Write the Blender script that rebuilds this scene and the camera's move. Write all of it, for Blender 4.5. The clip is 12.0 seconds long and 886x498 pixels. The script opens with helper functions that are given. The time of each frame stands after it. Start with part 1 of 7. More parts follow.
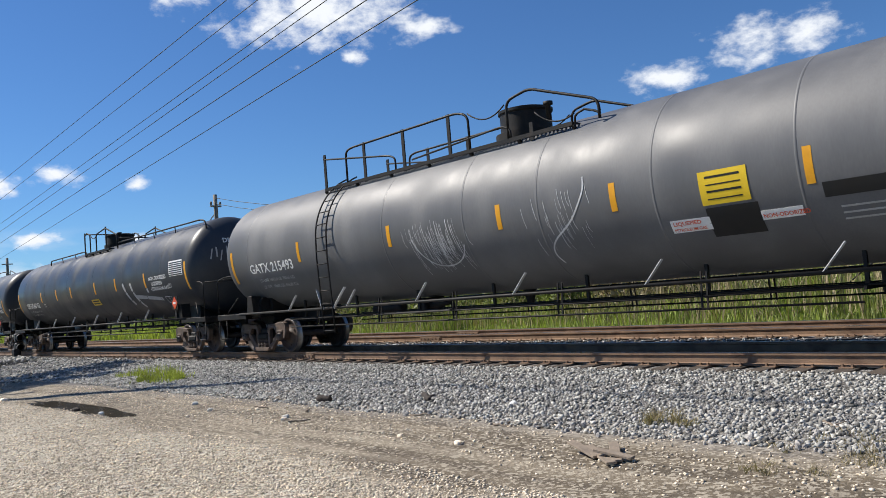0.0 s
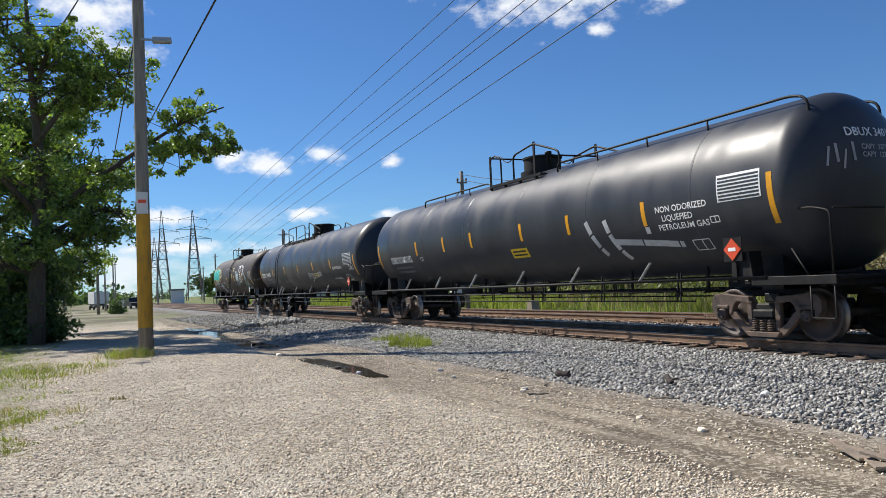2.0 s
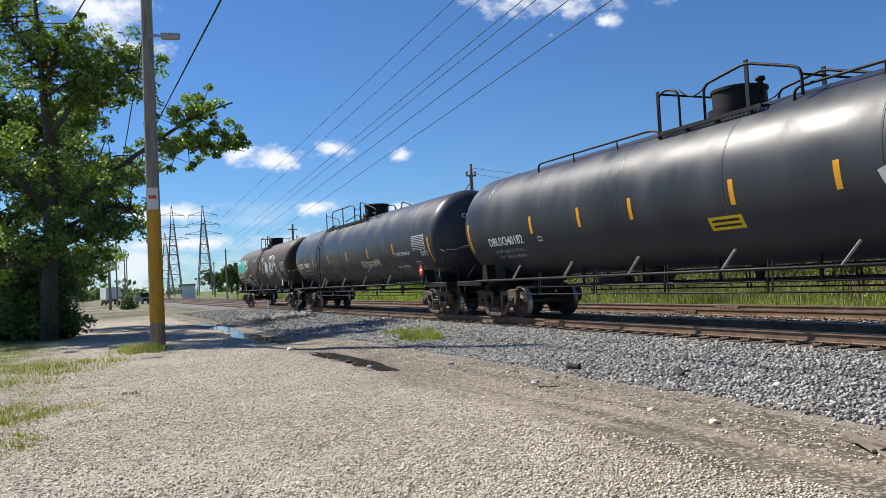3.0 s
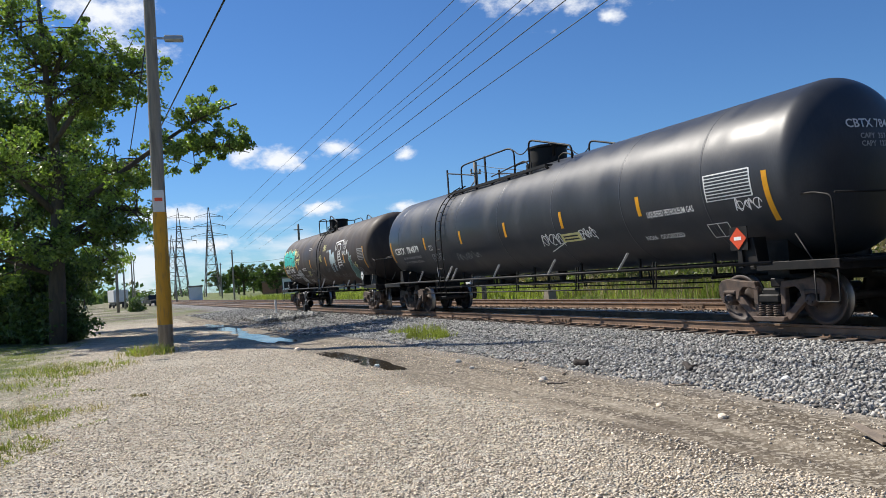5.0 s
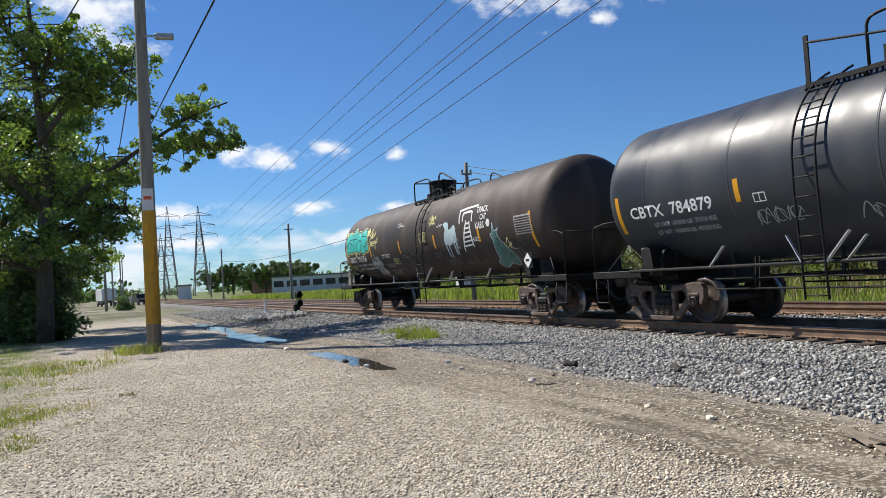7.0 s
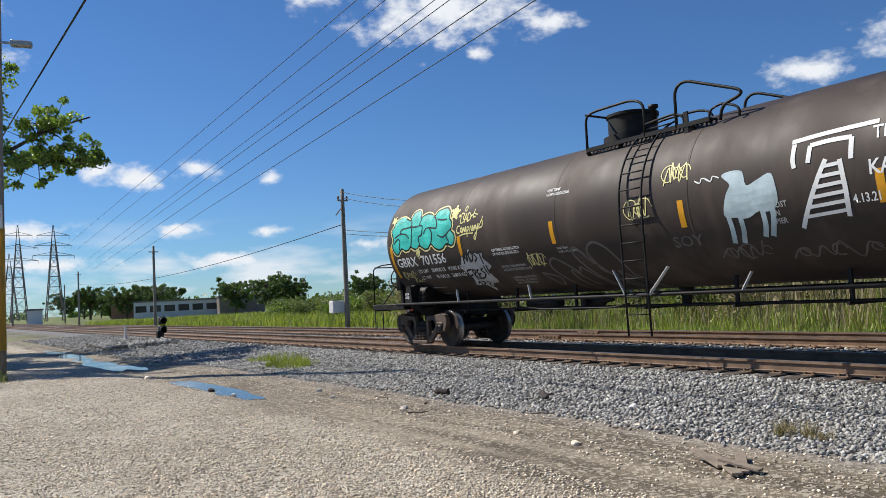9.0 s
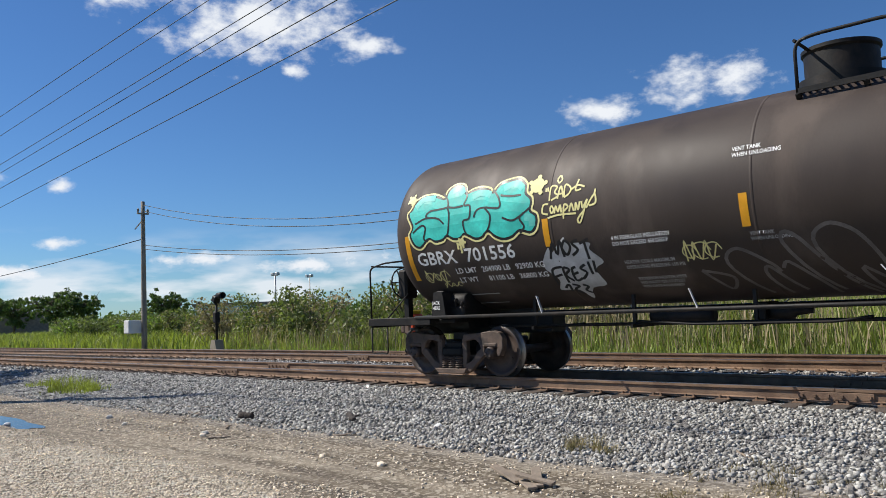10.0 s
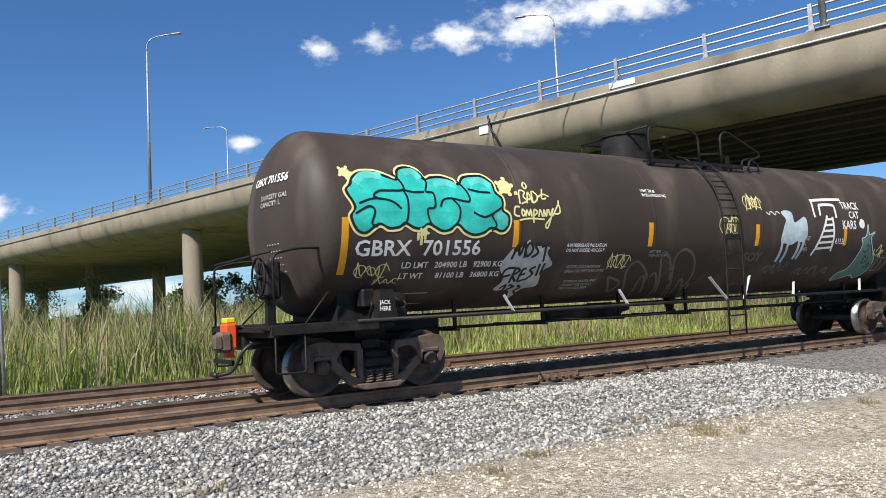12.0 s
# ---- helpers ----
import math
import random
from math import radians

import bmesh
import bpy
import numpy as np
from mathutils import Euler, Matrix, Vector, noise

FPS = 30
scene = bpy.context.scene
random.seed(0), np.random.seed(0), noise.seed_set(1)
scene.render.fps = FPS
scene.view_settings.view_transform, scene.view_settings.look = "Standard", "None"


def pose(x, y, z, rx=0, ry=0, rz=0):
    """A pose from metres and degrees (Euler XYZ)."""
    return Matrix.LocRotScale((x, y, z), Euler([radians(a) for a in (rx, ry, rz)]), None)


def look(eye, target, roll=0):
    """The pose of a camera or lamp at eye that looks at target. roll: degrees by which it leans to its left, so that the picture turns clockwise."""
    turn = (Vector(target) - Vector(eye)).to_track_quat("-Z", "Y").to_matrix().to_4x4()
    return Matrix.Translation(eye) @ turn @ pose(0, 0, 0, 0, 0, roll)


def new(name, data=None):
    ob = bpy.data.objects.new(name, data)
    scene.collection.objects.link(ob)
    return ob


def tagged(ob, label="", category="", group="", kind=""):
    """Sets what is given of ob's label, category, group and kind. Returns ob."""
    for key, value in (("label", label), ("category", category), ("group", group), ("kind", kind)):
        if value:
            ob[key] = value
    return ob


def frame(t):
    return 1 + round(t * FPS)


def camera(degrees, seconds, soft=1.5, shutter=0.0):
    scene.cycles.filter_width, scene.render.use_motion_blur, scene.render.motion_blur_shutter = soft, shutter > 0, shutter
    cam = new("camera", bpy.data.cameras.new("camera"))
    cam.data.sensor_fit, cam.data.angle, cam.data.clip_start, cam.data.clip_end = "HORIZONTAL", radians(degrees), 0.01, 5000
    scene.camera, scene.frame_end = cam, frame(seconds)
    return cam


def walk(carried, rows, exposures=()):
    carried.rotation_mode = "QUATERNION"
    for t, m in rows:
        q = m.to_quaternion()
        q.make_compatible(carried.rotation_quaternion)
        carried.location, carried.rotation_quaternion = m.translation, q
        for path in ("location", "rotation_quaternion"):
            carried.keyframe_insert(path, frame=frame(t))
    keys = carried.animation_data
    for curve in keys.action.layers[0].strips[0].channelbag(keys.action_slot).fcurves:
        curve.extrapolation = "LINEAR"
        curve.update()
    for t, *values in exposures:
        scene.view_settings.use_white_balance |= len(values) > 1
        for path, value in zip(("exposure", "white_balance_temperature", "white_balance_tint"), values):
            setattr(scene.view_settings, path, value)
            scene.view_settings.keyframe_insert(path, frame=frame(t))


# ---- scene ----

import functools

# ---- camera: stands by the track and pans after the train ----
EYE = (0.0, 0.0, 1.55)
cam = camera(59.24, 12.0, soft=0.5, shutter=0.0)


def aim(yaw, pitch, roll):
    return pose(*EYE, 90 + pitch, 0, yaw) @ pose(0, 0, 0, 0, 0, -roll)


PATH = [
    (0.0, 47.35, 3.15, 4.75),
    (0.3, 57.59, 3.08, 4.05),
    (0.5, 61.10, 3.11, 3.31),
    (1.0, 63.97, 3.08, 2.56),
    (1.5, 64.55, 2.92, 2.67),
    (2.0, 65.04, 2.56, 2.80),
    (2.5, 65.49, 2.26, 3.01),
    (3.0, 65.77, 2.11, 3.20),
    (5.0, 66.21, 2.00, 4.00),
    (5.5, 66.25, 1.99, 3.98),
    (6.0, 66.18, 1.95, 3.90),
    (6.5, 65.93, 1.92, 3.79),
    (6.7, 65.80, 1.93, 3.75),
    (8.3, 61.38, 2.77, 3.31),
    (8.5, 60.21, 2.96, 3.27),
    (9.0, 56.20, 3.47, 2.98),
    (9.5, 50.19, 3.94, 2.73),
    (10.0, 42.31, 4.36, 2.41),
    (10.5, 28.60, 4.63, 2.45),
    (10.7, 21.64, 4.71, 2.53),
    (11.0, 10.36, 4.71, 2.50),
    (11.2, 2.19, 4.63, 2.69),
    (11.5, -10.70, 4.55, 2.72),
    (11.7, -19.51, 4.38, 2.67),
    (12.0, -32.09, 4.18, 2.97),
]
walk(cam, [(t, aim(y, p, r)) for t, y, p, r in PATH],
     [(0.0, 0.2), (6.7, 0.18), (8.5, 0.08), (9.5, 0.06), (10.5, 0.15), (11.5, 0.36), (12.0, 0.3)])

# ---- daylight ----
SUN_AZ, SUN_EL = 120.0, 46.0          # degrees from +Y towards -X, and above the horizon
sun_way = Vector((-math.sin(radians(SUN_AZ)) * math.cos(radians(SUN_EL)),
                  math.cos(radians(SUN_AZ)) * math.cos(radians(SUN_EL)), math.sin(radians(SUN_EL))))
sun_data = bpy.data.lights.new("sun", "SUN")
sun_data.energy, sun_data.angle, sun_data.color = 5.5, radians(0.5), (1.0, 0.94, 0.85)
sun = new("sun", sun_data)
sun.matrix_world = look((0, 0, 60), Vector((0, 0, 60)) - sun_way)

# clouds: azimuth from +Y towards -X, height, half width, half height, in degrees
CLOUDS = [
    (55, 20.5, 9, 3.4), (47, 19.3, 2.4, 1.0), (65, 22, 4, 2),
    (30, 13.6, 3.4, 1.5), (24.5, 15.0, 3.6, 1.8), (21, 14.8, 3.0, 1.6),
    (77.5, 9.2, 3.2, 1.0), (80, 9.6, 1.6, .9), (73.3, 9.7, 1.8, 1.0), (68.5, 9.0, 1.0, .7), (52.9, 17.5, 1.3, .8),
    (85, 5.5, 4, 1.0), (75, 5.6, 2, .7), (69, 5.4, 2, .6), (89, 19, 4.0, 2.6), (87, 16.6, 3, 1.2), (84, 3.4, 6, .7),
    (72, 3.3, 5, .9), (60, 4.2, 4, .8), (52, 3.6, 5, 1.0), (44, 4.0, 5, .9), (38, 5.6, 3, .7), (31, 7.6, 3.0, 1.0), (36, 3.0, 5, .9),
    (24, 4.8, 4, .8), (17, 7.6, 3.4, 1.4), (12, 9.0, 4, 1.1), (4, 7.2, 5, 1.8), (-2, 7.6, 2.5, 1.1),
    (-34, 19.4, 4, 1.4), (-40, 20.0, 6, 2.2), (-46, 21.0, 7, 2.6), (-54, 22.0, 7, 2.8), (-61, 23.5, 7, 3.0), (-23.5, 18.8, 1.9, 1.1), (-28.2, 19.1, 2.2, 1.2), (-18, 12.2, 1.5, .8),
]
world = bpy.data.worlds.new("sky")
scene.world = world
world.use_nodes = True
wt = world.node_tree
wt.nodes.clear()


def wn(kind, **kw):
    n = wt.nodes.new(kind)
    if "operation" in kw:
        n.operation = kw["operation"]
    if "blend_type" in kw:
        n.blend_type = kw["blend_type"]
    return n


def wmath(op, a, b=0.0, c=None):
    n = wn("ShaderNodeMath", operation=op)
    for i, v in enumerate((a, b) if c is None else (a, b, c)):
        if isinstance(v, (int, float)):
            n.inputs[i].default_value = v
        else:
            wt.links.new(v, n.inputs[i])
    return n.outputs[0]


sky = wn("ShaderNodeTexSky")
sky.sky_type, sky.sun_disc = "NISHITA", False
sky.sun_elevation, sky.sun_rotation = radians(SUN_EL), radians(-SUN_AZ)
sky.air_density, sky.dust_density, sky.ozone_density = 1.0, 0.0, 3.0
coord = wn("ShaderNodeTexCoord")
sep = wn("ShaderNodeSeparateXYZ")
wt.links.new(coord.outputs["Generated"], sep.inputs[0])
az = wmath("MULTIPLY", wmath("ARCTAN2", wmath("MULTIPLY", sep.outputs[0], -1.0), sep.outputs[1]), 57.2958)
el = wmath("MULTIPLY", wmath("ARCSINE", sep.outputs[2]), 57.2958)
field = None
for a, e, w, h in CLOUDS:
    da = wmath("DIVIDE", wmath("SUBTRACT", az, a), w)
    de = wmath("DIVIDE", wmath("SUBTRACT", el, e), h)
    v = wmath("SUBTRACT", 1.0, wmath("SQRT", wmath("ADD", wmath("MULTIPLY", da, da), wmath("MULTIPLY", de, de))))
    field = v if field is None else wmath("MAXIMUM", field, v)
stretch = wn("ShaderNodeVectorMath", operation="MULTIPLY")
stretch.inputs[1].default_value = (1, 1, 1.7)
wt.links.new(coord.outputs["Generated"], stretch.inputs[0])
billow = wn("ShaderNodeTexNoise")
billow.inputs["Scale"].default_value, billow.inputs["Detail"].default_value, billow.inputs["Roughness"].default_value = 26.0, 8.0, 0.6
wt.links.new(stretch.outputs[0], billow.inputs["Vector"])
wisp = wn("ShaderNodeTexNoise")
wisp.inputs["Scale"].default_value, wisp.inputs["Detail"].default_value = 8.0, 9.0
flat = wn("ShaderNodeVectorMath", operation="MULTIPLY")
flat.inputs[1].default_value = (1, 1, 4.0)
wt.links.new(coord.outputs["Generated"], flat.inputs[0])
wt.links.new(flat.outputs[0], wisp.inputs["Vector"])
dens = wmath("ADD", field, wmath("MULTIPLY", wmath("SUBTRACT", billow.outputs["Fac"], 0.5), 2.4))
ramp = wn("ShaderNodeValToRGB")
ramp.color_ramp.elements[0].position, ramp.color_ramp.elements[1].position = 0.08, 0.98
ramp.color_ramp.interpolation = "EASE"
wt.links.new(dens, ramp.inputs[0])
low = wmath("MULTIPLY", wmath("MAXIMUM", wmath("SUBTRACT", 1.0, wmath("DIVIDE", el, 6.5)), 0.0), wmath("MULTIPLY", wmath("SUBTRACT", wisp.outputs["Fac"], 0.47), 7.0))
low = wmath("MINIMUM", wmath("MAXIMUM", low, 0.0), 0.8)
cover = wmath("MAXIMUM", ramp.outputs[0], low)
mix = wn("ShaderNodeMixRGB")
wt.links.new(cover, mix.inputs[0])
tint = wn("ShaderNodeMixRGB", blend_type="MULTIPLY")
tint.inputs[0].default_value = 1.0
tint.inputs[2].default_value = (0.56, 0.86, 1.22, 1)
wt.links.new(sky.outputs[0], tint.inputs[1])
wt.links.new(tint.outputs[0], mix.inputs[1])
mix.inputs[2].default_value = (11.0, 11.4, 12.0, 1)
bg = wn("ShaderNodeBackground")
bg.inputs["Strength"].default_value = 0.075
wt.links.new(mix.outputs[0], bg.inputs[0])
wt.links.new(bg.outputs[0], wn("ShaderNodeOutputWorld").inputs[0])

# ---- small tools for meshes and materials ----
def part(name, bm, material, parent=None, label="", smooth=False):
    me = bpy.data.meshes.new(name)
    bm.to_mesh(me)
    bm.free()
    me.materials.append(material)
    if smooth:
        me.shade_smooth()
    ob = new(name, me)
    ob.parent = parent
    if label:
        tagged(ob, label=label)
    return ob


def raw(name, verts, faces, material, parent=None, label=""):
    me = bpy.data.meshes.new(name)
    me.from_pydata(verts, [], faces)
    me.materials.append(material)
    ob = new(name, me)
    ob.parent = parent
    if label:
        tagged(ob, label=label)
    return ob


def empty(name, m, label, category, group="", kind=""):
    ob = new(name)
    ob.empty_display_size = 0.2
    ob.matrix_world = m
    return tagged(ob, label, category, group, kind)


def box(bm, x0, x1, y0, y1, z0, z1, bevel=0.0, m=None):
    vs = [bm.verts.new((x, y, z)) for x in (x0, x1) for y in (y0, y1) for z in (z0, z1)]
    if m is not None:
        for v in vs:
            v.co = m @ v.co
    fs = [bm.faces.new([vs[i] for i in q]) for q in ((0, 1, 3, 2), (4, 6, 7, 5), (0, 4, 5, 1), (2, 3, 7, 6), (0, 2, 6, 4), (1, 5, 7, 3))]
    if bevel:
        bmesh.ops.bevel(bm, geom=list({e for f in fs for e in f.edges}), offset=bevel, segments=1, affect="EDGES")
    return vs


def beam(bm, a, b, w, h, up=(0, 0, 1)):
    """A bar of rectangular section from a to b."""
    a, b, up = Vector(a), Vector(b), Vector(up)
    d = (b - a).normalized()
    s = d.cross(up)
    if s.length < 1e-4:
        s = d.cross(Vector((1, 0, 0)))
    s.normalize()
    u = s.cross(d)
    ring = []
    for p in (a, b):
        ring.append([bm.verts.new(p + s * i * w / 2 + u * j * h / 2) for i, j in ((-1, -1), (1, -1), (1, 1), (-1, 1))])
    for i in range(4):
        bm.faces.new((ring[0][i], ring[0][(i + 1) % 4], ring[1][(i + 1) % 4], ring[1][i]))
    bm.faces.new(ring[0][::-1]), bm.faces.new(ring[1])


def tube(bm, pts, r, n=8, r1=None, cap=True):
    """A round bar along a line of points; r1 is its radius at the far end."""
    pts = [Vector(p) for p in pts]
    rings, side = [], None
    for i, p in enumerate(pts):
        d = (pts[min(i + 1, len(pts) - 1)] - pts[max(i - 1, 0)]).normalized()
        if side is None:
            side = d.orthogonal().normalized()
        side = (side - d * side.dot(d))
        side = side.normalized() if side.length > 1e-5 else d.orthogonal().normalized()
        up = d.cross(side)
        k = r if r1 is None else r + (r1 - r) * i / (len(pts) - 1)
        rings.append([bm.verts.new(p + (side * math.cos(2 * math.pi * j / n) + up * math.sin(2 * math.pi * j / n)) * k) for j in range(n)])
    for a, b in zip(rings, rings[1:]):
        for j in range(n):
            bm.faces.new((a[j], a[(j + 1) % n], b[(j + 1) % n], b[j])).smooth = True
    if cap:
        bm.faces.new(rings[0][::-1]), bm.faces.new(rings[-1])


def bent(pts, r=0.08, k=4):
    """Rounds the inner corners of a line of points."""
    pts = [Vector(p) for p in pts]
    out = [pts[0]]
    for a, b, c in zip(pts, pts[1:], pts[2:]):
        p, q = b + (a - b).normalized() * min(r, (a - b).length / 2), b + (c - b).normalized() * min(r, (c - b).length / 2)
        for i in range(k + 1):
            t = i / k
            out.append(p * (1 - t) ** 2 + b * 2 * t * (1 - t) + q * t * t)
    return out + [pts[-1]]


def lathe(bm, prof, n, axis="X", at=(0, 0, 0), smooth=True):
    """Turns a profile of (along, radius) round an axis."""
    at = Vector(at)
    rings = []
    for x, r in prof:
        ring = []
        for j in range(n):
            c, s = r * math.cos(2 * math.pi * j / n), r * math.sin(2 * math.pi * j / n)
            ring.append(bm.verts.new(at + Vector({"X": (x, c, s), "Y": (s, x, c), "Z": (c, s, x)}[axis])))
        rings.append(ring)
    for a, b in zip(rings, rings[1:]):
        for j in range(n):
            bm.faces.new((a[j], a[(j + 1) % n], b[(j + 1) % n], b[j])).smooth = smooth
    bm.faces.new(rings[0][::-1]), bm.faces.new(rings[-1])
    bmesh.ops.recalc_face_normals(bm, faces=bm.faces[:])


def plate(bm, outline, y0, y1):
    """An outline in x and z, extruded along y."""
    a = [bm.verts.new((x, y0, z)) for x, z in outline]
    b = [bm.verts.new((x, y1, z)) for x, z in outline]
    n = len(a)
    for i in range(n):
        bm.faces.new((a[i], a[(i + 1) % n], b[(i + 1) % n], b[i]))
    bm.faces.new(a[::-1]), bm.faces.new(b)
    bmesh.ops.recalc_face_normals(bm, faces=bm.faces[:])


def mat(name, base, rough=0.6, metal=0.0, vary=0.25, scale=4.0, fine=60.0, bump=0.15, dark=None, stain=0.0, stain_scale=1.2, spec=0.5, stretch_v=(1, 1, 1), islands=0.0, per_object=0.0, coat=0.0, trans=0.0):
    """A paint, metal, stone or plant surface: two scales of variation, relief and optional stains of a second colour."""
    m = bpy.data.materials.new(name)
    m.use_nodes = True
    t = m.node_tree
    b = t.nodes["Principled BSDF"]
    b.inputs["Roughness"].default_value, b.inputs["Metallic"].default_value = rough, metal
    b.inputs["Specular IOR Level"].default_value = spec
    if coat:
        b.inputs["Coat Weight"].default_value = coat
    co = t.nodes.new("ShaderNodeTexCoord")
    mp = t.nodes.new("ShaderNodeMapping")
    mp.inputs["Scale"].default_value = stretch_v
    t.links.new(co.outputs["Object"], mp.inputs[0])

    def noise_tex(s, detail=5.0):
        n = t.nodes.new("ShaderNodeTexNoise")
        n.inputs["Scale"].default_value, n.inputs["Detail"].default_value = s, detail
        t.links.new(mp.outputs[0], n.inputs["Vector"])
        return n.outputs["Fac"]

    def mixc(fac, a, c, mode="MIX"):
        n = t.nodes.new("ShaderNodeMixRGB")
        n.blend_type = mode
        for i, v in ((0, fac), (1, a), (2, c)):
            if isinstance(v, (int, float)):
                n.inputs[i].default_value = v
            elif isinstance(v, tuple):
                n.inputs[i].default_value = (*v[:3], 1)
            else:
                t.links.new(v, n.inputs[i])
        return n.outputs[0]

    def rng(src, a, c, lo, hi):
        n = t.nodes.new("ShaderNodeMapRange")
        for i, v in enumerate((a, c, lo, hi)):
            n.inputs[i + 1].default_value = v
        t.links.new(src, n.inputs[0])
        return n.outputs[0]

    big, small = noise_tex(scale), noise_tex(fine, 3.0)
    lo = tuple(c * (1 - vary) for c in base)
    hi = tuple(min(1, c * (1 + vary)) for c in base)
    col = mixc(rng(big, 0.3, 0.7, 0, 1), lo, hi)
    col = mixc(rng(small, 0.3, 0.7, 0, 0.45), col, tuple(c * (1 - vary) for c in base))
    if dark is not None and stain:
        col = mixc(rng(noise_tex(stain_scale, 8.0), 0.52, 0.68, 0, stain), col, dark)
    if islands or per_object:
        if islands:
            g = t.nodes.new("ShaderNodeNewGeometry").outputs["Random Per Island"]
            k = islands
        else:
            g = t.nodes.new("ShaderNodeObjectInfo").outputs["Random"]
            k = per_object
        v = rng(g, 0, 1, 1 - k, 1 + k)
        hsv = t.nodes.new("ShaderNodeHueSaturation")
        t.links.new(v, hsv.inputs["Value"])
        t.links.new(col, hsv.inputs["Color"])
        col = hsv.outputs[0]
    t.links.new(col, b.inputs["Base Color"])
    t.links.new(rng(big, 0.3, 0.7, max(0.02, rough - 0.1), min(1, rough + 0.12)), b.inputs["Roughness"])
    if bump:
        n = t.nodes.new("ShaderNodeBump")
        n.inputs["Strength"].default_value, n.inputs["Distance"].default_value = bump, 0.02
        t.links.new(small, n.inputs["Height"])
        t.links.new(n.outputs[0], b.inputs["Normal"])
    if trans:
        tr = t.nodes.new("ShaderNodeBsdfTranslucent")
        t.links.new(mixc(1.0, col, (1.3, 1.5, 0.6), "MULTIPLY"), tr.inputs[0])
        ms = t.nodes.new("ShaderNodeMixShader")
        ms.inputs[0].default_value = trans
        t.links.new(b.outputs[0], ms.inputs[1])
        t.links.new(tr.outputs[0], ms.inputs[2])
        t.links.new(ms.outputs[0], t.nodes["Material Output"].inputs[0])
    return m


# ---- materials ----
M_BLACK = mat("black_tank_paint", (0.036, 0.040, 0.048), 0.4, vary=0.25, scale=0.8, fine=25, bump=0.02, dark=(0.06, 0.062, 0.066), stain=0.5, stain_scale=0.9, stretch_v=(1.6, 1.6, 0.35), spec=0.42)
M_GREY = mat("dusty_dark_tank_paint", (0.13, 0.132, 0.137), 0.5, vary=0.2, scale=0.8, fine=25, bump=0.02, dark=(0.17, 0.17, 0.17), stain=0.5, stain_scale=0.8, stretch_v=(1.6, 1.6, 0.35), spec=0.45)
M_BROWN = mat("brown_black_tank_paint", (0.054, 0.040, 0.033), 0.58, vary=0.22, scale=0.8, fine=25, bump=0.02, dark=(0.12, 0.093, 0.076), stain=0.6, stain_scale=0.9, stretch_v=(1.6, 1.6, 0.35), spec=0.32)
M_FRAME = mat("sooty_black_steel", (0.011, 0.0105, 0.01), 0.6, vary=0.3, scale=3, fine=40, bump=0.1, spec=0.3, dark=(0.04, 0.03, 0.024), stain=0.5, stain_scale=4)
M_TRUCK = mat("brake_dust_brown_cast_steel", (0.13, 0.09, 0.068), 0.75, vary=0.35, scale=5, fine=60, bump=0.35, dark=(0.03, 0.026, 0.024), stain=0.8, stain_scale=4)
M_WHEEL = mat("dark_wheel_steel", (0.075, 0.052, 0.042), 0.6, vary=0.35, scale=4, fine=60, bump=0.2, dark=(0.02, 0.018, 0.017), stain=0.7, stain_scale=5)
M_TREAD = mat("polished_wheel_rim", (0.32, 0.31, 0.3), 0.35, metal=0.9, vary=0.2, scale=6, bump=0.05)
M_RUST = mat("rusty_rail_steel", (0.235, 0.150, 0.096), 0.78, vary=0.35, scale=3, fine=70, bump=0.3, dark=(0.10, 0.055, 0.036), stain=0.7, stain_scale=2.5)
M_RAILTOP = mat("worn_rail_head", (0.22, 0.19, 0.17), 0.36, metal=0.85, vary=0.2, scale=2, bump=0.05)
M_YELLOW = mat("amber_reflective_tape", (0.78, 0.36, 0.012), 0.4, vary=0.1, scale=8, bump=0.02)
M_WHITE = mat("white_stencil_paint", (0.85, 0.85, 0.83), 0.6, vary=0.1, scale=6, bump=0.02)
M_PALE = mat("faded_stencil_paint", (0.42, 0.42, 0.41), 0.6, vary=0.2, scale=6, bump=0.02)
M_SIGNY = mat("yellow_placard", (0.8, 0.55, 0.02), 0.45, vary=0.06, bump=0.0)
M_RED = mat("orange_red_plastic", (0.75, 0.09, 0.025), 0.4, vary=0.1, bump=0.02)
M_TEALPALE = mat("pale_teal_spray_paint", (0.12, 0.62, 0.55), 0.55, vary=0.3, scale=3, fine=20, bump=0.02)
M_TEAL = mat("teal_spray_paint", (0.03, 0.55, 0.47), 0.55, vary=0.3, scale=3, fine=20, bump=0.02)
M_CREAM = mat("pale_yellow_spray_paint", (0.78, 0.72, 0.32), 0.55, vary=0.15, bump=0.02)
M_INK = mat("black_spray_paint", (0.008, 0.009, 0.01), 0.5, vary=0.2, bump=0.02)
M_SILVER = mat("silver_spray_paint", (0.55, 0.56, 0.57), 0.45, vary=0.3, scale=4, bump=0.02)
M_PALEBLUE = mat("pale_blue_spray_paint", (0.5, 0.62, 0.66), 0.55, vary=0.25, scale=4, bump=0.02)
M_GHOST = mat("thin_grey_spray_paint", (0.15, 0.135, 0.125), 0.55, vary=0.4, scale=5, bump=0.02)
M_SEAGREEN = mat("sea_green_spray_paint", (0.10, 0.24, 0.21), 0.55, vary=0.3, scale=5, bump=0.02)
M_CONC = mat("weathered_concrete", (0.29, 0.25, 0.185), 0.85, vary=0.2, scale=0.5, fine=14, bump=0.2, dark=(0.13, 0.11, 0.085), stain=0.75, stain_scale=0.45, stretch_v=(1.4, 1.4, .7))
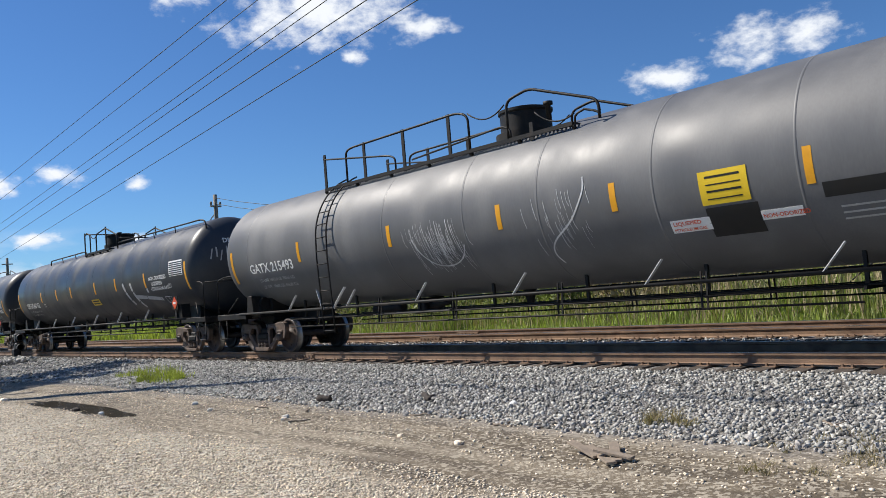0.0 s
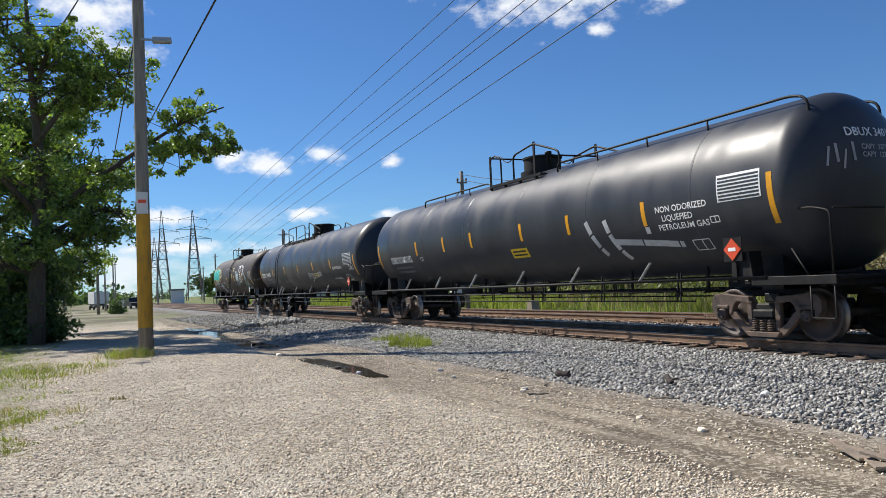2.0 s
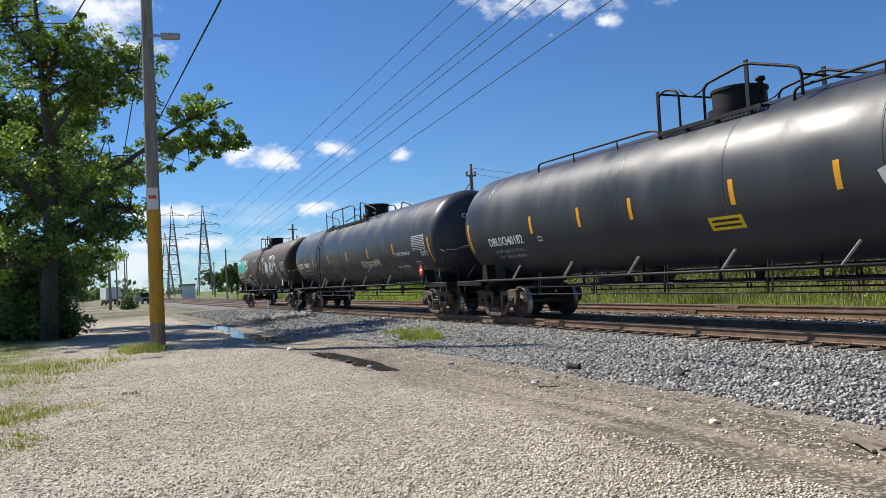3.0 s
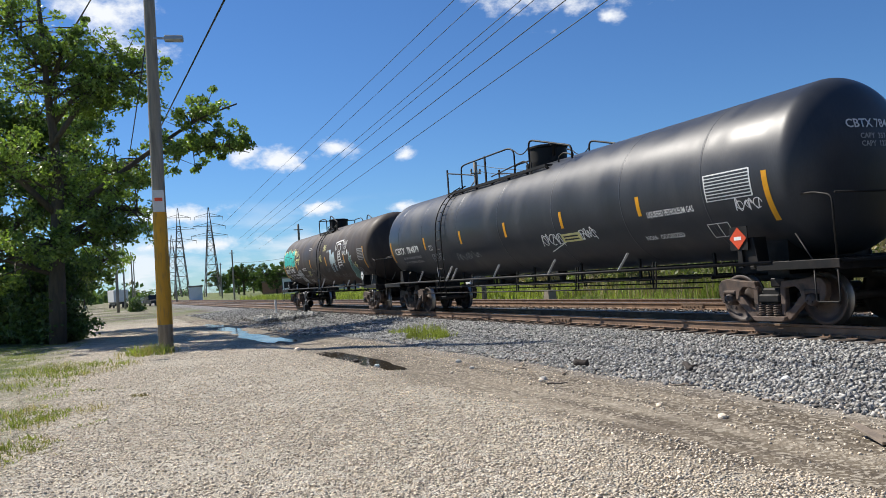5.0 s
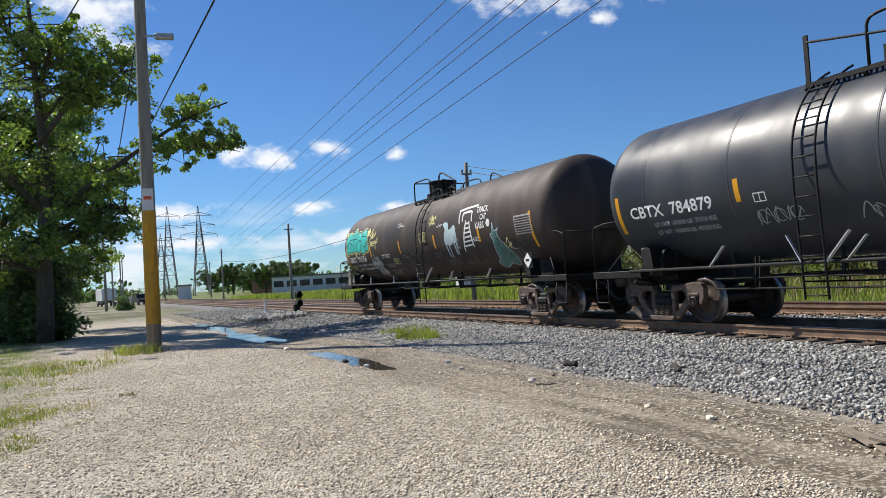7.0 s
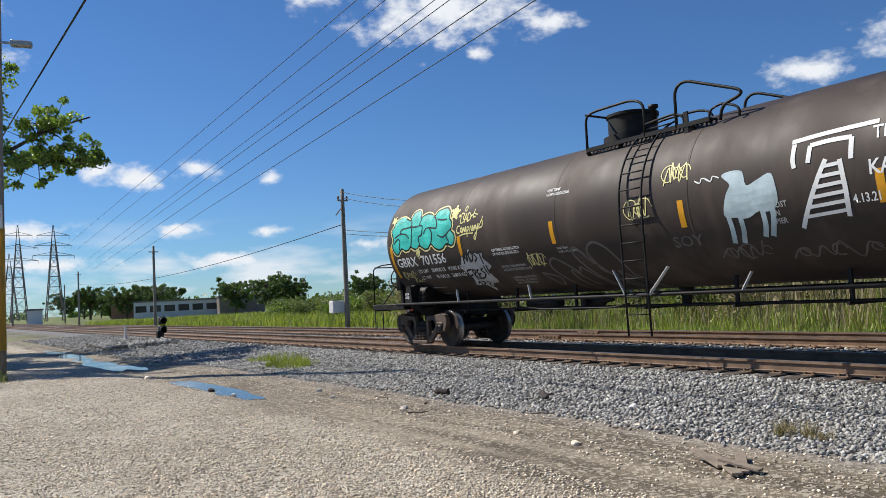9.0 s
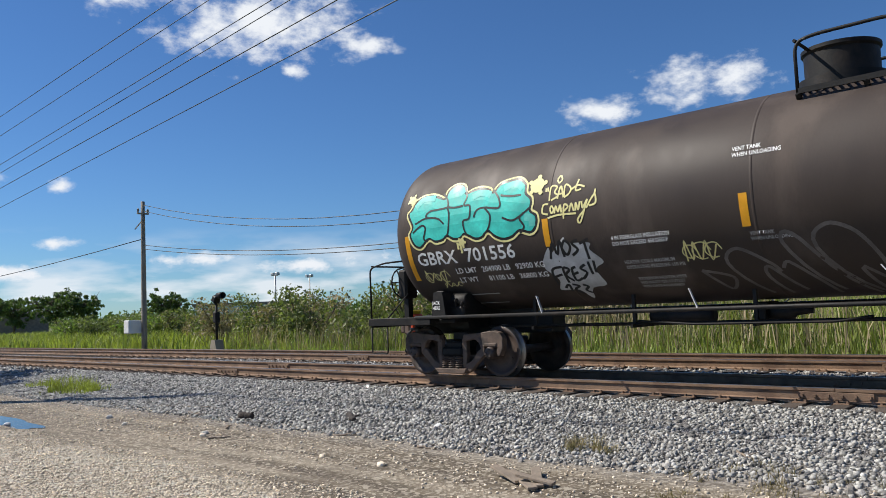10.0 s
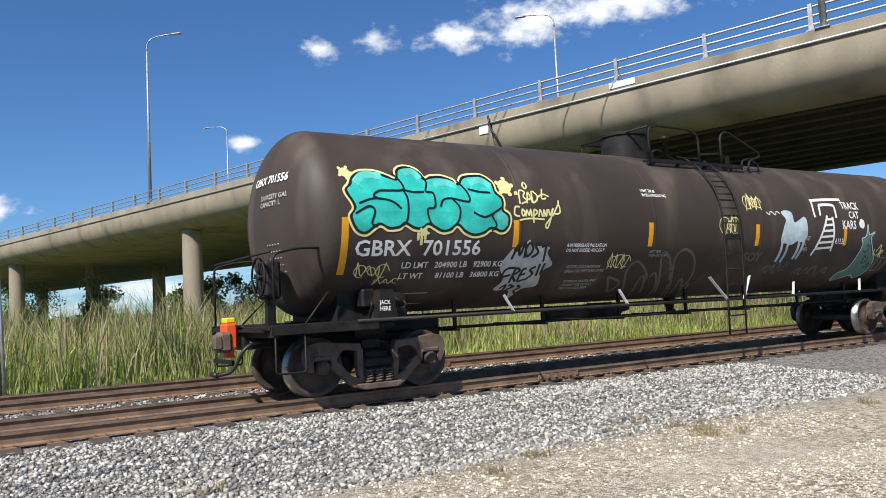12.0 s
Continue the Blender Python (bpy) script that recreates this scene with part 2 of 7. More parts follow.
# M_CONC darkened: shade under the span put into the colour; deck reuses it
M_CONCD = mat("shade_darkened_concrete", (0.06, 0.055, 0.047), 0.85, vary=0.2, scale=0.5, fine=14, bump=0.15, dark=(0.035, 0.032, 0.03), stain=0.6, stain_scale=0.5)
M_GALV = mat("galvanised_steel", (0.42, 0.43, 0.43), 0.45, metal=0.6, vary=0.12, scale=5, bump=0.05)
M_LATTICE = mat("weathered_lattice_steel", (0.24, 0.205, 0.18), 0.6, metal=0.3, vary=0.3, scale=2, bump=0.05)
M_WOOD = mat("grey_weathered_pole_wood", (0.30, 0.265, 0.215), 0.85, vary=0.25, scale=2, fine=30, bump=0.5, dark=(0.16, 0.13, 0.10), stain=0.6, stain_scale=1.5, stretch_v=(6, 6, 0.6))
M_POLEY = mat("worn_yellow_pole_paint", (0.62, 0.32, 0.025), 0.7, vary=0.15, scale=2, fine=30, bump=0.3, dark=(0.30, 0.18, 0.05), stain=0.7, stain_scale=3, stretch_v=(4, 4, 0.8))
M_TIE = mat("creosoted_tie_wood", (0.065, 0.05, 0.04), 0.85, vary=0.35, scale=3, fine=40, bump=0.5, per_object=0.35)
M_DEAD = mat("dead_grey_wood", (0.26, 0.21, 0.16), 0.9, vary=0.3, scale=5, fine=40, bump=0.5)
M_DARKWOOD = mat("charred_dark_wood", (0.05, 0.04, 0.033), 0.9, vary=0.3, scale=5, fine=40, bump=0.5)
M_BARK = mat("grey_brown_bark", (0.10, 0.082, 0.062), 0.9, vary=0.35, scale=3, fine=30, bump=0.7, stretch_v=(4, 4, 0.8))
M_LEAF = mat("poplar_leaves", (0.205, 0.275, 0.075), 0.36, vary=0.35, scale=0.7, fine=9, bump=0.0, islands=0.5, trans=0.42)
M_LEAFD = mat("dense_dark_leaves", (0.10, 0.15, 0.045), 0.5, vary=0.35, scale=0.7, fine=9, bump=0.0, islands=0.4, trans=0.3)
M_BUSH = mat("shrub_leaves", (0.18, 0.21, 0.075), 0.55, vary=0.4, scale=0.35, fine=6, bump=0.0, islands=0.45, trans=0.3)
M_REED = mat("reed_grass", (0.30, 0.35, 0.10), 0.6, vary=0.55, scale=0.25, fine=4, bump=0.0, islands=0.4, trans=0.3)
M_REEDDRY = mat("dry_brown_weeds", (0.33, 0.27, 0.165), 0.7, vary=0.4, scale=0.3, fine=4, bump=0.0, islands=0.4, trans=0.2)
M_GRASS = mat("short_green_weeds", (0.30, 0.33, 0.075), 0.6, vary=0.35, scale=0.8, fine=8, bump=0.0, islands=0.4, trans=0.3)
M_STRAW = mat("pale_straw", (0.46, 0.38, 0.17), 0.7, vary=0.3, scale=0.8, fine=8, bump=0.0, islands=0.4, trans=0.2)
M_STONE = mat("ballast_stone", (0.36, 0.35, 0.32), 0.85, vary=0.25, scale=6, fine=50, bump=0.4, islands=0.75)
M_LONESTONE = mat("loose_ballast_stone", (0.36, 0.34, 0.315), 0.85, vary=0.25, scale=6, fine=50, bump=0.4, per_object=0.55)
M_PEBBLE = mat("pale_limestone_chips", (0.77, 0.655, 0.50), 0.9, vary=0.2, scale=8, fine=60, bump=0.2, islands=0.45)
M_GLASSBLUE = mat("dark_window_glass", (0.03, 0.035, 0.04), 0.08, vary=0.1, bump=0.0)
M_WHITEWALL = mat("white_painted_wall", (0.72, 0.72, 0.7), 0.7, vary=0.08, bump=0.05)
M_BRICKW = mat("dull_red_wall", (0.34, 0.19, 0.14), 0.8, vary=0.2, bump=0.2)
M_WIRE = mat("black_cable", (0.02, 0.02, 0.02), 0.5, vary=0.1, bump=0.0)
M_WATER = mat("muddy_still_water", (0.05, 0.042, 0.03), 0.03, vary=0.1, scale=1, fine=4, bump=0.0, spec=0.6)

# ---- ground: one sheet, from the gravel lot over the ballast to the horizon ----
TRACK_Y, TRACK2_Y, RAIL_TOP = 11.4, 15.65, 0.34


def ground_z(x, y):
    steps = ((-30, 0.0), (5.9, 0.0), (7.4, 0.03), (9.2, 0.12), (9.6, 0.13), (17.6, 0.13), (19.2, 0.0), (400, 0.0))
    z = 0.0
    for (a, p), (b, q) in zip(steps, steps[1:]):
        if a <= y <= b:
            k = (y - a) / (b - a)
            z = p + (q - p) * k
    if -46 < x < 25 and -20 < y < 9.3:
        z += 0.03 * (noise.noise(Vector((x * 0.5, y * 0.5, 0))) + 0.5 * noise.noise(Vector((x * 1.9, y * 1.9, 3))))
        z -= (0.04 if x > -13 else 0.055) * math.exp(-((y - 4.75 - 0.1 * math.sin(x * 0.3)) / 0.65) ** 2)
    return z


def ground_material():
    m = bpy.data.materials.new("gravel_dirt_ballast_and_grass")
    m.use_nodes = True
    t = m.node_tree
    b = t.nodes["Principled BSDF"]
    b.inputs["Roughness"].default_value = 0.92
    geo = t.nodes.new("ShaderNodeNewGeometry")
    sp = t.nodes.new("ShaderNodeSeparateXYZ")
    t.links.new(geo.outputs["Position"], sp.inputs[0])

    def ma(op, a, c=0.0):
        n = t.nodes.new("ShaderNodeMath")
        n.operation = op
        for i, v in enumerate((a, c)):
            if isinstance(v, (int, float)):
                n.inputs[i].default_value = v
            else:
                t.links.new(v, n.inputs[i])
        return n.outputs[0]

    def nz(s, d=5.0, r=0.55):
        n = t.nodes.new("ShaderNodeTexNoise")
        n.inputs["Scale"].default_value, n.inputs["Detail"].default_value, n.inputs["Roughness"].default_value = s, d, r
        t.links.new(geo.outputs["Position"], n.inputs["Vector"])
        return n.outputs["Fac"]

    def vor(s, feature="F1", out="Color"):
        n = t.nodes.new("ShaderNodeTexVoronoi")
        n.feature = feature
        n.inputs["Scale"].default_value = s
        t.links.new(geo.outputs["Position"], n.inputs["Vector"])
        return n.outputs[out]

    def mx(f, a, c, mode="MIX"):
        n = t.nodes.new("ShaderNodeMixRGB")
        n.blend_type = mode
        for i, v in ((0, f), (1, a), (2, c)):
            if isinstance(v, (int, float)):
                n.inputs[i].default_value = v
            elif isinstance(v, tuple):
                n.inputs[i].default_value = (*v, 1)
            else:
                t.links.new(v, n.inputs[i])
        return n.outputs[0]

    def rg(s, a, c, lo=0.0, hi=1.0):
        n = t.nodes.new("ShaderNodeMapRange")
        for i, v in enumerate((a, c, lo, hi)):
            n.inputs[i + 1].default_value = v
        t.links.new(s, n.inputs[0])
        return n.outputs[0]

    def grey(c):
        n = t.nodes.new("ShaderNodeRGBToBW")
        t.links.new(c, n.inputs[0])
        return n.outputs[0]

    x, y = sp.outputs[0], sp.outputs[1]
    wob = ma("MULTIPLY", ma("SUBTRACT", nz(0.45, 6.0), 0.5), 1.7)
    along = t.nodes.new("ShaderNodeVectorMath")
    along.operation = "MULTIPLY"
    along.inputs[1].default_value = (0.16, 2.6, 1.0)
    t.links.new(geo.outputs["Position"], along.inputs[0])
    ruts = t.nodes.new("ShaderNodeTexNoise")
    ruts.inputs["Scale"].default_value, ruts.inputs["Detail"].default_value, ruts.inputs["Roughness"].default_value = 1.0, 7.0, 0.6
    t.links.new(along.outputs[0], ruts.inputs["Vector"])
    ruts = ruts.outputs["Fac"]
    yy = ma("ADD", y, wob)
    cell = vor(52.0)
    cell2 = vor(95.0)
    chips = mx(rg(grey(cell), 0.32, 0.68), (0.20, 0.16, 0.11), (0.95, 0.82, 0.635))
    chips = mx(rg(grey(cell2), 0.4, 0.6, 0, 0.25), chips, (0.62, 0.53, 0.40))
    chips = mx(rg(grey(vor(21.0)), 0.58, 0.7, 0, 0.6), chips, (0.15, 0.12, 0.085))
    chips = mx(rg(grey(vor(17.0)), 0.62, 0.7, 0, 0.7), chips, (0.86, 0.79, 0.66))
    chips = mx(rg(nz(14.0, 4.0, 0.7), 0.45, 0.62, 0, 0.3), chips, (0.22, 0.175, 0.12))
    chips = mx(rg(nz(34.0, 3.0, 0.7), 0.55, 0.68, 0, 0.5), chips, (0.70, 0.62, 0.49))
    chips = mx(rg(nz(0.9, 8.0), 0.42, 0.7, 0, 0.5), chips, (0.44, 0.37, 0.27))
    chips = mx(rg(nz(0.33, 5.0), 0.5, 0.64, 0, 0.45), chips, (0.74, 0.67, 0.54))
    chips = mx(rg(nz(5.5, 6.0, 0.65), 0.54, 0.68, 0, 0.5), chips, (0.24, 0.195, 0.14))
    mud = mx(rg(nz(3.0, 8.0, 0.65), 0.35, 0.65), (0.075, 0.058, 0.038), (0.15, 0.118, 0.078))
    mud = mx(rg(ruts, 0.46, 0.6, 0, 0.75), mud, (0.18, 0.145, 0.098))
    mud = mx(rg(ruts, 0.46, 0.36, 0, 0.8), mud, (0.07, 0.053, 0.036))
    mud = mx(rg(grey(vor(30.0)), 0.64, 0.72, 0, 0.6), mud, (0.52, 0.46, 0.36))
    mud = mx(rg(grey(vor(55.0)), 0.66, 0.8, 0, 0.45), mud, (0.38, 0.33, 0.26))
    mud = mx(rg(nz(0.7, 6.0), 0.56, 0.68, 0, 0.6), mud, (0.085, 0.064, 0.042))
    rock = mx(rg(grey(vor(24.0)), 0.15, 0.85), (0.10, 0.092, 0.085), (0.42, 0.40, 0.375))
    grass = mx(rg(nz(0.6, 8.0), 0.35, 0.65), (0.085, 0.12, 0.03), (0.19, 0.21, 0.06))
    band = ma("MULTIPLY", ma("MULTIPLY", rg(yy, 4.1, 4.45), rg(yy, 7.1, 6.5)), rg(x, 5.0, -1.0, 0.15, 1.0))
    band = ma("MULTIPLY", band, rg(ruts, 0.66, 0.5, 0.8, 1.0))
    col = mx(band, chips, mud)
    col = mx(rg(ma("ADD", y, ma("MULTIPLY", wob, 0.35)), 6.0, 7.0), col, rock)
    col = mx(rg(y, 17.6, 18.6), col, grass)
    verge = ma("MULTIPLY", rg(ma("ADD", y, ma("MULTIPLY", wob, 0.6)), -0.6, -2.2), rg(nz(0.8, 6.0), 0.38, 0.52, 0.15, 1.0))
    col = mx(verge, col, grass)
    wild = ma("MULTIPLY", rg(x, -46, -62), rg(y, 9.0, 7.5))
    col = mx(ma("MULTIPLY", wild, rg(nz(0.12, 6.0), 0.35, 0.55, 0.35, 1.0)), col, mx(rg(nz(0.3, 6.0), 0.4, 0.6), (0.17, 0.14, 0.10), grass))
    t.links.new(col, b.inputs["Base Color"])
    bp = t.nodes.new("ShaderNodeBump")
    bp.inputs["Strength"].default_value, bp.inputs["Distance"].default_value = 1.0, 0.03
    t.links.new(ma("SUBTRACT", ma("MULTIPLY", nz(20.0), 0.4), ma("MULTIPLY", vor(52.0, "F1", "Distance"), 1.2)), bp.inputs["Height"])
    t.links.new(ma("SUBTRACT", 1.0, ma("MULTIPLY", band, 0.75)), bp.inputs["Strength"])
    t.links.new(bp.outputs[0], b.inputs["Normal"])
    return m


def axis_steps(lo, a, step, b, hi):
    out, v, s = [], a, step
    while v > lo:
        s *= 1.35
        v -= s
        out.insert(0, max(v, lo))
    v = a
    while v < b:
        out.append(v)
        v += step
    s = step
    while v < hi:
        out.append(v)
        s *= 1.35
        v += s
    return out + [hi]


gx, gy = axis_steps(-2500, -46, 0.3, 16, 2500), axis_steps(-2500, -3, 0.25, 19.5, 2500)
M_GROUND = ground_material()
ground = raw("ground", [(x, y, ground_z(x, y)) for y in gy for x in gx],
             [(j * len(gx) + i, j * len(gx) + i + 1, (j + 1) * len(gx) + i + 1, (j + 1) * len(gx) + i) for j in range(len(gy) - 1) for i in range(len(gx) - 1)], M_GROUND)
ground.data.shade_smooth()
tagged(ground, "pale gravel lot, brown mud, grey ballast slope and green verge", "ground", kind="structure")

# ---- two tracks: rails on tie plates and ties ----
def rail_profile(bm, x0, x1, y):
    z = RAIL_TOP
    prof = [(-.07, -.18), (.07, -.18), (.07, -.165), (.012, -.145), (.012, -.05), (.036, -.038), (.036, -.004), (.03, 0), (-.03, 0), (-.036, -.004), (-.036, -.038), (-.012, -.05), (-.012, -.145), (-.07, -.165)]
    a = [bm.verts.new((x0, y + p, z + q)) for p, q in prof]
    b = [bm.verts.new((x1, y + p, z + q)) for p, q in prof]
    n = len(prof)
    for i in range(n):
        bm.faces.new((a[i], b[i], b[(i + 1) % n], a[(i + 1) % n])).material_index = 1 if i in (6, 7, 8) else 0
    bm.faces.new(a), bm.faces.new(b[::-1])
    bmesh.ops.recalc_face_normals(bm, faces=bm.faces[:])


tie_mesh = None
for name, yc, label in (("railway_track", TRACK_Y, "rusty steel rails on dark ties in grey ballast, carrying the train"), ("railway_track", TRACK2_Y, "empty second track of rusty rails beside the weeds")):
    track = empty(name, pose(0, yc, 0), label, "railway track", "tracks", "structure")
    for side in (-1, 1):
        bm = bmesh.new()
        for a, b in ((-420, -60), (-60, -3.1), (-3.09, 8.9), (8.91, 90)):
            rail_profile(bm, a, b, side * 0.755)
        rail = part("rail", bm, M_RUST, track)
        rail.data.materials.append(M_RAILTOP)
        for jx in (-3.1, 8.9, -17.0):
            bm = bmesh.new()
            box(bm, jx - .45, jx + .45, side * .755 - .035, side * .755 + .035, RAIL_TOP - .15, RAIL_TOP - .05, .006)
            for k in range(6):
                box(bm, jx - .4 + k * .16 - .018, jx - .4 + k * .16 + .018, side * .755 - .06, side * .755 + .06, RAIL_TOP - .118, RAIL_TOP - .082)
            part("joint_bar", bm, M_RUST, track, "bolted rusty joint bar")
    if tie_mesh is None:
        bm = bmesh.new()
        box(bm, -.115, .115, -1.3, 1.3, -.01, .155, .01)
        tie_mesh = bpy.data.meshes.new("tie")
        bm.to_mesh(tie_mesh), bm.free()
        tie_mesh.materials.append(M_TIE)
        bm = bmesh.new()
        box(bm, -.09, .09, -.18, .18, .153, .166)
        for u in (-.06, .06):
            for v in (-.1, .1):
                box(bm, u - .014, u + .014, v - .02, v + .02, .16, .195)
        plate_mesh = bpy.data.meshes.new("tie_plate")
        bm.to_mesh(plate_mesh), bm.free()
        plate_mesh.materials.append(M_RUST)
    rnd = random.Random(4)
    for i in range(150):
        x = -52 + i * 0.5
        tie = new("tie", tie_mesh)
        tie.parent = track
        tie.matrix_local = pose(x + rnd.uniform(-.03, .03), rnd.uniform(-.06, .06), 0, 0, 0, rnd.uniform(-1.5, 1.5))
        if x > -34:
            for side in (-1, 1):
                pl = new("tie_plate", plate_mesh)
                pl.parent = track
                pl.matrix_local = pose(x, side * .755, 0)
    far = bmesh.new()
    for i in range(700):
        box(far, -52.5 - i * .5 - .115, -52.5 - i * .5 + .115, -1.3, 1.3, .0, .155)
    for i in range(60):
        box(far, 23.5 + i * .5 - .115, 23.5 + i * .5 + .115, -1.3, 1.3, .0, .155)
    tagged(part("far_ties", far, M_TIE, track), kind="stuff")

# ---- loose ballast and gravel ----
def stones(name, n, area, size, seed, label, material, category, lift=0.25, fade=0.0, flat=0.8):
    rs = np.random.RandomState(seed)
    x0, x1, y0, y1 = area
    xs = x0 + (x1 - x0) * rs.rand(n)
    ys = y0 + (y1 - y0) * rs.rand(n)
    if fade:
        keep_ = rs.rand(n) < np.exp(-np.maximum(0, np.hypot(xs + 3, ys - 3) - 2) / fade)
        xs, ys = xs[keep_], ys[keep_]
        n = len(xs)
    base = np.array([(1, 0, 0), (-1, 0, 0), (0, 1, 0), (0, -1, 0), (0, 0, 1), (0, 0, -1)], float)
    tri = np.array([(0, 2, 4), (2, 1, 4), (1, 3, 4), (3, 0, 4), (2, 0, 5), (1, 2, 5), (3, 1, 5), (0, 3, 5)])
    v = np.empty((n, 6, 3))
    s = size * (0.55 + 0.9 * rs.rand(n) ** 2)
    for i in range(n):
        q = np.linalg.qr(rs.randn(3, 3))[0]
        p = base * (0.55 + 0.6 * rs.rand(6, 1)) * s[i] @ q
        p[:, 2] *= flat
        v[i] = p + (xs[i], ys[i], ground_z(xs[i], ys[i]) + s[i] * lift)
    f = (tri[None] + 6 * np.arange(n)[:, None, None]).reshape(-1, 3)
    me = bpy.data.meshes.new(name)
    me.vertices.add(n * 6), me.loops.add(f.size), me.polygons.add(len(f))
    me.vertices.foreach_set("co", v.ravel())
    me.loops.foreach_set("vertex_index", f.ravel().astype(np.int32))
    me.polygons.foreach_set("loop_start", np.arange(0, f.size, 3, dtype=np.int32))
    me.update(calc_edges=True)
    me.materials.append(material)
    return tagged(new(name, me), label, category, kind="stuff")


stones("ballast_stones", 62000, (-24, 13, 6.4, 10.2), 0.031, 1, "loose grey crushed ballast stones along the track", M_STONE, "ballast")
stones("ballast_stones", 9000, (-26, 14, 12.3, 14.8), 0.04, 2, "pale ballast stones between the two tracks", M_STONE, "ballast")
stones("ballast_stones", 9000, (-60, -24, 5.5, 10.2), 0.05, 3, "grey ballast stones farther along the track", M_STONE, "ballast")
stones("gravel_chips", 130000, (-24, 10, -1.5, 4.6), 0.017, 5, "pale limestone chips on the lot", M_PEBBLE, "gravel", 0.2, 7.5, 0.65)

stones("dirt_stones", 5000, (-20, 9, 5.2, 6.7), 0.02, 6, "small pale stones trodden into the dirt", M_PEBBLE, "gravel", 0.15, 0.0, 0.7)
stones("dirt_stones", 1300, (-20, 6, 4.2, 5.4), 0.016, 7, "scattered small stones on the mud", M_PEBBLE, "gravel", 0.15, 0.0, 0.7)

# the stones nearest the lot, each by itself
rng_s = random.Random(15)
stone_meshes = []
for k in range(8):
    bm = bmesh.new()
    bmesh.ops.create_icosphere(bm, subdivisions=1, radius=1.0)
    for v in bm.verts:
        v.co *= rng_s.uniform(.68, 1.15)
    me = bpy.data.meshes.new("stone")
    bm.to_mesh(me), bm.free()
    me.materials.append(M_LONESTONE)
    stone_meshes.append(me)
for k in range(300):
    x, y = rng_s.uniform(-8, 5), 6.3 + 1.3 * rng_s.random() ** 1.5
    o = new("stone", stone_meshes[k % 8])
    o.parent = ground
    q = rng_s.uniform(.022, .05)
    o.matrix_local = pose(x, y, ground_z(x, y) + q * .35, rng_s.uniform(0, 360), rng_s.uniform(0, 360), rng_s.uniform(0, 360)) @ Matrix.Diagonal((q, q * .8, q * .62, 1))

# ---- the train: four tank cars ----
TANK_Z, WHEEL_R = 2.59, 0.43


def rail_pose(x):
    return pose(x, TRACK_Y, RAIL_TOP)


def on_tank(x, up, r, lift=0.004, side=-1):
    """A point of the tank's side: x along, up = metres along the skin above its middle height."""
    a = up / r
    return Vector((x, side * (r + lift) * math.cos(a), TANK_Z + (r + lift) * math.sin(a)))


def patch(car, name, material, x0, x1, u0, u1, r, lift=0.004, n=8, label="", skew=0.0):
    bm = bmesh.new()
    rows = []
    for i in range(n + 1):
        k = i / n
        u = u0 + (u1 - u0) * k
        rows.append([bm.verts.new(on_tank(x, u, r, l)) for l in (lift, lift - .003) for x in (x0 + skew * k, x1 + skew * k)])
    for a, b in zip(rows, rows[1:]):
        bm.faces.new((a[0], a[1], b[1], b[0])), bm.faces.new((a[2], b[2], b[3], a[3]))
        bm.faces.new((a[0], b[0], b[2], a[2])), bm.faces.new((a[1], a[3], b[3], b[1]))
    bm.faces.new((rows[0][0], rows[0][2], rows[0][3], rows[0][1])), bm.faces.new((rows[-1][0], rows[-1][1], rows[-1][3], rows[-1][2]))
    return part(name, bm, material, car, label)


def text_mesh(text, size):
    cu = bpy.data.curves.new("letters", "FONT")
    cu.body, cu.size, cu.resolution_u, cu.offset = text, size, 2, size * .018
    ob = bpy.data.objects.new("letters", cu)
    me = bpy.data.meshes.new_from_object(ob)
    bpy.data.objects.remove(ob), bpy.data.curves.remove(cu)
    return me


@functools.lru_cache(None)
def text_width(text, size):
    me = text_mesh(text, size)
    w_ = max(v.co.x for v in me.vertices)
    bpy.data.meshes.remove(me)
    return w_


def letters(car, name, text, material, x, up, size, r, wide=1.0, label="", where="side", lift=0.005):
    """Lettering wrapped onto the tank's side or flat on its end; x is its left edge as read."""
    if "\n" in text:
        for k, row in enumerate(text.split("\n")):
            letters(car, name, row, material, x, up - k * size * 1.05, size, r, wide, label, where, lift)
        return None
    words = [m_ for m_ in text.split(" ") if m_]
    if len(words) > 1:
        at, stop = 0, text_width("I", size)
        for word in words:
            at = text.index(word, at)
            letters(car, name, word, material, x + (text_width(text[:at] + "I", size) - stop) * wide, up, size, r, wide, label, where, lift)
            at += len(word)
        return None
    me = text_mesh(text, size)
    if size > .15 and where == "side":
        fine_bm = bmesh.new()
        fine_bm.from_mesh(me)
        for _ in range(3):
            long_edges = [e for e in fine_bm.edges if abs(e.verts[0].co.y - e.verts[1].co.y) > .09]
            if long_edges:
                bmesh.ops.subdivide_edges(fine_bm, edges=long_edges, cuts=1)
                bmesh.ops.triangulate(fine_bm, faces=fine_bm.faces[:])
        fine_bm.to_mesh(me)
        fine_bm.free()
    for v in me.vertices:
        if where == "side":
            v.co = on_tank(x + v.co.x * wide, up + v.co.y, r, lift)
        else:
            v.co = where(v.co.x * wide + x, v.co.y + up)
    me.name = name
    me.materials.append(material)
    o = new(name, me)
    o.parent = car
    if label:
        tagged(o, label=label)
    return o


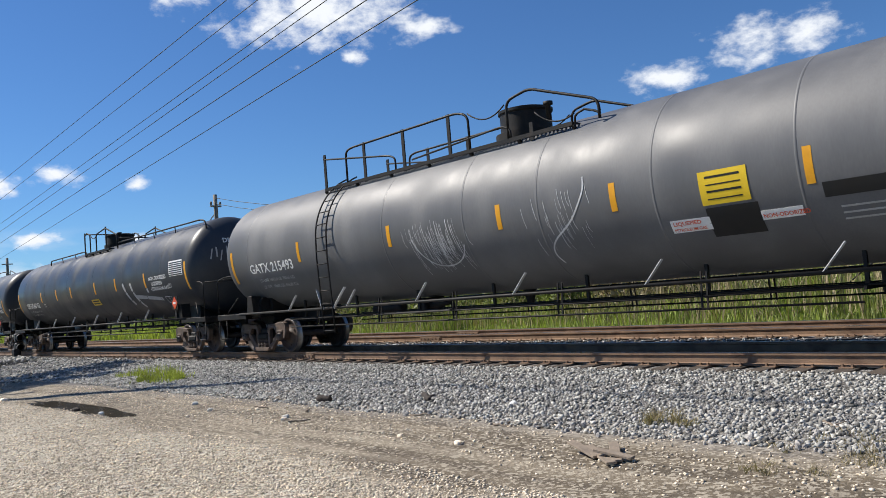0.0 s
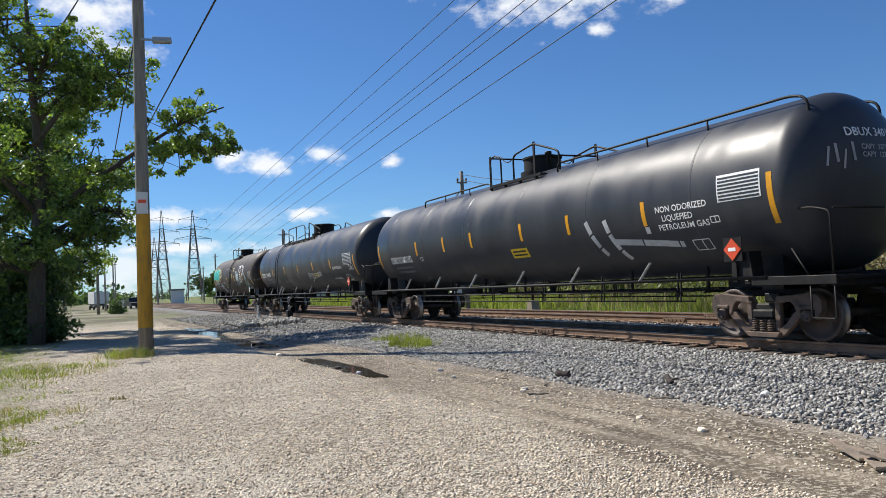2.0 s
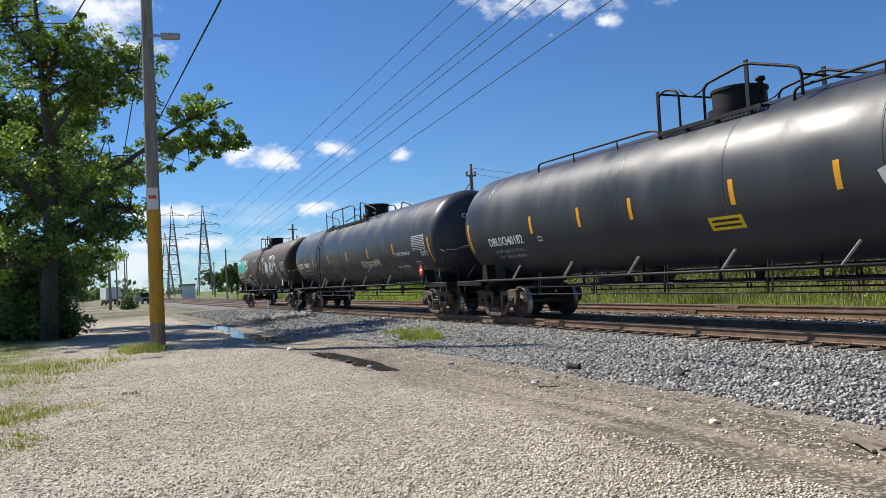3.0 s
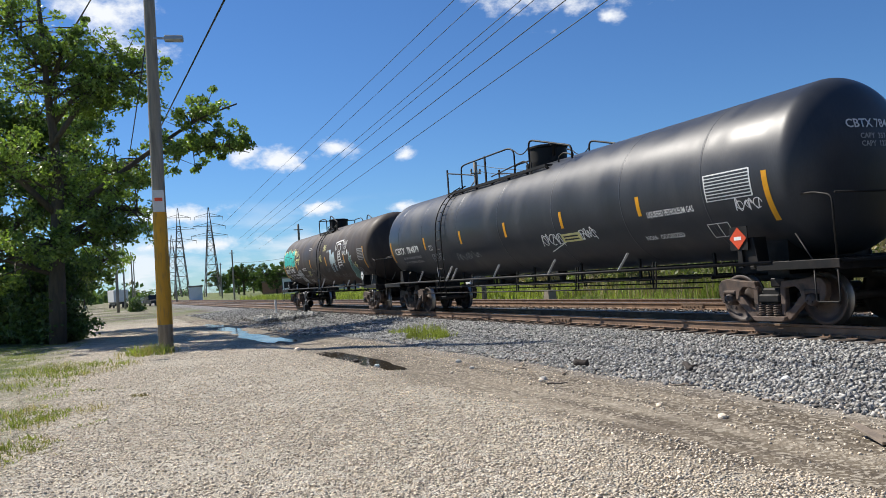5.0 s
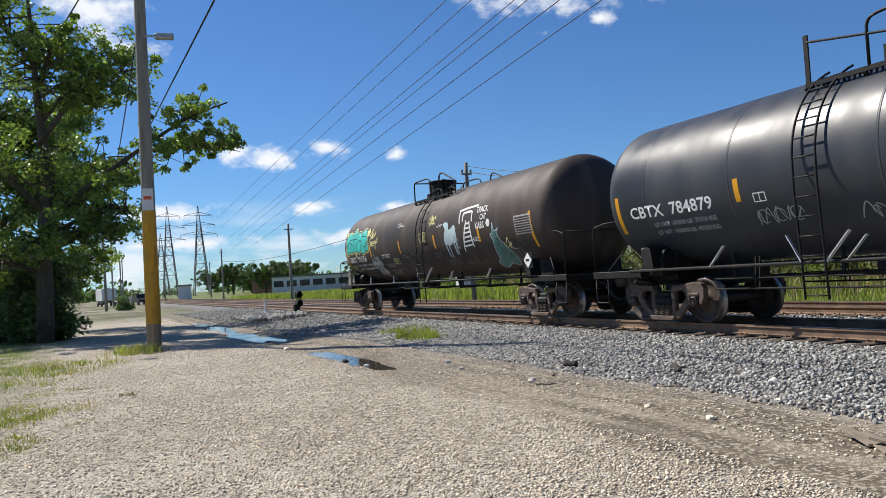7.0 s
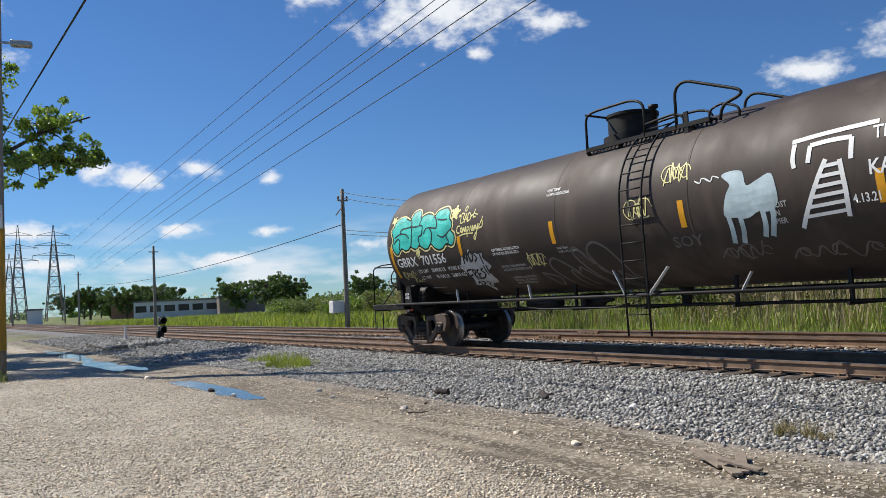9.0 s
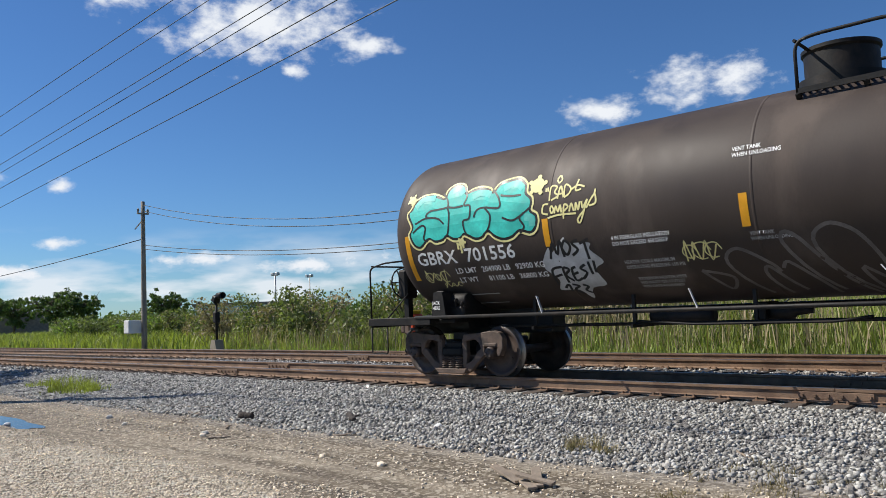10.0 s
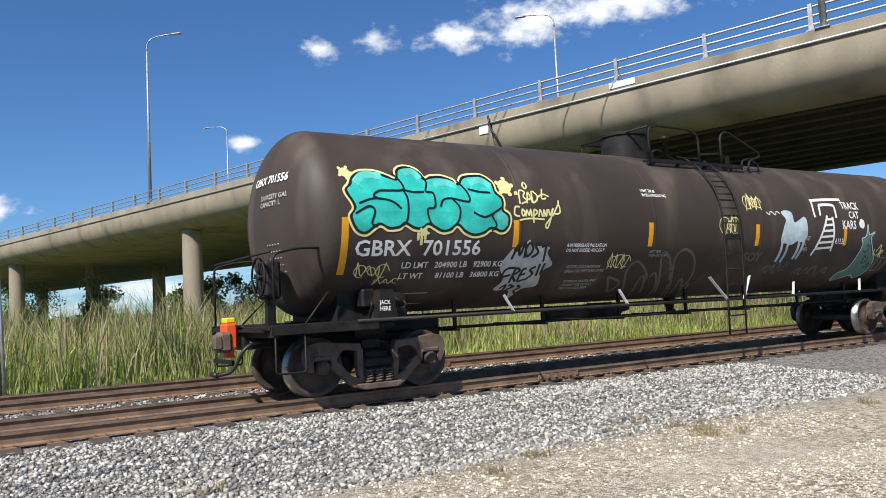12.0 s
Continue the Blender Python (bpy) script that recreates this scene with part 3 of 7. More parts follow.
def stroke(car, name, material, pts, width, r, lift=0.006, label="", close=False):
    """A painted line on the tank's side through (x, up) points, smoothed."""
    if close:
        pts = pts + [pts[0]]
    fine_pts = []
    ext = [pts[-2] if close else pts[0]] + pts + [pts[1] if close else pts[-1]]
    for a, b, c, d in zip(ext, ext[1:], ext[2:], ext[3:]):
        for i in range(5):
            t = i / 5
            fine_pts.append(tuple(0.5 * (2 * b[k] + (c[k] - a[k]) * t + (2 * a[k] - 5 * b[k] + 4 * c[k] - d[k]) * t * t + (3 * b[k] - a[k] - 3 * c[k] + d[k]) * t ** 3) for k in (0, 1)))
    fine_pts.append(pts[-1])
    bm = bmesh.new()
    prev = None
    for i, p in enumerate(fine_pts):
        q0, q1 = fine_pts[max(i - 1, 0)], fine_pts[min(i + 1, len(fine_pts) - 1)]
        dx, du = q1[0] - q0[0], q1[1] - q0[1]
        L = math.hypot(dx, du) or 1
        nx, nu = -du / L * width / 2, dx / L * width / 2
        n_w = 5 if width > .1 else 1
        cur = [bm.verts.new(on_tank(p[0] + s * nx, p[1] + s * nu, r, lift)) for s in [1 - 2 * j / n_w for j in range(n_w + 1)]]
        if prev:
            for j in range(n_w):
                bm.faces.new((prev[j], prev[j + 1], cur[j + 1], cur[j]))
        prev = cur
    return part(name, bm, material, car, label)


def blob(car, name, material, outline, r, lift=0.005, label=""):
    """A filled painted shape on the tank's side from an outline of (x, up), smoothed."""
    n = len(outline)
    pts = []
    for i in range(n):
        a, b, c, d = (outline[(i + k) % n] for k in (-1, 0, 1, 2))
        for j in range(4):
            t = j / 4
            pts.append(tuple(0.5 * (2 * b[k] + (c[k] - a[k]) * t + (2 * a[k] - 5 * b[k] + 4 * c[k] - d[k]) * t * t + (3 * b[k] - a[k] - 3 * c[k] + d[k]) * t ** 3) for k in (0, 1)))
    bm = bmesh.new()
    f = bm.faces.new([bm.verts.new((p[0], p[1], 0)) for p in pts])
    bmesh.ops.triangulate(bm, faces=[f])
    for _ in range(2):
        bmesh.ops.subdivide_edges(bm, edges=[e for e in bm.edges if abs(e.verts[0].co.y - e.verts[1].co.y) > 0.14], cuts=1)
        bmesh.ops.triangulate(bm, faces=bm.faces[:])
    for v in bm.verts:
        v.co = on_tank(v.co.x, v.co.y, r, lift)
    bmesh.ops.recalc_face_normals(bm, faces=bm.faces[:])
    return part(name, bm, material, car, label)


WHEELSETS = []


def wheelset(truck, x):
    ax = new("wheelset")
    ax.parent = truck
    ax.location = (x, 0, WHEEL_R)
    ax.empty_display_size = 0.1
    WHEELSETS.append((ax, x))
    return ax


def make_wheel_meshes():
    prof = [(-.07, .11), (-.07, .14), (-.035, .15), (-.02, .34), (-.06, .365), (-.065, .428), (-.06, .43), (.055, .435), (.06, .46), (.085, .46), (.09, .36), (.03, .34), (.02, .15), (.06, .14), (.06, .11)]
    bm = bmesh.new()
    lathe(bm, prof, 40, "Y")
    for f in bm.faces:
        c = f.calc_center_median()
        d = math.hypot(c.x, c.z)
        f.material_index = 1 if 0.42 < d < 0.455 else 0
    for a in (0.3, 2.4, 4.5):
        lathe(bm, [(-.045, .03), (-.02, .03)], 8, "Y", (0.25 * math.cos(a), 0, 0.25 * math.sin(a)))
    wheel = bpy.data.meshes.new("wheel")
    bm.to_mesh(wheel), bm.free()
    wheel.materials.append(M_WHEEL), wheel.materials.append(M_TREAD)
    bm = bmesh.new()
    lathe(bm, [(-.98, .08), (-.66, .085), (-.6, .075), (.6, .075), (.66, .085), (.98, .08)], 14, "Y")
    axle = bpy.data.meshes.new("axle")
    bm.to_mesh(axle), bm.free()
    axle.materials.append(M_WHEEL)
    bm = bmesh.new()
    lathe(bm, [(-1.12, .05), (-1.12, .085), (-1.09, .1), (-1.06, .105), (-.9, .105)], 18, "Y")
    for k in range(3):
        a = k * 2.094
        lathe(bm, [(-1.145, .02), (-1.1, .02)], 6, "Y", (.06 * math.cos(a), 0, .06 * math.sin(a)))
    cap = bpy.data.meshes.new("bearing_cap")
    bm.to_mesh(cap), bm.free()
    cap.materials.append(M_WHEEL)
    return wheel, axle, cap


WHEEL_ME, AXLE_ME, CAP_ME = make_wheel_meshes()


def side_frame_mesh():
    bm = bmesh.new()
    y0, y1 = -1.06, -.93
    # two cast arms that arch over the bearings, tied by columns and diagonals to the spring seat
    for s in (-1, 1):
        plate(bm, [(s * a, b) for a, b in ((.25, .60), (.29, .74), (.60, .76), (.93, .80), (1.08, .77), (1.16, .67), (1.15, .50), (1.08, .37), (1.01, .37), (1.02, .55), (.76, .55), (.75, .41), (.69, .44), (.64, .58), (.56, .65), (.42, .64))], y0, y1)
        plate(bm, [(s * a, b) for a, b in ((.24, .66), (.34, .66), (.35, .40), (.31, .16), (.24, .16))], y0 + .012, y1 - .012)
        plate(bm, [(s * a, b) for a, b in ((.72, .53), (.77, .42), (.62, .29), (.40, .09), (.30, .10), (.30, .22), (.44, .28), (.60, .46))], y0 + .016, y1 - .016)
        box(bm, s * .889 - .15, s * .889 + .15, y0 - .02, y1, .52, .60, .015)
    plate(bm, [(-.36, .15), (.36, .15), (.34, .09), (.28, .06), (-.28, .06), (-.34, .09)], y0 - .05, y1 + .05)
    me = bpy.data.meshes.new("side_frame")
    bmesh.ops.bevel(bm, geom=[e for e in bm.edges if e.calc_length() > .05], offset=.012, segments=1, affect="EDGES")
    bm.to_mesh(me), bm.free()
    me.materials.append(M_TRUCK)
    bm = bmesh.new()
    pts = [(.062 * math.cos(a * .785), .062 * math.sin(a * .785), .0 + a * .21 / 44) for a in range(45)]
    tube(bm, pts, .014, 6)
    sp = bpy.data.meshes.new("spring")
    bm.to_mesh(sp), bm.free()
    sp.materials.append(M_TRUCK)
    return me, sp


FRAME_ME, SPRING_ME = side_frame_mesh()


def child(name, mesh, parent, m, label=""):
    o = new(name, mesh)
    o.parent = parent
    o.matrix_local = m
    if label:
        tagged(o, label=label)
    return o


def truck(car, x):
    bm = bmesh.new()
    box(bm, -.2, .2, -1.0, 1.0, .46, .62, .03)
    box(bm, -.23, .23, -1.07, 1.07, .365, .52, .03)
    lathe(bm, [(.6, .2), (.72, .2)], 20, "Z")
    for s in (-1, 1):
        box(bm, s * .42 - .06, s * .42 + .06, -.8, .8, .34, .46, .02)
        for yy in (-.755, .755):
            box(bm, s * .40 - .05, s * .40 + .05, yy - .06, yy + .06, .28, .55, .02)
        beam(bm, (s * .42, 0, .4), (0, 0, .52), .05, .08)
        box(bm, -.16, .16, s * .78 - .05, s * .78 + .05, .63, .78, .015)
    t = part("truck", bm, M_FRAME, car, "sooty two-axle freight truck")
    t.location = (x, 0, 0)
    for k, m in enumerate((pose(0, 0, 0), pose(0, 0, 0, 0, 0, 180))):
        child("side_frame", FRAME_ME, t, m, "brown cast steel side frame")
        s = -1 if k == 0 else 1
        for u in (-.16, 0, .16):
            child("spring", SPRING_ME, t, pose(u, s * 1.04, .15))
            child("spring", SPRING_ME, t, pose(u + .01, s * .94, .15))
    for u in (-.889, .889):
        ax = wheelset(t, u)
        ax_mesh = AXLE_ME
        ax.name = "wheelset"
        child("axle", ax_mesh, ax, pose(0, 0, 0))
        child("wheel", WHEEL_ME, ax, pose(0, -.735, 0))
        child("wheel", WHEEL_ME, ax, pose(0, .735, 0, 0, 0, 180))
        child("bearing_cap", CAP_ME, ax, pose(0, 0, 0))
        child("bearing_cap", CAP_ME, ax, pose(0, 0, 0, 0, 0, 180))
    return t


def head_depth(rho):
    """How far the dished end stands out at a share rho of its radius."""
    return 0.72 * math.sqrt(max(0.0, 1 - rho * rho))


def tank_shell(car, half, r, material, seams):
    bm = bmesh.new()
    turns = [math.pi / 2 * k / 22 for k in range(23)]
    prof = [(-half - 0.72 * math.cos(a), max(.02, r * math.sin(a))) for a in turns]
    prof = prof + [(-half + i * 2 * half / 8, r) for i in range(1, 8)] + [(-x, q) for x, q in reversed(prof)]
    lathe(bm, prof, 96, "X", (0, 0, TANK_Z))
    part("tank", bm, material, car)
    for x in seams:
        bm = bmesh.new()
        lathe(bm, [(x - .03, r - .01), (x - .022, r + .001), (x, r + .003), (x + .022, r + .001), (x + .03, r - .01)], 72, "X", (0, 0, TANK_Z))
        part("weld_seam", bm, material, car)


def end_gear(car, s, half, truck_x, brake=False, pad=True):
    """Draft sill, platform, handrails, coupler and hoses at one end; s is -1 or 1."""
    e = s * (truck_x + 1.75)
    bm = bmesh.new()
    lo, hi = sorted((s * (truck_x - 1.6), e))
    box(bm, lo, hi, -.2, .2, .72, 1.08, .02)
    lo, hi = sorted((s * (truck_x - .22), s * (truck_x + .25)))
    for q in (-1, 1):
        plate(bm, [(lo, .84), (hi, .84), (hi - .05, 1.15), (lo + .05, 1.15)], q * .2, q * .8)
    box(bm, lo, hi, -1.2, 1.2, .95, 1.02, .01)
    part("stub_sill", bm, M_FRAME, car)
    bm = bmesh.new()
    lo, hi = sorted((s * (truck_x + .15), e))
    box(bm, lo, hi, -1.42, 1.42, 1.0, 1.05, .006)
    for q in (-1, 1):
        box(bm, lo, hi, q * 1.4 - .03, q * 1.4 + .03, .93, 1.07, .008)
        box(bm, e - s * .08 - .03, e - s * .08 + .03, q * .2, q * 1.4, .9, 1.0)
    for k in range(9):
        x = lo + (hi - lo) * (k + .5) / 9
        box(bm, x - .012, x + .012, -1.38, 1.38, 1.05, 1.065)
    tagged(part("end_platform", bm, M_FRAME, car, "black grated end platform"), kind="stuff")
    for q in (-1, 1):
        bm = bmesh.new()
        a, b = s * (truck_x + .35), e - s * .06
        tube(bm, bent([(b, q * 1.4, 1.03), (b, q * 1.4, 2.02), (b - s * .35, q * 1.36, 2.1), (b - s * .9, q * 1.2, 2.12)], .1), .017, 8)
        tube(bm, bent([(b, q * 1.4, .95), (b, q * 1.4, .42), (b - s * .42, q * 1.4, .42), (b - s * .42, q * 1.4, .95)], .05), .014, 8)
        tube(bm, [(b - s * .42, q * 1.4, 1.05), (b - s * .85, q * 1.25, 1.5)], .014, 6)
        part("end_handrail", bm, M_FRAME, car)
    bm = bmesh.new()
    tube(bm, bent([(e - s * .05, -1.35, 2.06), (e - s * .05, 1.35, 2.06)], .1), .016, 8)
    part("end_handrail", bm, M_FRAME, car)
    # coupler
    bm = bmesh.new()
    c = s * (truck_x + 2.05)
    lo, hi = sorted((e - s * .1, c - s * .1))
    box(bm, lo, hi, -.08, .08, .78, .94, .02)
    lo, hi = sorted((c - s * .16, c + s * .03))
    box(bm, lo, hi, -.19, .12, .70, 1.0, .04)
    lo, hi = sorted((c - s * .02, c + s * .12))
    box(bm, lo, hi, -.2, -.08, .74, .96, .03)
    part("coupler", bm, M_TRUCK, car, "rusty cast knuckle coupler")
    bm = bmesh.new()
    tube(bm, bent([(e - s * .1, -.35, .82), (e + s * .06, -.35, .72), (e + s * .16, -.22, .42), (c + s * .06, -.08, .38)], .12), .028, 8)
    tube(bm, [(c + s * .05, -.1, .38), (c + s * .1, .0, .40)], .04, 8)
    tube(bm, [(e - s * .3, -.35, .84), (e - s * .05, -.35, .82)], .03, 8)
    part("air_hose", bm, M_WIRE, car, "black rubber air hose")
    # jacking pads
    for q in (-1, 1):
        bm = bmesh.new()
        x = s * (truck_x - .02)
        plate(bm, [(x - .17, 1.05), (x + .17, 1.05), (x + .1, 1.5), (x - .1, 1.5)], q * 1.34, q * 1.38)
        plate(bm, [(x - .15, 1.05), (x - .11, 1.05), (x - .07, 1.5), (x - .1, 1.5)], q * 1.1, q * 1.34)
        plate(bm, [(x + .11, 1.05), (x + .15, 1.05), (x + .1, 1.5), (x + .07, 1.5)], q * 1.1, q * 1.34)
        part("jack_pad", bm, M_FRAME, car)
    # saddle between sill and tank
    bm = bmesh.new()
    lo, hi = s * truck_x - .55, s * truck_x + .35
    plate(bm, [(lo, 1.05), (hi, 1.05), (hi, 1.55), (lo, 1.55)], -.9, .9)
    part("saddle", bm, M_FRAME, car)
    if brake:
        bm = bmesh.new()
        x = e - s * .12
        cz, cy = 1.75, -.62
        ring = [(x, cy + .28 * math.cos(k * .3927), cz + .28 * math.sin(k * .3927)) for k in range(17)]
        tube(bm, ring, .016, 6, cap=False)
        for k in range(6):
            tube(bm, [(x, cy, cz), (x, cy + .28 * math.cos(k * 1.047), cz + .28 * math.sin(k * 1.047))], .012, 5)
        lathe(bm, [(-.03, .05), (.05, .05)], 10, "X", (x, cy, cz))
        part("brake_wheel", bm, M_FRAME, car, "black spoked hand brake wheel")
        bm = bmesh.new()
        box(bm, *sorted((x - s * .28, x - s * .04)), cy - .17, cy + .17, cz - .32, cz + .24, .04)
        box(bm, *sorted((x - s * .22, x - s * .1)), cy - .06, cy + .06, 1.05, cz - .3)
        part("brake_housing", bm, M_FRAME, car)


def valve_cluster(car, x):
    bm = bmesh.new()
    box(bm, x - .3, x + .3, -1.2, -.85, 1.06, 1.24, .03)
    lathe(bm, [(-.25, .13), (-.22, .15), (.22, .15), (.25, .13)], 14, "X", (x + .05, -1.02, 1.32))
    for k in range(5):
        tube(bm, bent([(x - .3 + k * .14, -1.15, 1.1), (x - .3 + k * .14, -1.22, 1.3 + .06 * (k % 2)), (x - .24 + k * .12, -.9, 1.36)], .05), .018, 6)
    box(bm, x - .42, x - .2, -1.15, -.95, 1.24, 1.52, .03)
    part("brake_valve", bm, M_FRAME, car)


def side_pipes(car, half, braces, lower, brace_mat, skew):
    for q in (-1, 1):
        bm = bmesh.new()
        tube(bm, [(-half, q * 1.42, 1.06), (half, q * 1.42, 1.06)], .03, 10)
        part("side_rail", bm, M_FRAME, car, "sooty pipe side rail")
        for x in braces:
            bm = bmesh.new()
            beam(bm, (x, q * 1.42, 1.06), (x + (skew if skew > 0 else math.copysign(skew, x)), q * 1.36, 1.42 if skew > 0 else 1.34), .055, .012, (1, 0, 0))
            part("rail_brace", bm, M_SILVER, car, "worn pale steel brace")
        if lower:
            bm = bmesh.new()
            tube(bm, [(-half + 2, q * 1.1, .66), (half - 2, q * 1.1, .66)], .016, 8)
            tube(bm, [(-half + 2, q * 1.1, .84), (half - 2, q * 1.1, .84)], .012, 8)
            for x in braces:
                for u in (0, .09):
                    beam(bm, (x + u + .7, q * 1.1, .64), (x + u + .7, q * 1.05, 1.2), .024, .024)
            part("lower_rail", bm, M_FRAME, car)


def ladder(car, x, r, top=1.9, width=.42, foot=.5):
    """A side ladder that follows the tank's curve up to the platform."""
    bm = bmesh.new()
    low = [Vector((x, -1.5, foot)), Vector((x, -1.52, 1.1)), Vector((x, -r - .1, TANK_Z - .4))]
    arc = [Vector((x, -(r + .09) * math.cos(a), TANK_Z + (r + .09) * math.sin(a))) for a in [i * top / r / 14 for i in range(15)]]
    line = low + arc
    for s in (-1, 1):
        tube(bm, [p + Vector((s * width / 2, 0, 0)) for p in line], .019, 7)
    part("ladder", bm, M_FRAME, car)
    out, total = [], 0.0
    want = 0.06
    for a, b in zip(line, line[1:]):
        L = (b - a).length
        while want <= total + L:
            out.append(a + (b - a) * ((want - total) / L))
            want += .3
        total += L
    for p in out:
        bm = bmesh.new()
        tube(bm, [p + Vector((-width / 2, 0, 0)), p + Vector((width / 2, 0, 0))], .013, 6)
        part("rung", bm, M_FRAME, car)
    for s in (-1, 1):
        bm = bmesh.new()
        beam(bm, (x + s * width / 2, -1.5, 1.05), (x + s * (width / 2 + .35), -1.4, 1.5 if s > 0 else 1.5), .06, .012, (1, 0, 0))
        part("ladder_brace", bm, M_SILVER, car, "worn pale steel brace")


def dome(car, x, r, d=.52, h=.44):
    top = TANK_Z + r
    bm = bmesh.new()
    lathe(bm, [(top - .12, d + .1), (top + .04, d + .1), (top + .05, d), (top + h - .03, d), (top + h, d + .03), (top + h + .05, d + .03), (top + h + .08, d - .08)], 32, "Z", (x, 0, 0))
    part("valve_housing", bm, M_FRAME, car, "round black valve housing").data.set_sharp_from_angle(angle=radians(35))
    bm = bmesh.new()
    lathe(bm, [(top + .1, .05), (top + .36, .05), (top + .38, .09), (top + .44, .09)], 12, "Z", (x + d + .35, -.35, 0))
    part("relief_valve", bm, M_FRAME, car)


def platform(car, x0, x1, r, y0=-.95, y1=.95):
    z = TANK_Z + r - .2
    bm = bmesh.new()
    n = int((x1 - x0) / .09)
    for i in range(n + 1):
        x = x0 + (x1 - x0) * i / n
        box(bm, x - .008, x + .008, y0, y0 + .34, z - .035, z)
        box(bm, x - .008, x + .008, y1 - .34, y1, z - .035, z)
    for y in (y0, y0 + .34, y1 - .34, y1):
        box(bm, x0, x1, y - .02, y + .02, z - .06, z + .012)
    x = x0
    while x <= x1 + .01:
        beam(bm, (x, y0, z - .05), (x, y0 * .86, z - .2), .06, .05)
        beam(bm, (x, y1, z - .05), (x, y1 * .86, z - .2), .06, .05)
        x += max(.8, (x1 - x0) / 6)
    tagged(part("walkway", bm, M_FRAME, car, "black steel grating walkway"), kind="stuff")


def underframe(car, x, tx):
    """Brake gear under the tank: reservoir, cylinder, rods and pipes."""
    bm = bmesh.new()
    lathe(bm, [(-.5, .08), (-.47, .13), (.47, .13), (.5, .08)], 16, "X", (x, -.5, .96))
    part("air_reservoir", bm, M_FRAME, car)
    bm = bmesh.new()
    lathe(bm, [(-.25, .12), (.16, .12), (.2, .07), (.42, .04)], 14, "X", (x + 1.35, -.3, .98))
    box(bm, x + 1.05, x + 1.2, -.5, .1, .86, 1.12, .02)
    part("brake_cylinder", bm, M_FRAME, car)
    bm = bmesh.new()
    tube(bm, [(-tx + .6, -.7, .86), (tx - .6, -.7, .86)], .018, 6), tube(bm, [(-tx + .6, -.2, .84), (tx - .6, -.2, .84)], .028, 6)
    tube(bm, bent([(x - .6, -.75, .9), (x + .3, -.8, .84), (x + 2.2, -.8, .84), (x + 2.6, -.75, .9)], .1), .018, 6)
    part("brake_pipe", bm, M_FRAME, car)
    for k in range(7):
        xx = -tx + 1.6 + k * (2 * tx - 3.2) / 6
        bm = bmesh.new()
        box(bm, xx - .02, xx + .02, -.8, .8, .80, .85), box(bm, xx - .025, xx + .025, -.71, -.66, .82, 1.3)
        part("pipe_hanger", bm, M_FRAME, car)
    bm = bmesh.new()
    lathe(bm, [(.8, .05), (.86, .08), (.92, .08), (1.05, .12), (1.2, .15)], 12, "Z", (.3, 0, 0))
    part("bottom_outlet", bm, M_FRAME, car)


def placard(car, x, z, material, ink, y=-1.45):
    """A diamond-shaped hazard placard in a small bracket."""
    bm = bmesh.new()
    box(bm, x - .05, x + .05, y + .02, y + .06, 1.0, z - .1), box(bm, x - .2, x + .2, y + .012, y + .03, z - .2, z + .2, .0, Matrix.Identity(4))
    part("placard_bracket", bm, M_FRAME, car)
    bm = bmesh.new()
    plate(bm, [(x, z - .19), (x + .19, z), (x, z + .19), (x - .19, z)], y - .004, y + .008)
    part("hazard_placard", bm, material, car, "diamond-shaped hazard placard")
    bm = bmesh.new()
    box(bm, x - .08, x + .08, y - .008, y - .002, z - .03, z + .03)
    part("placard_mark", bm, ink, car)


CARS = []


def tank_car(name, x, truck_x, r, paint, label, seams, over=.78):
    car = empty(name, rail_pose(x), label, "tank car", "cars of the train")
    CARS.append((car, x))
    half = truck_x + over
    tank_shell(car, half, r, paint, seams)
    for s in (-1, 1):
        truck(car, s * truck_x)
    underframe(car, -truck_x * .42, truck_x)
    return car, half

def guard(car, x0, x1, q, base, top, posts=(), bar=.024):
    """A bent pipe guard along a walkway, from x0 to x1 on the side q, with flat posts."""
    bm = bmesh.new()
    tube(bm, bent([(x0, q, base), (x0, q, top - .05), (x0 + .22, q, top), (x1 - .3, q, top), (x1, q, top - .1), (x1, q, base)], .16, 5), bar, 8)
    part("guard_rail", bm, M_FRAME, car)
    for x in posts:
        bm = bmesh.new()
        box(bm, x - .04, x + .04, q - .014, q + .014, base - .08, top + .03)
        part("guard_post", bm, M_FRAME, car)


def low_guard(car, x0, x1, q, base, high, low):
    """A sloping bar from a tall flat post down to the walkway."""
    bm = bmesh.new()
    tube(bm, bent([(x0, q, high), (x1 - .2, q, low), (x1, q, low - .08), (x1, q, base)], .1, 4), .02, 8)
    part("guard_rail", bm, M_FRAME, car)


def hatch_guard(car, pts):
    """The pipe hoop over the valve housing, on both sides and tied across its ends."""
    for q in (-.95, .95):
        bm = bmesh.new()
        tube(bm, bent([(x, q, z) for x, z in pts], .16, 5), .026, 8)
        part("guard_rail", bm, M_FRAME, car)


def chain(car, a, b, sag):
    a, b = Vector(a), Vector(b)
    bm = bmesh.new()
    tube(bm, [a.lerp(b, i / 8) - Vector((0, 0, 4 * sag * (i / 8) * (1 - i / 8))) for i in range(9)], .014, 6)
    part("chain", bm, M_FRAME, car)


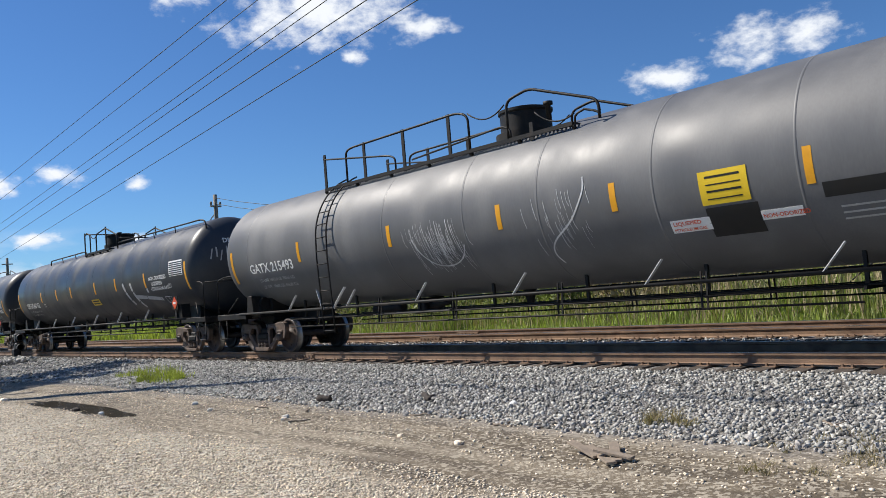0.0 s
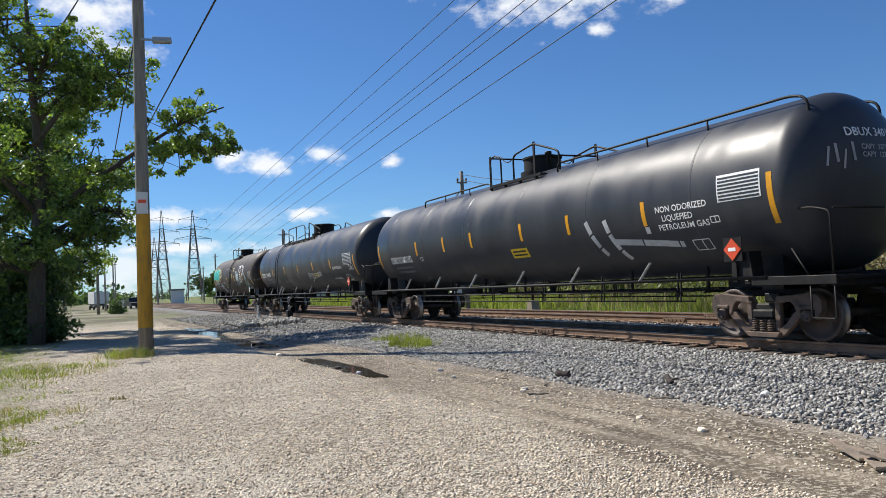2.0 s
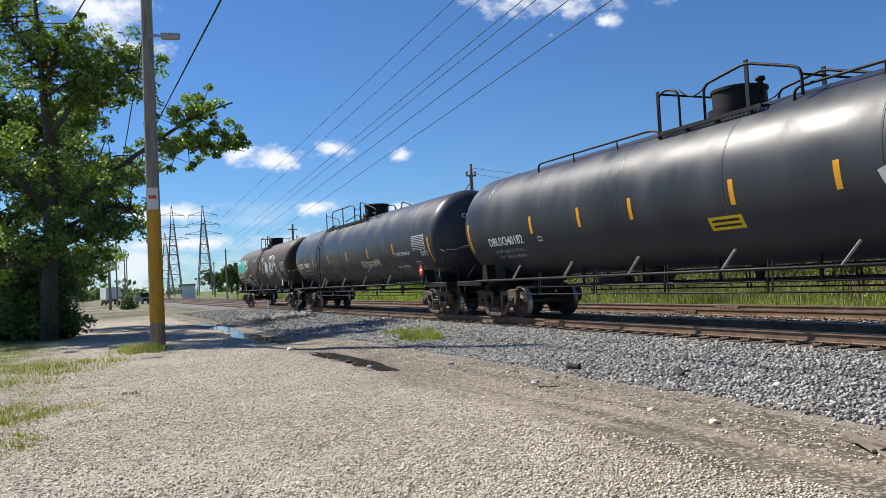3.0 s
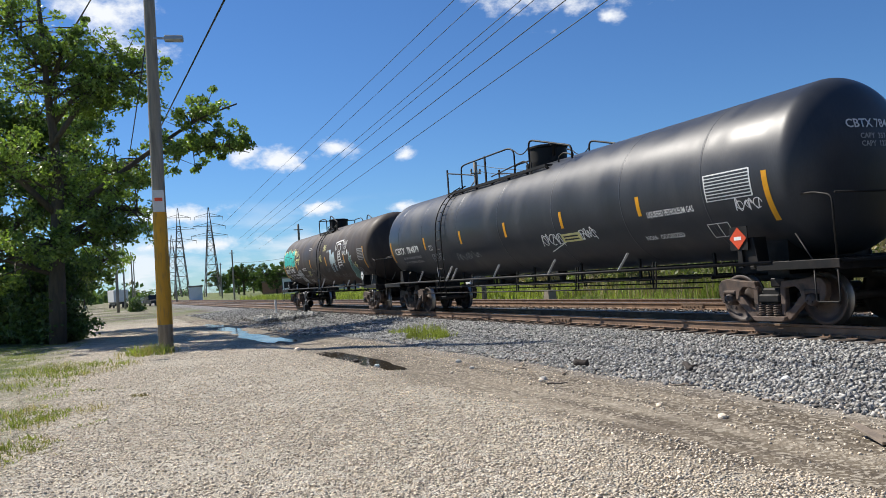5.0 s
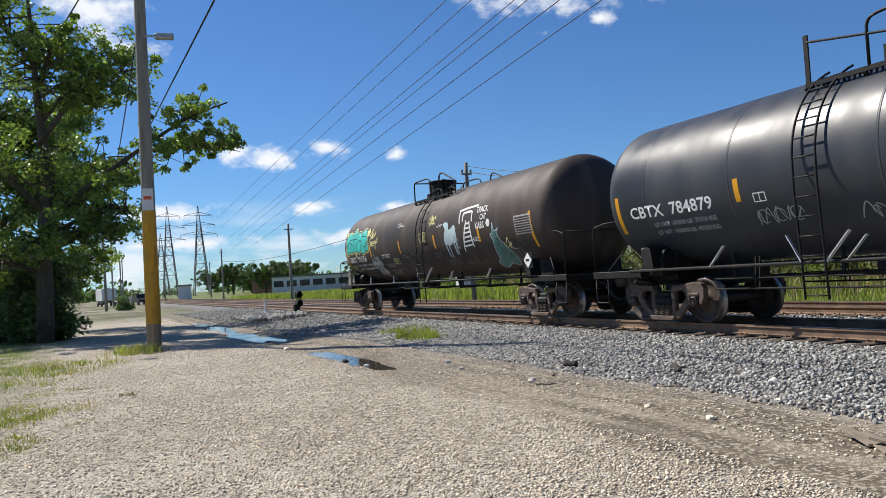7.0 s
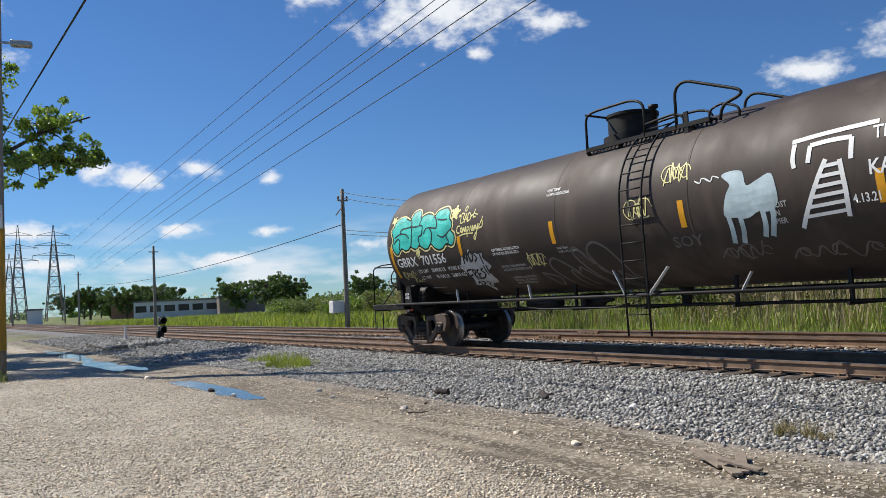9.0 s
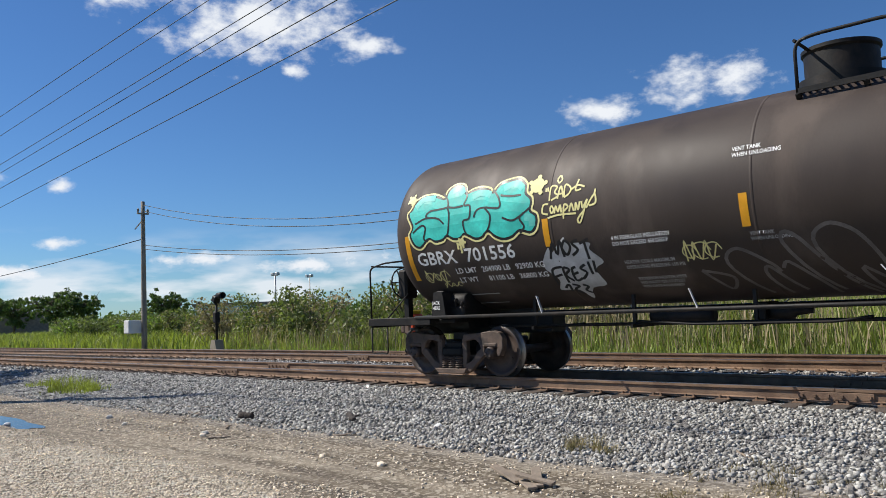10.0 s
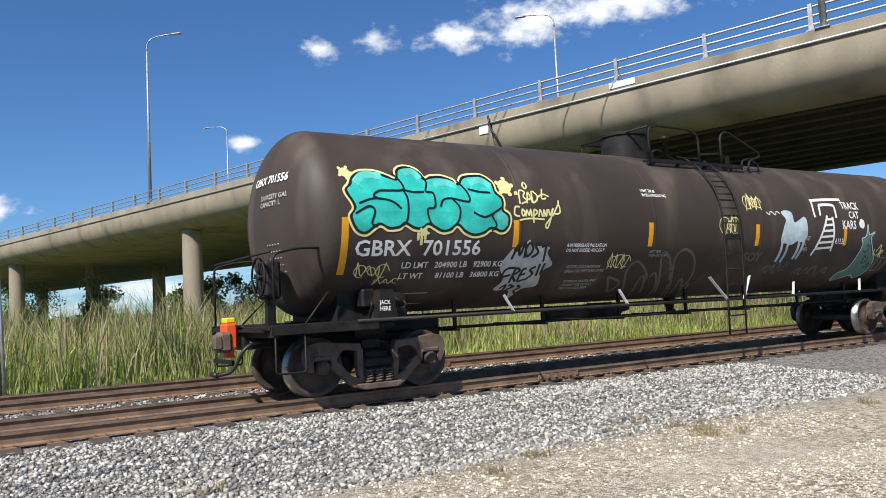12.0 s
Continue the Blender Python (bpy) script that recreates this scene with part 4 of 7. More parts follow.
# car 1: dusty grey-black, long walkway and ladder
R = 1.47
TOP = TANK_Z + R
car, half = tank_car("tank_car", -10.2, 8.2, R, M_GREY, "long dusty dark grey liquefied gas tank car with chalky scuffs", (-8.0, -2.3, 0.1, 1.9, 4.1, 6.2))
for x, u0, u1 in ((-8.84, -.75, .12), (-5.55, -.4, .08), (-2.1, -.38, .06), (1.0, -.38, .06), (3.4, -.38, .06), (6.33, -.42, .06)):
    patch(car, "reflective_strip", M_YELLOW, x - .055, x + .055, u0, u1, R)
side_pipes(car, half - .3, (-6.2, -3.8, -1.45, 1.15, 3.8, 6.35), True, M_SILVER, .28)
letters(car, "reporting_mark", "GATX 215493", M_WHITE, -7.97, -.52, .34, R, 1.03)
letters(car, "weight_mark", "LD LMT 164600 LB  74650 KG", M_PALE, -7.7, -.78, .13, R)
letters(car, "weight_mark", "LT WT   98400 LB  44620 KG", M_PALE, -7.7, -.98, .13, R)
patch(car, "placard", M_SIGNY, 4.83, 5.53, -.50, -.03, R, .008, label="yellow emergency placard")
for k in range(4):
    patch(car, "placard_line", M_INK, 4.93, 5.43, -.13 - k * .1, -.1 - k * .1 - .012 * (k % 2), R, .011, 2)
patch(car, "black_patch", M_INK, 4.85, 5.6, -1.0, -.54, R, .006)
patch(car, "stencil_panel", M_WHITE, 4.25, 4.87, -.86, -.66, R, .006, label="white panel with red lettering")
letters(car, "stencil", "LIQUEFIED", M_RED, 4.29, -.745, .085, R, 1.1, lift=.01)
letters(car, "stencil", "PETROLEUM GAS", M_RED, 4.28, -.84, .07, R, .95, lift=.01)
patch(car, "stencil_panel", M_WHITE, 5.6, 6.15, -.82, -.68, R, .009, label="white panel with red lettering")
letters(car, "stencil", "NON-ODORIZED", M_RED, 5.62, -.79, .085, R, .92, lift=.012)
patch(car, "black_patch", M_INK, 6.45, 8.1, -.62, -.42, R, .006)
for k in range(3):
    patch(car, "stencil_bar", M_PALE, 6.6, 7.9, -.78 - k * .09, -.755 - k * .09, R, .006, 2)
rnd = random.Random(7)
for k in range(95):
    x = rnd.gauss(-.75, .36)
    u = rnd.uniform(-.62, .02)
    stroke(car, "scuff", M_SILVER, [(x, u), (x + .03, u - .2), (x + .1, u - rnd.uniform(.25, .6))], rnd.uniform(.004, .012), R)
for k in range(30):
    x = rnd.gauss(2.35, .3)
    u = rnd.uniform(-.8, .25)
    stroke(car, "scuff", M_SILVER, [(x, u), (x + .02, u - .15), (x + .06, u - rnd.uniform(.2, .4))], rnd.uniform(.004, .01), R)
stroke(car, "scuff", M_SILVER, [(-1.42, -.3), (-1.25, -.62), (-.96, -.88), (-.6, -.95), (-.3, -.88), (-.1, -.74), (0, -.55)], .03, R)
stroke(car, "scuff", M_SILVER, [(2.86, .25), (2.84, .0), (2.55, -.4), (2.1, -.72), (1.98, -.95), (2.05, -1.18)], .03, R)
ladder(car, -4.4, R, 1.75)
platform(car, -4.95, 2.4, R)
BASE = TOP - .2
for q in (-.95, .95):
    guard(car, -4.05, -.05, q, BASE, 4.63, (-4.9, -3.36, -2.0, -.6))
    low_guard(car, -4.9, -2.3, q, BASE, 4.55, 4.2)
    low_guard(car, -1.75, 1.0, q, BASE, 3.98, 4.12)
    chain(car, (-.05, q, 4.55), (.9, q, 4.5), .18)
    chain(car, (1.6, q, 4.2), (2.45, q, 4.0), .15)
dome(car, .58, R, .5)
hatch_guard(car, [(.95, BASE), (.95, 4.55), (1.5, 4.65), (2.95, 4.12), (2.95, BASE - .05)])
for q in (-.95, .95):
    guard(car, 2.45, 2.95, q, BASE - .05, 4.02, (1.5,), .02)
for s in (-1, 1):
    end_gear(car, s, half, 8.2)
valve_cluster(car, -8.3)

placard(car, 7.7, 1.5, M_RED, M_WHITE)

# car 2: clean black, crew railing along the top
car, half = tank_car("tank_car", -30.97, 8.3, R, M_BLACK, "long glossy black liquefied gas tank car with silver tape stripes", (-8.0, -5.0, -2.0, 1.0, 4.0, 7.2))
for x, u0, u1 in ((-9.0, -.75, .1), (-5.52, -.42, .02), (-3.42, -.42, .02), (-1.57, -.42, .02), (1.19, -.42, .02), (3.27, -.42, .02), (5.88, -.46, .02), (8.98, -.7, .15)):
    patch(car, "reflective_strip", M_YELLOW, x - .055, x + .055, u0, u1, R)
side_pipes(car, half - .3, (-6.6, -4.2, -1.8, .8, 3.2, 5.6), True, M_FRAME, .3)
letters(car, "reporting_mark", "DBUX340182", M_WHITE, -7.91, -.62, .33, R, .98)
letters(car, "weight_mark", "LD LMT 164800 LB  74750 KG", M_PALE, -7.75, -.84, .12, R)
letters(car, "weight_mark", "LT WT   98200 LB  44540 KG", M_PALE, -7.75, -1.02, .12, R)
letters(car, "stencil", "NON ODORIZED\n   LIQUEFIED\nPETROLEUM GAS", M_WHITE, 6.23, -.24, .165, R, 1.05)
patch(car, "data_table", M_WHITE, 7.85, 8.8, -.22, .24, R, .005, label="white stencilled data table")
for k in range(7):
    patch(car, "table_line", M_BLACK, 7.88, 8.77, -.20 + k * .06, -.165 + k * .06, R, .008, 2)
patch(car, "placard", M_SIGNY, .48, 1.28, -.86, -.6, R, .007, label="yellow emergency placard")
for k in range(2):
    patch(car, "placard_line", M_INK, .56, 1.2, -.8 + k * .1, -.755 + k * .1, R, .01, 2)
for (xa, ua), (xb, ub) in (((3.62, -.2), (3.72, -.48)), ((3.735, -.52), (3.86, -.80)), ((3.88, -.84), (3.97, -1.02)), ((4.27, -.22), (4.34, -.5)), ((4.35, -.54), (4.47, -.9)), ((4.49, -.94), (4.62, -1.18)),
                             ((4.45, -.72), (5.26, -.79)), ((5.3, -.795), (6.22, -.90)), ((6.26, -.90), (6.36, -.92))):
    stroke(car, "silver_tape", M_SILVER, [(xa + .35, ua), ((xa + xb) / 2 + .35, (ua + ub) / 2), (xb + .35, ub)], .14, R, .006)
patch(car, "silver_tape", M_SILVER, 5.85, 5.97, -.62, -.48, R, .006)
for x0, u0, s in ((6.95, -1.08, .42), (7.6, -.55, .2), (-5.35, -.62, .2)):
    for a in ((x0, u0, x0 + s, u0), (x0 + s, u0, x0 + s, u0 + s * .55), (x0 + s, u0 + s * .55, x0, u0 + s * .55), (x0, u0 + s * .55, x0, u0), (x0 + s * .55, u0, x0 + s * .55, u0 + s * .5)):
        stroke(car, "stencil_frame", M_WHITE, [a[:2], a[2:]], .018, R)
patch(car, "rust_spot", M_TRUCK, 7.05, 7.1, -.5, -.45, R, .005, 2)
for q in (-1, 1):
    for x0, x1 in ((-5.95, -1.2), (2.1, 9.3)):
        bm = bmesh.new()
        far_end = bent([(x0, q * .85, TOP - .3), (x0, q * .85, TOP - .07), (x1 - .3, q * .85, TOP - .07), (x1, q * .85, TOP - .16), (x1, q * .85, TOP - .6)], .2, 5)
        tube(bm, far_end, .024, 8)
        x = x0 + 1.6
        while x < x1 - .5:
            tube(bm, [(x, q * .82, TOP - .4), (x, q * .85, TOP - .07)], .018, 6)
            x += 1.7
        part("top_handrail", bm, M_FRAME, car)
dome(car, .1, R, .5, .38)
BASE = TOP - .2
hatch_guard(car, [(.17, BASE), (.17, 4.5), (1.2, 4.64), (2.25, 4.3), (2.35, 4.2), (2.35, BASE - .05)])
for q in (-.95, .95):
    guard(car, -1.1, -.5, q, BASE, 4.66, (-1.1, 1.22))
    chain(car, (-.5, q, 4.6), (.17, q, 4.45), .14)
bm = bmesh.new()
tube(bm, [(-1.1, -.95, 4.64), (-1.1, .95, 4.64)], .022, 8), tube(bm, [(2.35, -.95, 4.15), (2.35, .95, 4.15)], .022, 8)
part("guard_rail", bm, M_FRAME, car)
platform(car, -1.15, 1.5, R)
for s in (-1, 1):
    end_gear(car, s, half, 8.3)
letters(car, "reporting_mark", "DBUX 340182", M_WHITE, -.55, 3.22, .2, R, 1.0, where=lambda a, b: Vector((half + head_depth(math.hypot(a, b - TANK_Z) / R) + .014, a, b)))
letters(car, "capacity_mark", "CAPY  33719 GAL\nCAPY  127731 L", M_PALE, -.3, 3.0, .12, R, 1.0, where=lambda a, b: Vector((half + head_depth(math.hypot(a, b - TANK_Z) / R) + .014, a, b)))

for k, (a, b) in enumerate(((-.95, 3.05), (-.8, 3.1), (-.68, 3.0), (-.5, 3.12))):
    letters(car, "chalk_mark", "/I"[k % 2], M_PALE, a, b - .3, .42, R, .8, where=lambda u, v: Vector((half + head_depth(math.hypot(u, v - TANK_Z) / R) + .014, u, v)))
placard(car, 8.1, 1.55, M_RED, M_WHITE)

# car 3: black, walkway and ladder, chalk tags
car, half = tank_car("tank_car", -51.9, 8.35, R, M_BLACK, "long black liquefied gas tank car with white graffiti tags", (-8.2, -6.0, -3.2, -.5, 2.3, 5.0, 7.4))
for x, u0, u1 in ((-9.05, -.8, -.02), (-5.83, -.46, -.06), (-2.98, -.46, -.06), (-.14, -.46, -.06), (2.66, -.46, -.06), (5.55, -.46, -.06), (8.85, -.9, -.02)):
    patch(car, "reflective_strip", M_YELLOW, x - .055, x + .055, u0, u1, R)
side_pipes(car, half - .3, (-6.6, -3.85, -1.04, 1.86, 4.7), True, M_SILVER, .3)
letters(car, "reporting_mark", "CBTX  784879", M_WHITE, -8.7, -.5, .33, R, 1.12)
letters(car, "weight_mark", "LD LMT 163000 LB  73950 KG", M_PALE, -8.1, -.72, .13, R)
letters(car, "weight_mark", "LT WT  100000 LB  45350 KG", M_PALE, -8.1, -.9, .13, R)
letters(car, "stencil", "LIQUEFIED PETROLEUM GAS", M_WHITE, 5.75, -.52, .17, R, .62)
letters(car, "stencil", "NON-  ODORIZED", M_WHITE, 5.4, -1.02, .15, R, .9)
patch(car, "data_table", M_WHITE, 7.46, 8.55, -.4, .08, R, .005, label="white stencilled data table")
for k in range(8):
    patch(car, "table_line", M_BLACK, 7.49, 8.52, -.38 + k * .057, -.343 + k * .057, R, .008, 2)
patch(car, "placard", M_CREAM, 2.45, 3.25, -.82, -.6, R, .007, label="faded yellow emergency placard")
for k in range(2):
    patch(car, "placard_line", M_INK, 2.55, 3.15, -.77 + k * .08, -.735 + k * .08, R, .01, 2)
for x0, u0, s in ((-5.5, -.5, .24), (7.25, -1.12, .5)):
    for a in ((x0, u0, x0 + s, u0), (x0 + s, u0, x0 + s, u0 + s * .6), (x0 + s, u0 + s * .6, x0, u0 + s * .6), (x0, u0 + s * .6, x0, u0), (x0 + s * .5, u0, x0 + s * .5, u0 + s * .6)):
        stroke(car, "stencil_frame", M_WHITE, [a[:2], a[2:]], .018, R)


def tag(car, x, u, w, h, seed, material, width=.03, n=9):
    """A sprayed scrawl of loops that cannot be read."""
    rd = random.Random(seed)
    pts = []
    for i in range(n):
        pts.append((x + w * (i + rd.uniform(-.6, .6)) / n, u + h * (.5 + (.5 if i % 2 else -.5) * rd.uniform(.4, 1))))
    stroke(car, "graffiti_tag", material, pts, width, R, .0065)
    for k in range(3):
        cx, cu, rr = x + w * (k + .5) / 3, u + h * .5, h * rd.uniform(.2, .4)
        stroke(car, "graffiti_tag", material, [(cx + rr * math.cos(a), cu + rr * math.sin(a)) for a in (0, 1.1, 2.2, 3.3, 4.4, 5.2)], width * .8, R, .0068)


tag(car, 1.55, -.92, 1.0, .42, 3, M_WHITE, .03)
tag(car, 3.2, -.85, .7, .34, 4, M_WHITE, .028)
stroke(car, "graffiti_tag", M_WHITE, [(1.7, -1.05), (2.6, -.8), (3.3, -.66), (3.5, -.7)], .025, R)
tag(car, -3.75, -1.02, 1.75, .3, 5, M_PALE, .022, 13)
tag(car, -5.6, -.95, 1.0, .35, 6, M_PALE, .022, 10)
tag(car, 8.1, -.68, .6, .3, 9, M_WHITE, .022, 8)
ladder(car, -4.35, R, 1.75)
BASE = TOP - .2
platform(car, -4.7, 1.4, R)
for q in (-.95, .95):
    guard(car, -3.6, -.2, q, BASE, 4.6, (-4.65, -1.95))
    low_guard(car, -4.65, -2.6, q, BASE, 4.52, 4.2)
    low_guard(car, -1.6, .5, q, BASE, 3.98, 4.12)
    chain(car, (-.2, q, 4.5), (.6, q, 4.45), .16)
dome(car, 0.0, R)
hatch_guard(car, [(.6, BASE), (.6, 4.52), (.72, 4.6), (2.6, 4.12), (2.6, BASE - .05)])
for q in (-.95, .95):
    guard(car, 2.0, 2.6, q, BASE - .05, 4.0, (.64,), .02)
for s in (-1, 1):
    end_gear(car, s, half, 8.35)
valve_cluster(car, -8.4)
placard(car, 8.16, 1.5, M_RED, M_WHITE)
letters(car, "reporting_mark", "CBTX 784879", M_WHITE, -.6, 3.1, .2, R, 1.0, where=lambda a, b: Vector((half + head_depth(math.hypot(a, b - TANK_Z) / R) + .014, a, b)))
letters(car, "capacity_mark", "CAPY  33740 GAL\nCAPY  127718 L", M_PALE, -.38, 2.92, .12, R, 1.0, where=lambda a, b: Vector((half + head_depth(math.hypot(a, b - TANK_Z) / R) + .014, a, b)))

# car 4, the last: brown-black, covered in graffiti
R = 1.445
TOP = TANK_Z + R
LX, LTX = -71.9, 7.1
car, half = tank_car("tank_car", LX, LTX, R, M_BROWN, "brown-black tank car with teal bubble graffiti at its tail", (-4.6, -1.5, 1.6, 4.7), .7)
DX = 0.5
for x, u0, u1 in ((-8.22, -.92, -.06), (-5.2, -.5, -.06), (-2.12, -.5, -.06), (.95, -.5, -.06), (4.05, -.5, -.06), (6.9, -.85, .1)):
    patch(car, "reflective_strip", M_YELLOW, x + DX - .055, x + DX + .055, u0, u1, R)
side_pipes(car, half - .2, (-4.84, -2.32, 2.45, 4.9), False, M_FRAME, -.14)
letters(car, "reporting_mark", "GBRX  701556", M_WHITE, -8.06 + DX, -.62, .335, R, 1.06)
letters(car, "weight_mark", "LD LMT   204900 LB   92900 KG", M_WHITE, -7.25 + DX, -.83, .145, R, .95)
letters(car, "weight_mark", "LT WT      81100 LB   36800 KG", M_WHITE, -7.25 + DX, -1.02, .145, R, .95)
letters(car, "stencil", "4 IN FIBERGLASS INSULATION\nDO NOT EXCEED 450 DEG F", M_WHITE, -4.1 + DX, -.5, .085, R, .8)
letters(car, "stencil", "HEATER COILS MAXIMUM\nOPERATING PRESSURE 150 PSI", M_PALE, -4.0 + DX, -.9, .085, R, .8)
letters(car, "stencil", "EXTERIOR HEATER PIPES\nNO INLET OR OUTLET\nPIPE CAPS REQUIRED", M_PALE, -3.9 + DX, -1.22, .085, R, .8)
letters(car, "stencil", "VENT TANK\nWHEN UNLOADING", M_WHITE, -2.25 + DX, .52, .085, R, .8)
letters(car, "stencil", "VENT TANK\nWHEN UNLOADING", M_PALE, -2.1 + DX, -.62, .07, R, .8)
for k in range(2):
    patch(car, "stencil_bar", M_PALE, -7.4 + DX, -6.6 + DX, -1.35 - k * .3, -1.33 - k * .3, R, .005, 2)


def bubble(cx, cu, rx, ru, seed, lobes=10):
    rd = random.Random(seed)
    return [(cx + rx * math.cos(2 * math.pi * i / lobes) * rd.uniform(.9, 1.08), cu + ru * math.sin(2 * math.pi * i / lobes) * rd.uniform(.9, 1.08)) for i in range(lobes)]


def shrunk(outline, d):
    """An outline drawn in by d."""
    n, out = len(outline), []
    turn = sum(a[0] * b[1] - b[0] * a[1] for a, b in zip(outline, outline[1:] + outline[:1]))
    for k in range(n):
        a, b = outline[k - 1], outline[(k + 1) % n]
        dx, du = b[0] - a[0], b[1] - a[1]
        q = math.copysign(d, turn) / (math.hypot(dx, du) or 1)
        out.append((outline[k][0] - du * q, outline[k][1] + dx * q))
    return out


# bubble lettering: a pale halo, black outline and teal fill that pales upward, with black inner lines
bx, bu = -7.55, .13
HALO = [(-7.72, 0.32), (-7.64, 0.44), (-7.57, 0.57), (-7.41, 0.67), (-7.16, 0.68), (-6.95, 0.61), (-6.85, 0.57), (-6.82, 0.70), (-6.72, 0.79), (-6.56, 0.81), (-6.41, 0.74), (-6.33, 0.60), (-6.23, 0.64), (-6.03, 0.66), (-5.83, 0.60), (-5.75, 0.54), (-5.65, 0.66), (-5.46, 0.71), (-5.23, 0.71), (-5.06, 0.57), (-5.03, 0.41), (-4.93, 0.32), (-4.91, 0.21), (-4.93, 0.11), (-4.83, 0.04), (-4.81, -0.09), (-4.88, -0.23), (-5.01, -0.28), (-5.19, -0.23), (-5.34, -0.31), (-5.53, -0.34), (-5.71, -0.28), (-5.84, -0.18), (-5.95, -0.26), (-6.13, -0.28), (-6.35, -0.18), (-6.45, -0.24), (-6.61, -0.24), (-6.76, -0.17), (-6.84, -0.23), (-7.03, -0.25), (-7.18, -0.19), (-7.39, -0.32), (-7.57, -0.26), (-7.67, -0.05), (-7.60, 0.09)]
INKS = [[(-6.89, 0.65), (-6.76, 0.49), (-6.75, 0.37), (-6.97, 0.35), (-7.15, 0.34), (-7.25, 0.26), (-7.13, 0.21)],
        [(-7.50, 0.14), (-7.25, 0.22), (-6.97, 0.19), (-6.81, 0.08)],
        [(-7.56, -0.01), (-7.35, 0.10), (-7.25, 0.04), (-7.30, -0.14), (-7.21, -0.19)],
        [(-6.74, 0.35), (-6.69, 0.21), (-6.72, -0.08), (-6.82, -0.18)],
        [(-6.41, 0.70), (-6.32, 0.52), (-6.36, 0.36), (-6.23, 0.33), (-6.23, 0.12), (-6.36, 0.08), (-6.34, -0.08), (-6.26, -0.19)],
        [(-6.75, 0.37), (-6.57, 0.34), (-6.39, 0.35)],
        [(-5.76, 0.56), (-5.61, 0.38), (-5.60, 0.22), (-5.91, 0.26), (-6.07, 0.23), (-6.13, 0.12)],
        [(-5.90, 0.25), (-5.78, 0.11), (-5.82, -0.09), (-5.95, -0.20)],
        [(-5.58, 0.43), (-5.38, 0.39), (-5.16, 0.38)],
        [(-5.53, 0.05), (-5.32, -0.02), (-5.10, 0.07), (-4.95, 0.16)],
        [(-5.10, 0.07), (-5.18, 0.00), (-5.10, -0.14), (-5.19, -0.24)]]
PALES = [[(-7.52, 0.45), (-7.36, 0.59), (-7.07, 0.58)],
         [(-6.68, 0.66), (-6.52, 0.70), (-6.42, 0.57)],
         [(-6.19, 0.48), (-5.99, 0.53), (-5.79, 0.47)],
         [(-5.53, 0.54), (-5.30, 0.60), (-5.13, 0.49)],
         [(-5.08, 0.01), (-4.95, -0.03), (-4.94, -0.15)]]
BAD = [[(-4.60, 0.21), (-4.58, 0.43), (-4.47, 0.42), (-4.51, 0.33), (-4.44, 0.27), (-4.57, 0.21)],
       [(-4.45, 0.22), (-4.40, 0.42), (-4.34, 0.23)],
       [(-4.45, 0.29), (-4.34, 0.30)],
       [(-4.33, 0.23), (-4.32, 0.43), (-4.22, 0.37), (-4.24, 0.28), (-4.33, 0.23)],
       [(-4.08, 0.49), (-4.13, 0.32), (-4.03, 0.32)],
       [(-4.22, 0.33), (-4.09, 0.39), (-3.97, 0.35)],
       [(-4.62, 0.16), (-4.71, 0.15), (-4.73, 0.03), (-4.63, -0.00)],
       [(-4.59, 0.07), (-4.56, 0.12), (-4.52, 0.06), (-4.56, 0.01), (-4.59, 0.07)],
       [(-4.51, 0.00), (-4.48, 0.11), (-4.44, 0.02), (-4.40, 0.12), (-4.38, -0.00)],
       [(-4.35, -0.10), (-4.33, 0.11), (-4.26, 0.08), (-4.33, 0.02)],
       [(-4.24, -0.00), (-4.20, 0.12), (-4.16, -0.00)],
       [(-4.13, -0.00), (-4.12, 0.12), (-4.08, 0.01), (-4.05, 0.13)],
       [(-4.02, 0.13), (-4.00, 0.03), (-3.92, 0.15), (-4.05, -0.17), (-4.10, -0.13), (-3.97, -0.00)],
       [(-4.64, -0.06), (-4.43, -0.03), (-4.12, -0.04)],
       [(-3.94, 0.02), (-3.80, 0.21), (-3.78, 0.08), (-3.89, 0.05)],
       [(-3.80, 0.21), (-3.78, 0.29)],
       [(-4.67, 0.42), (-4.67, 0.36)],
       [(-4.64, 0.43), (-4.63, 0.36)],
       [(-4.48, 0.54), (-4.43, 0.60), (-4.39, 0.53), (-4.44, 0.48), (-4.48, 0.54)]]
CLOUD = [(-4.92, -0.82), (-4.73, -0.52), (-4.68, -0.61), (-4.42, -0.38), (-4.35, -0.47), (-3.98, -0.50), (-4.00, -0.61), (-3.83, -0.82), (-4.01, -0.95), (-3.97, -1.27), (-4.25, -1.34), (-4.39, -1.64), (-4.51, -1.37), (-4.84, -1.34), (-4.75, -1.10)]
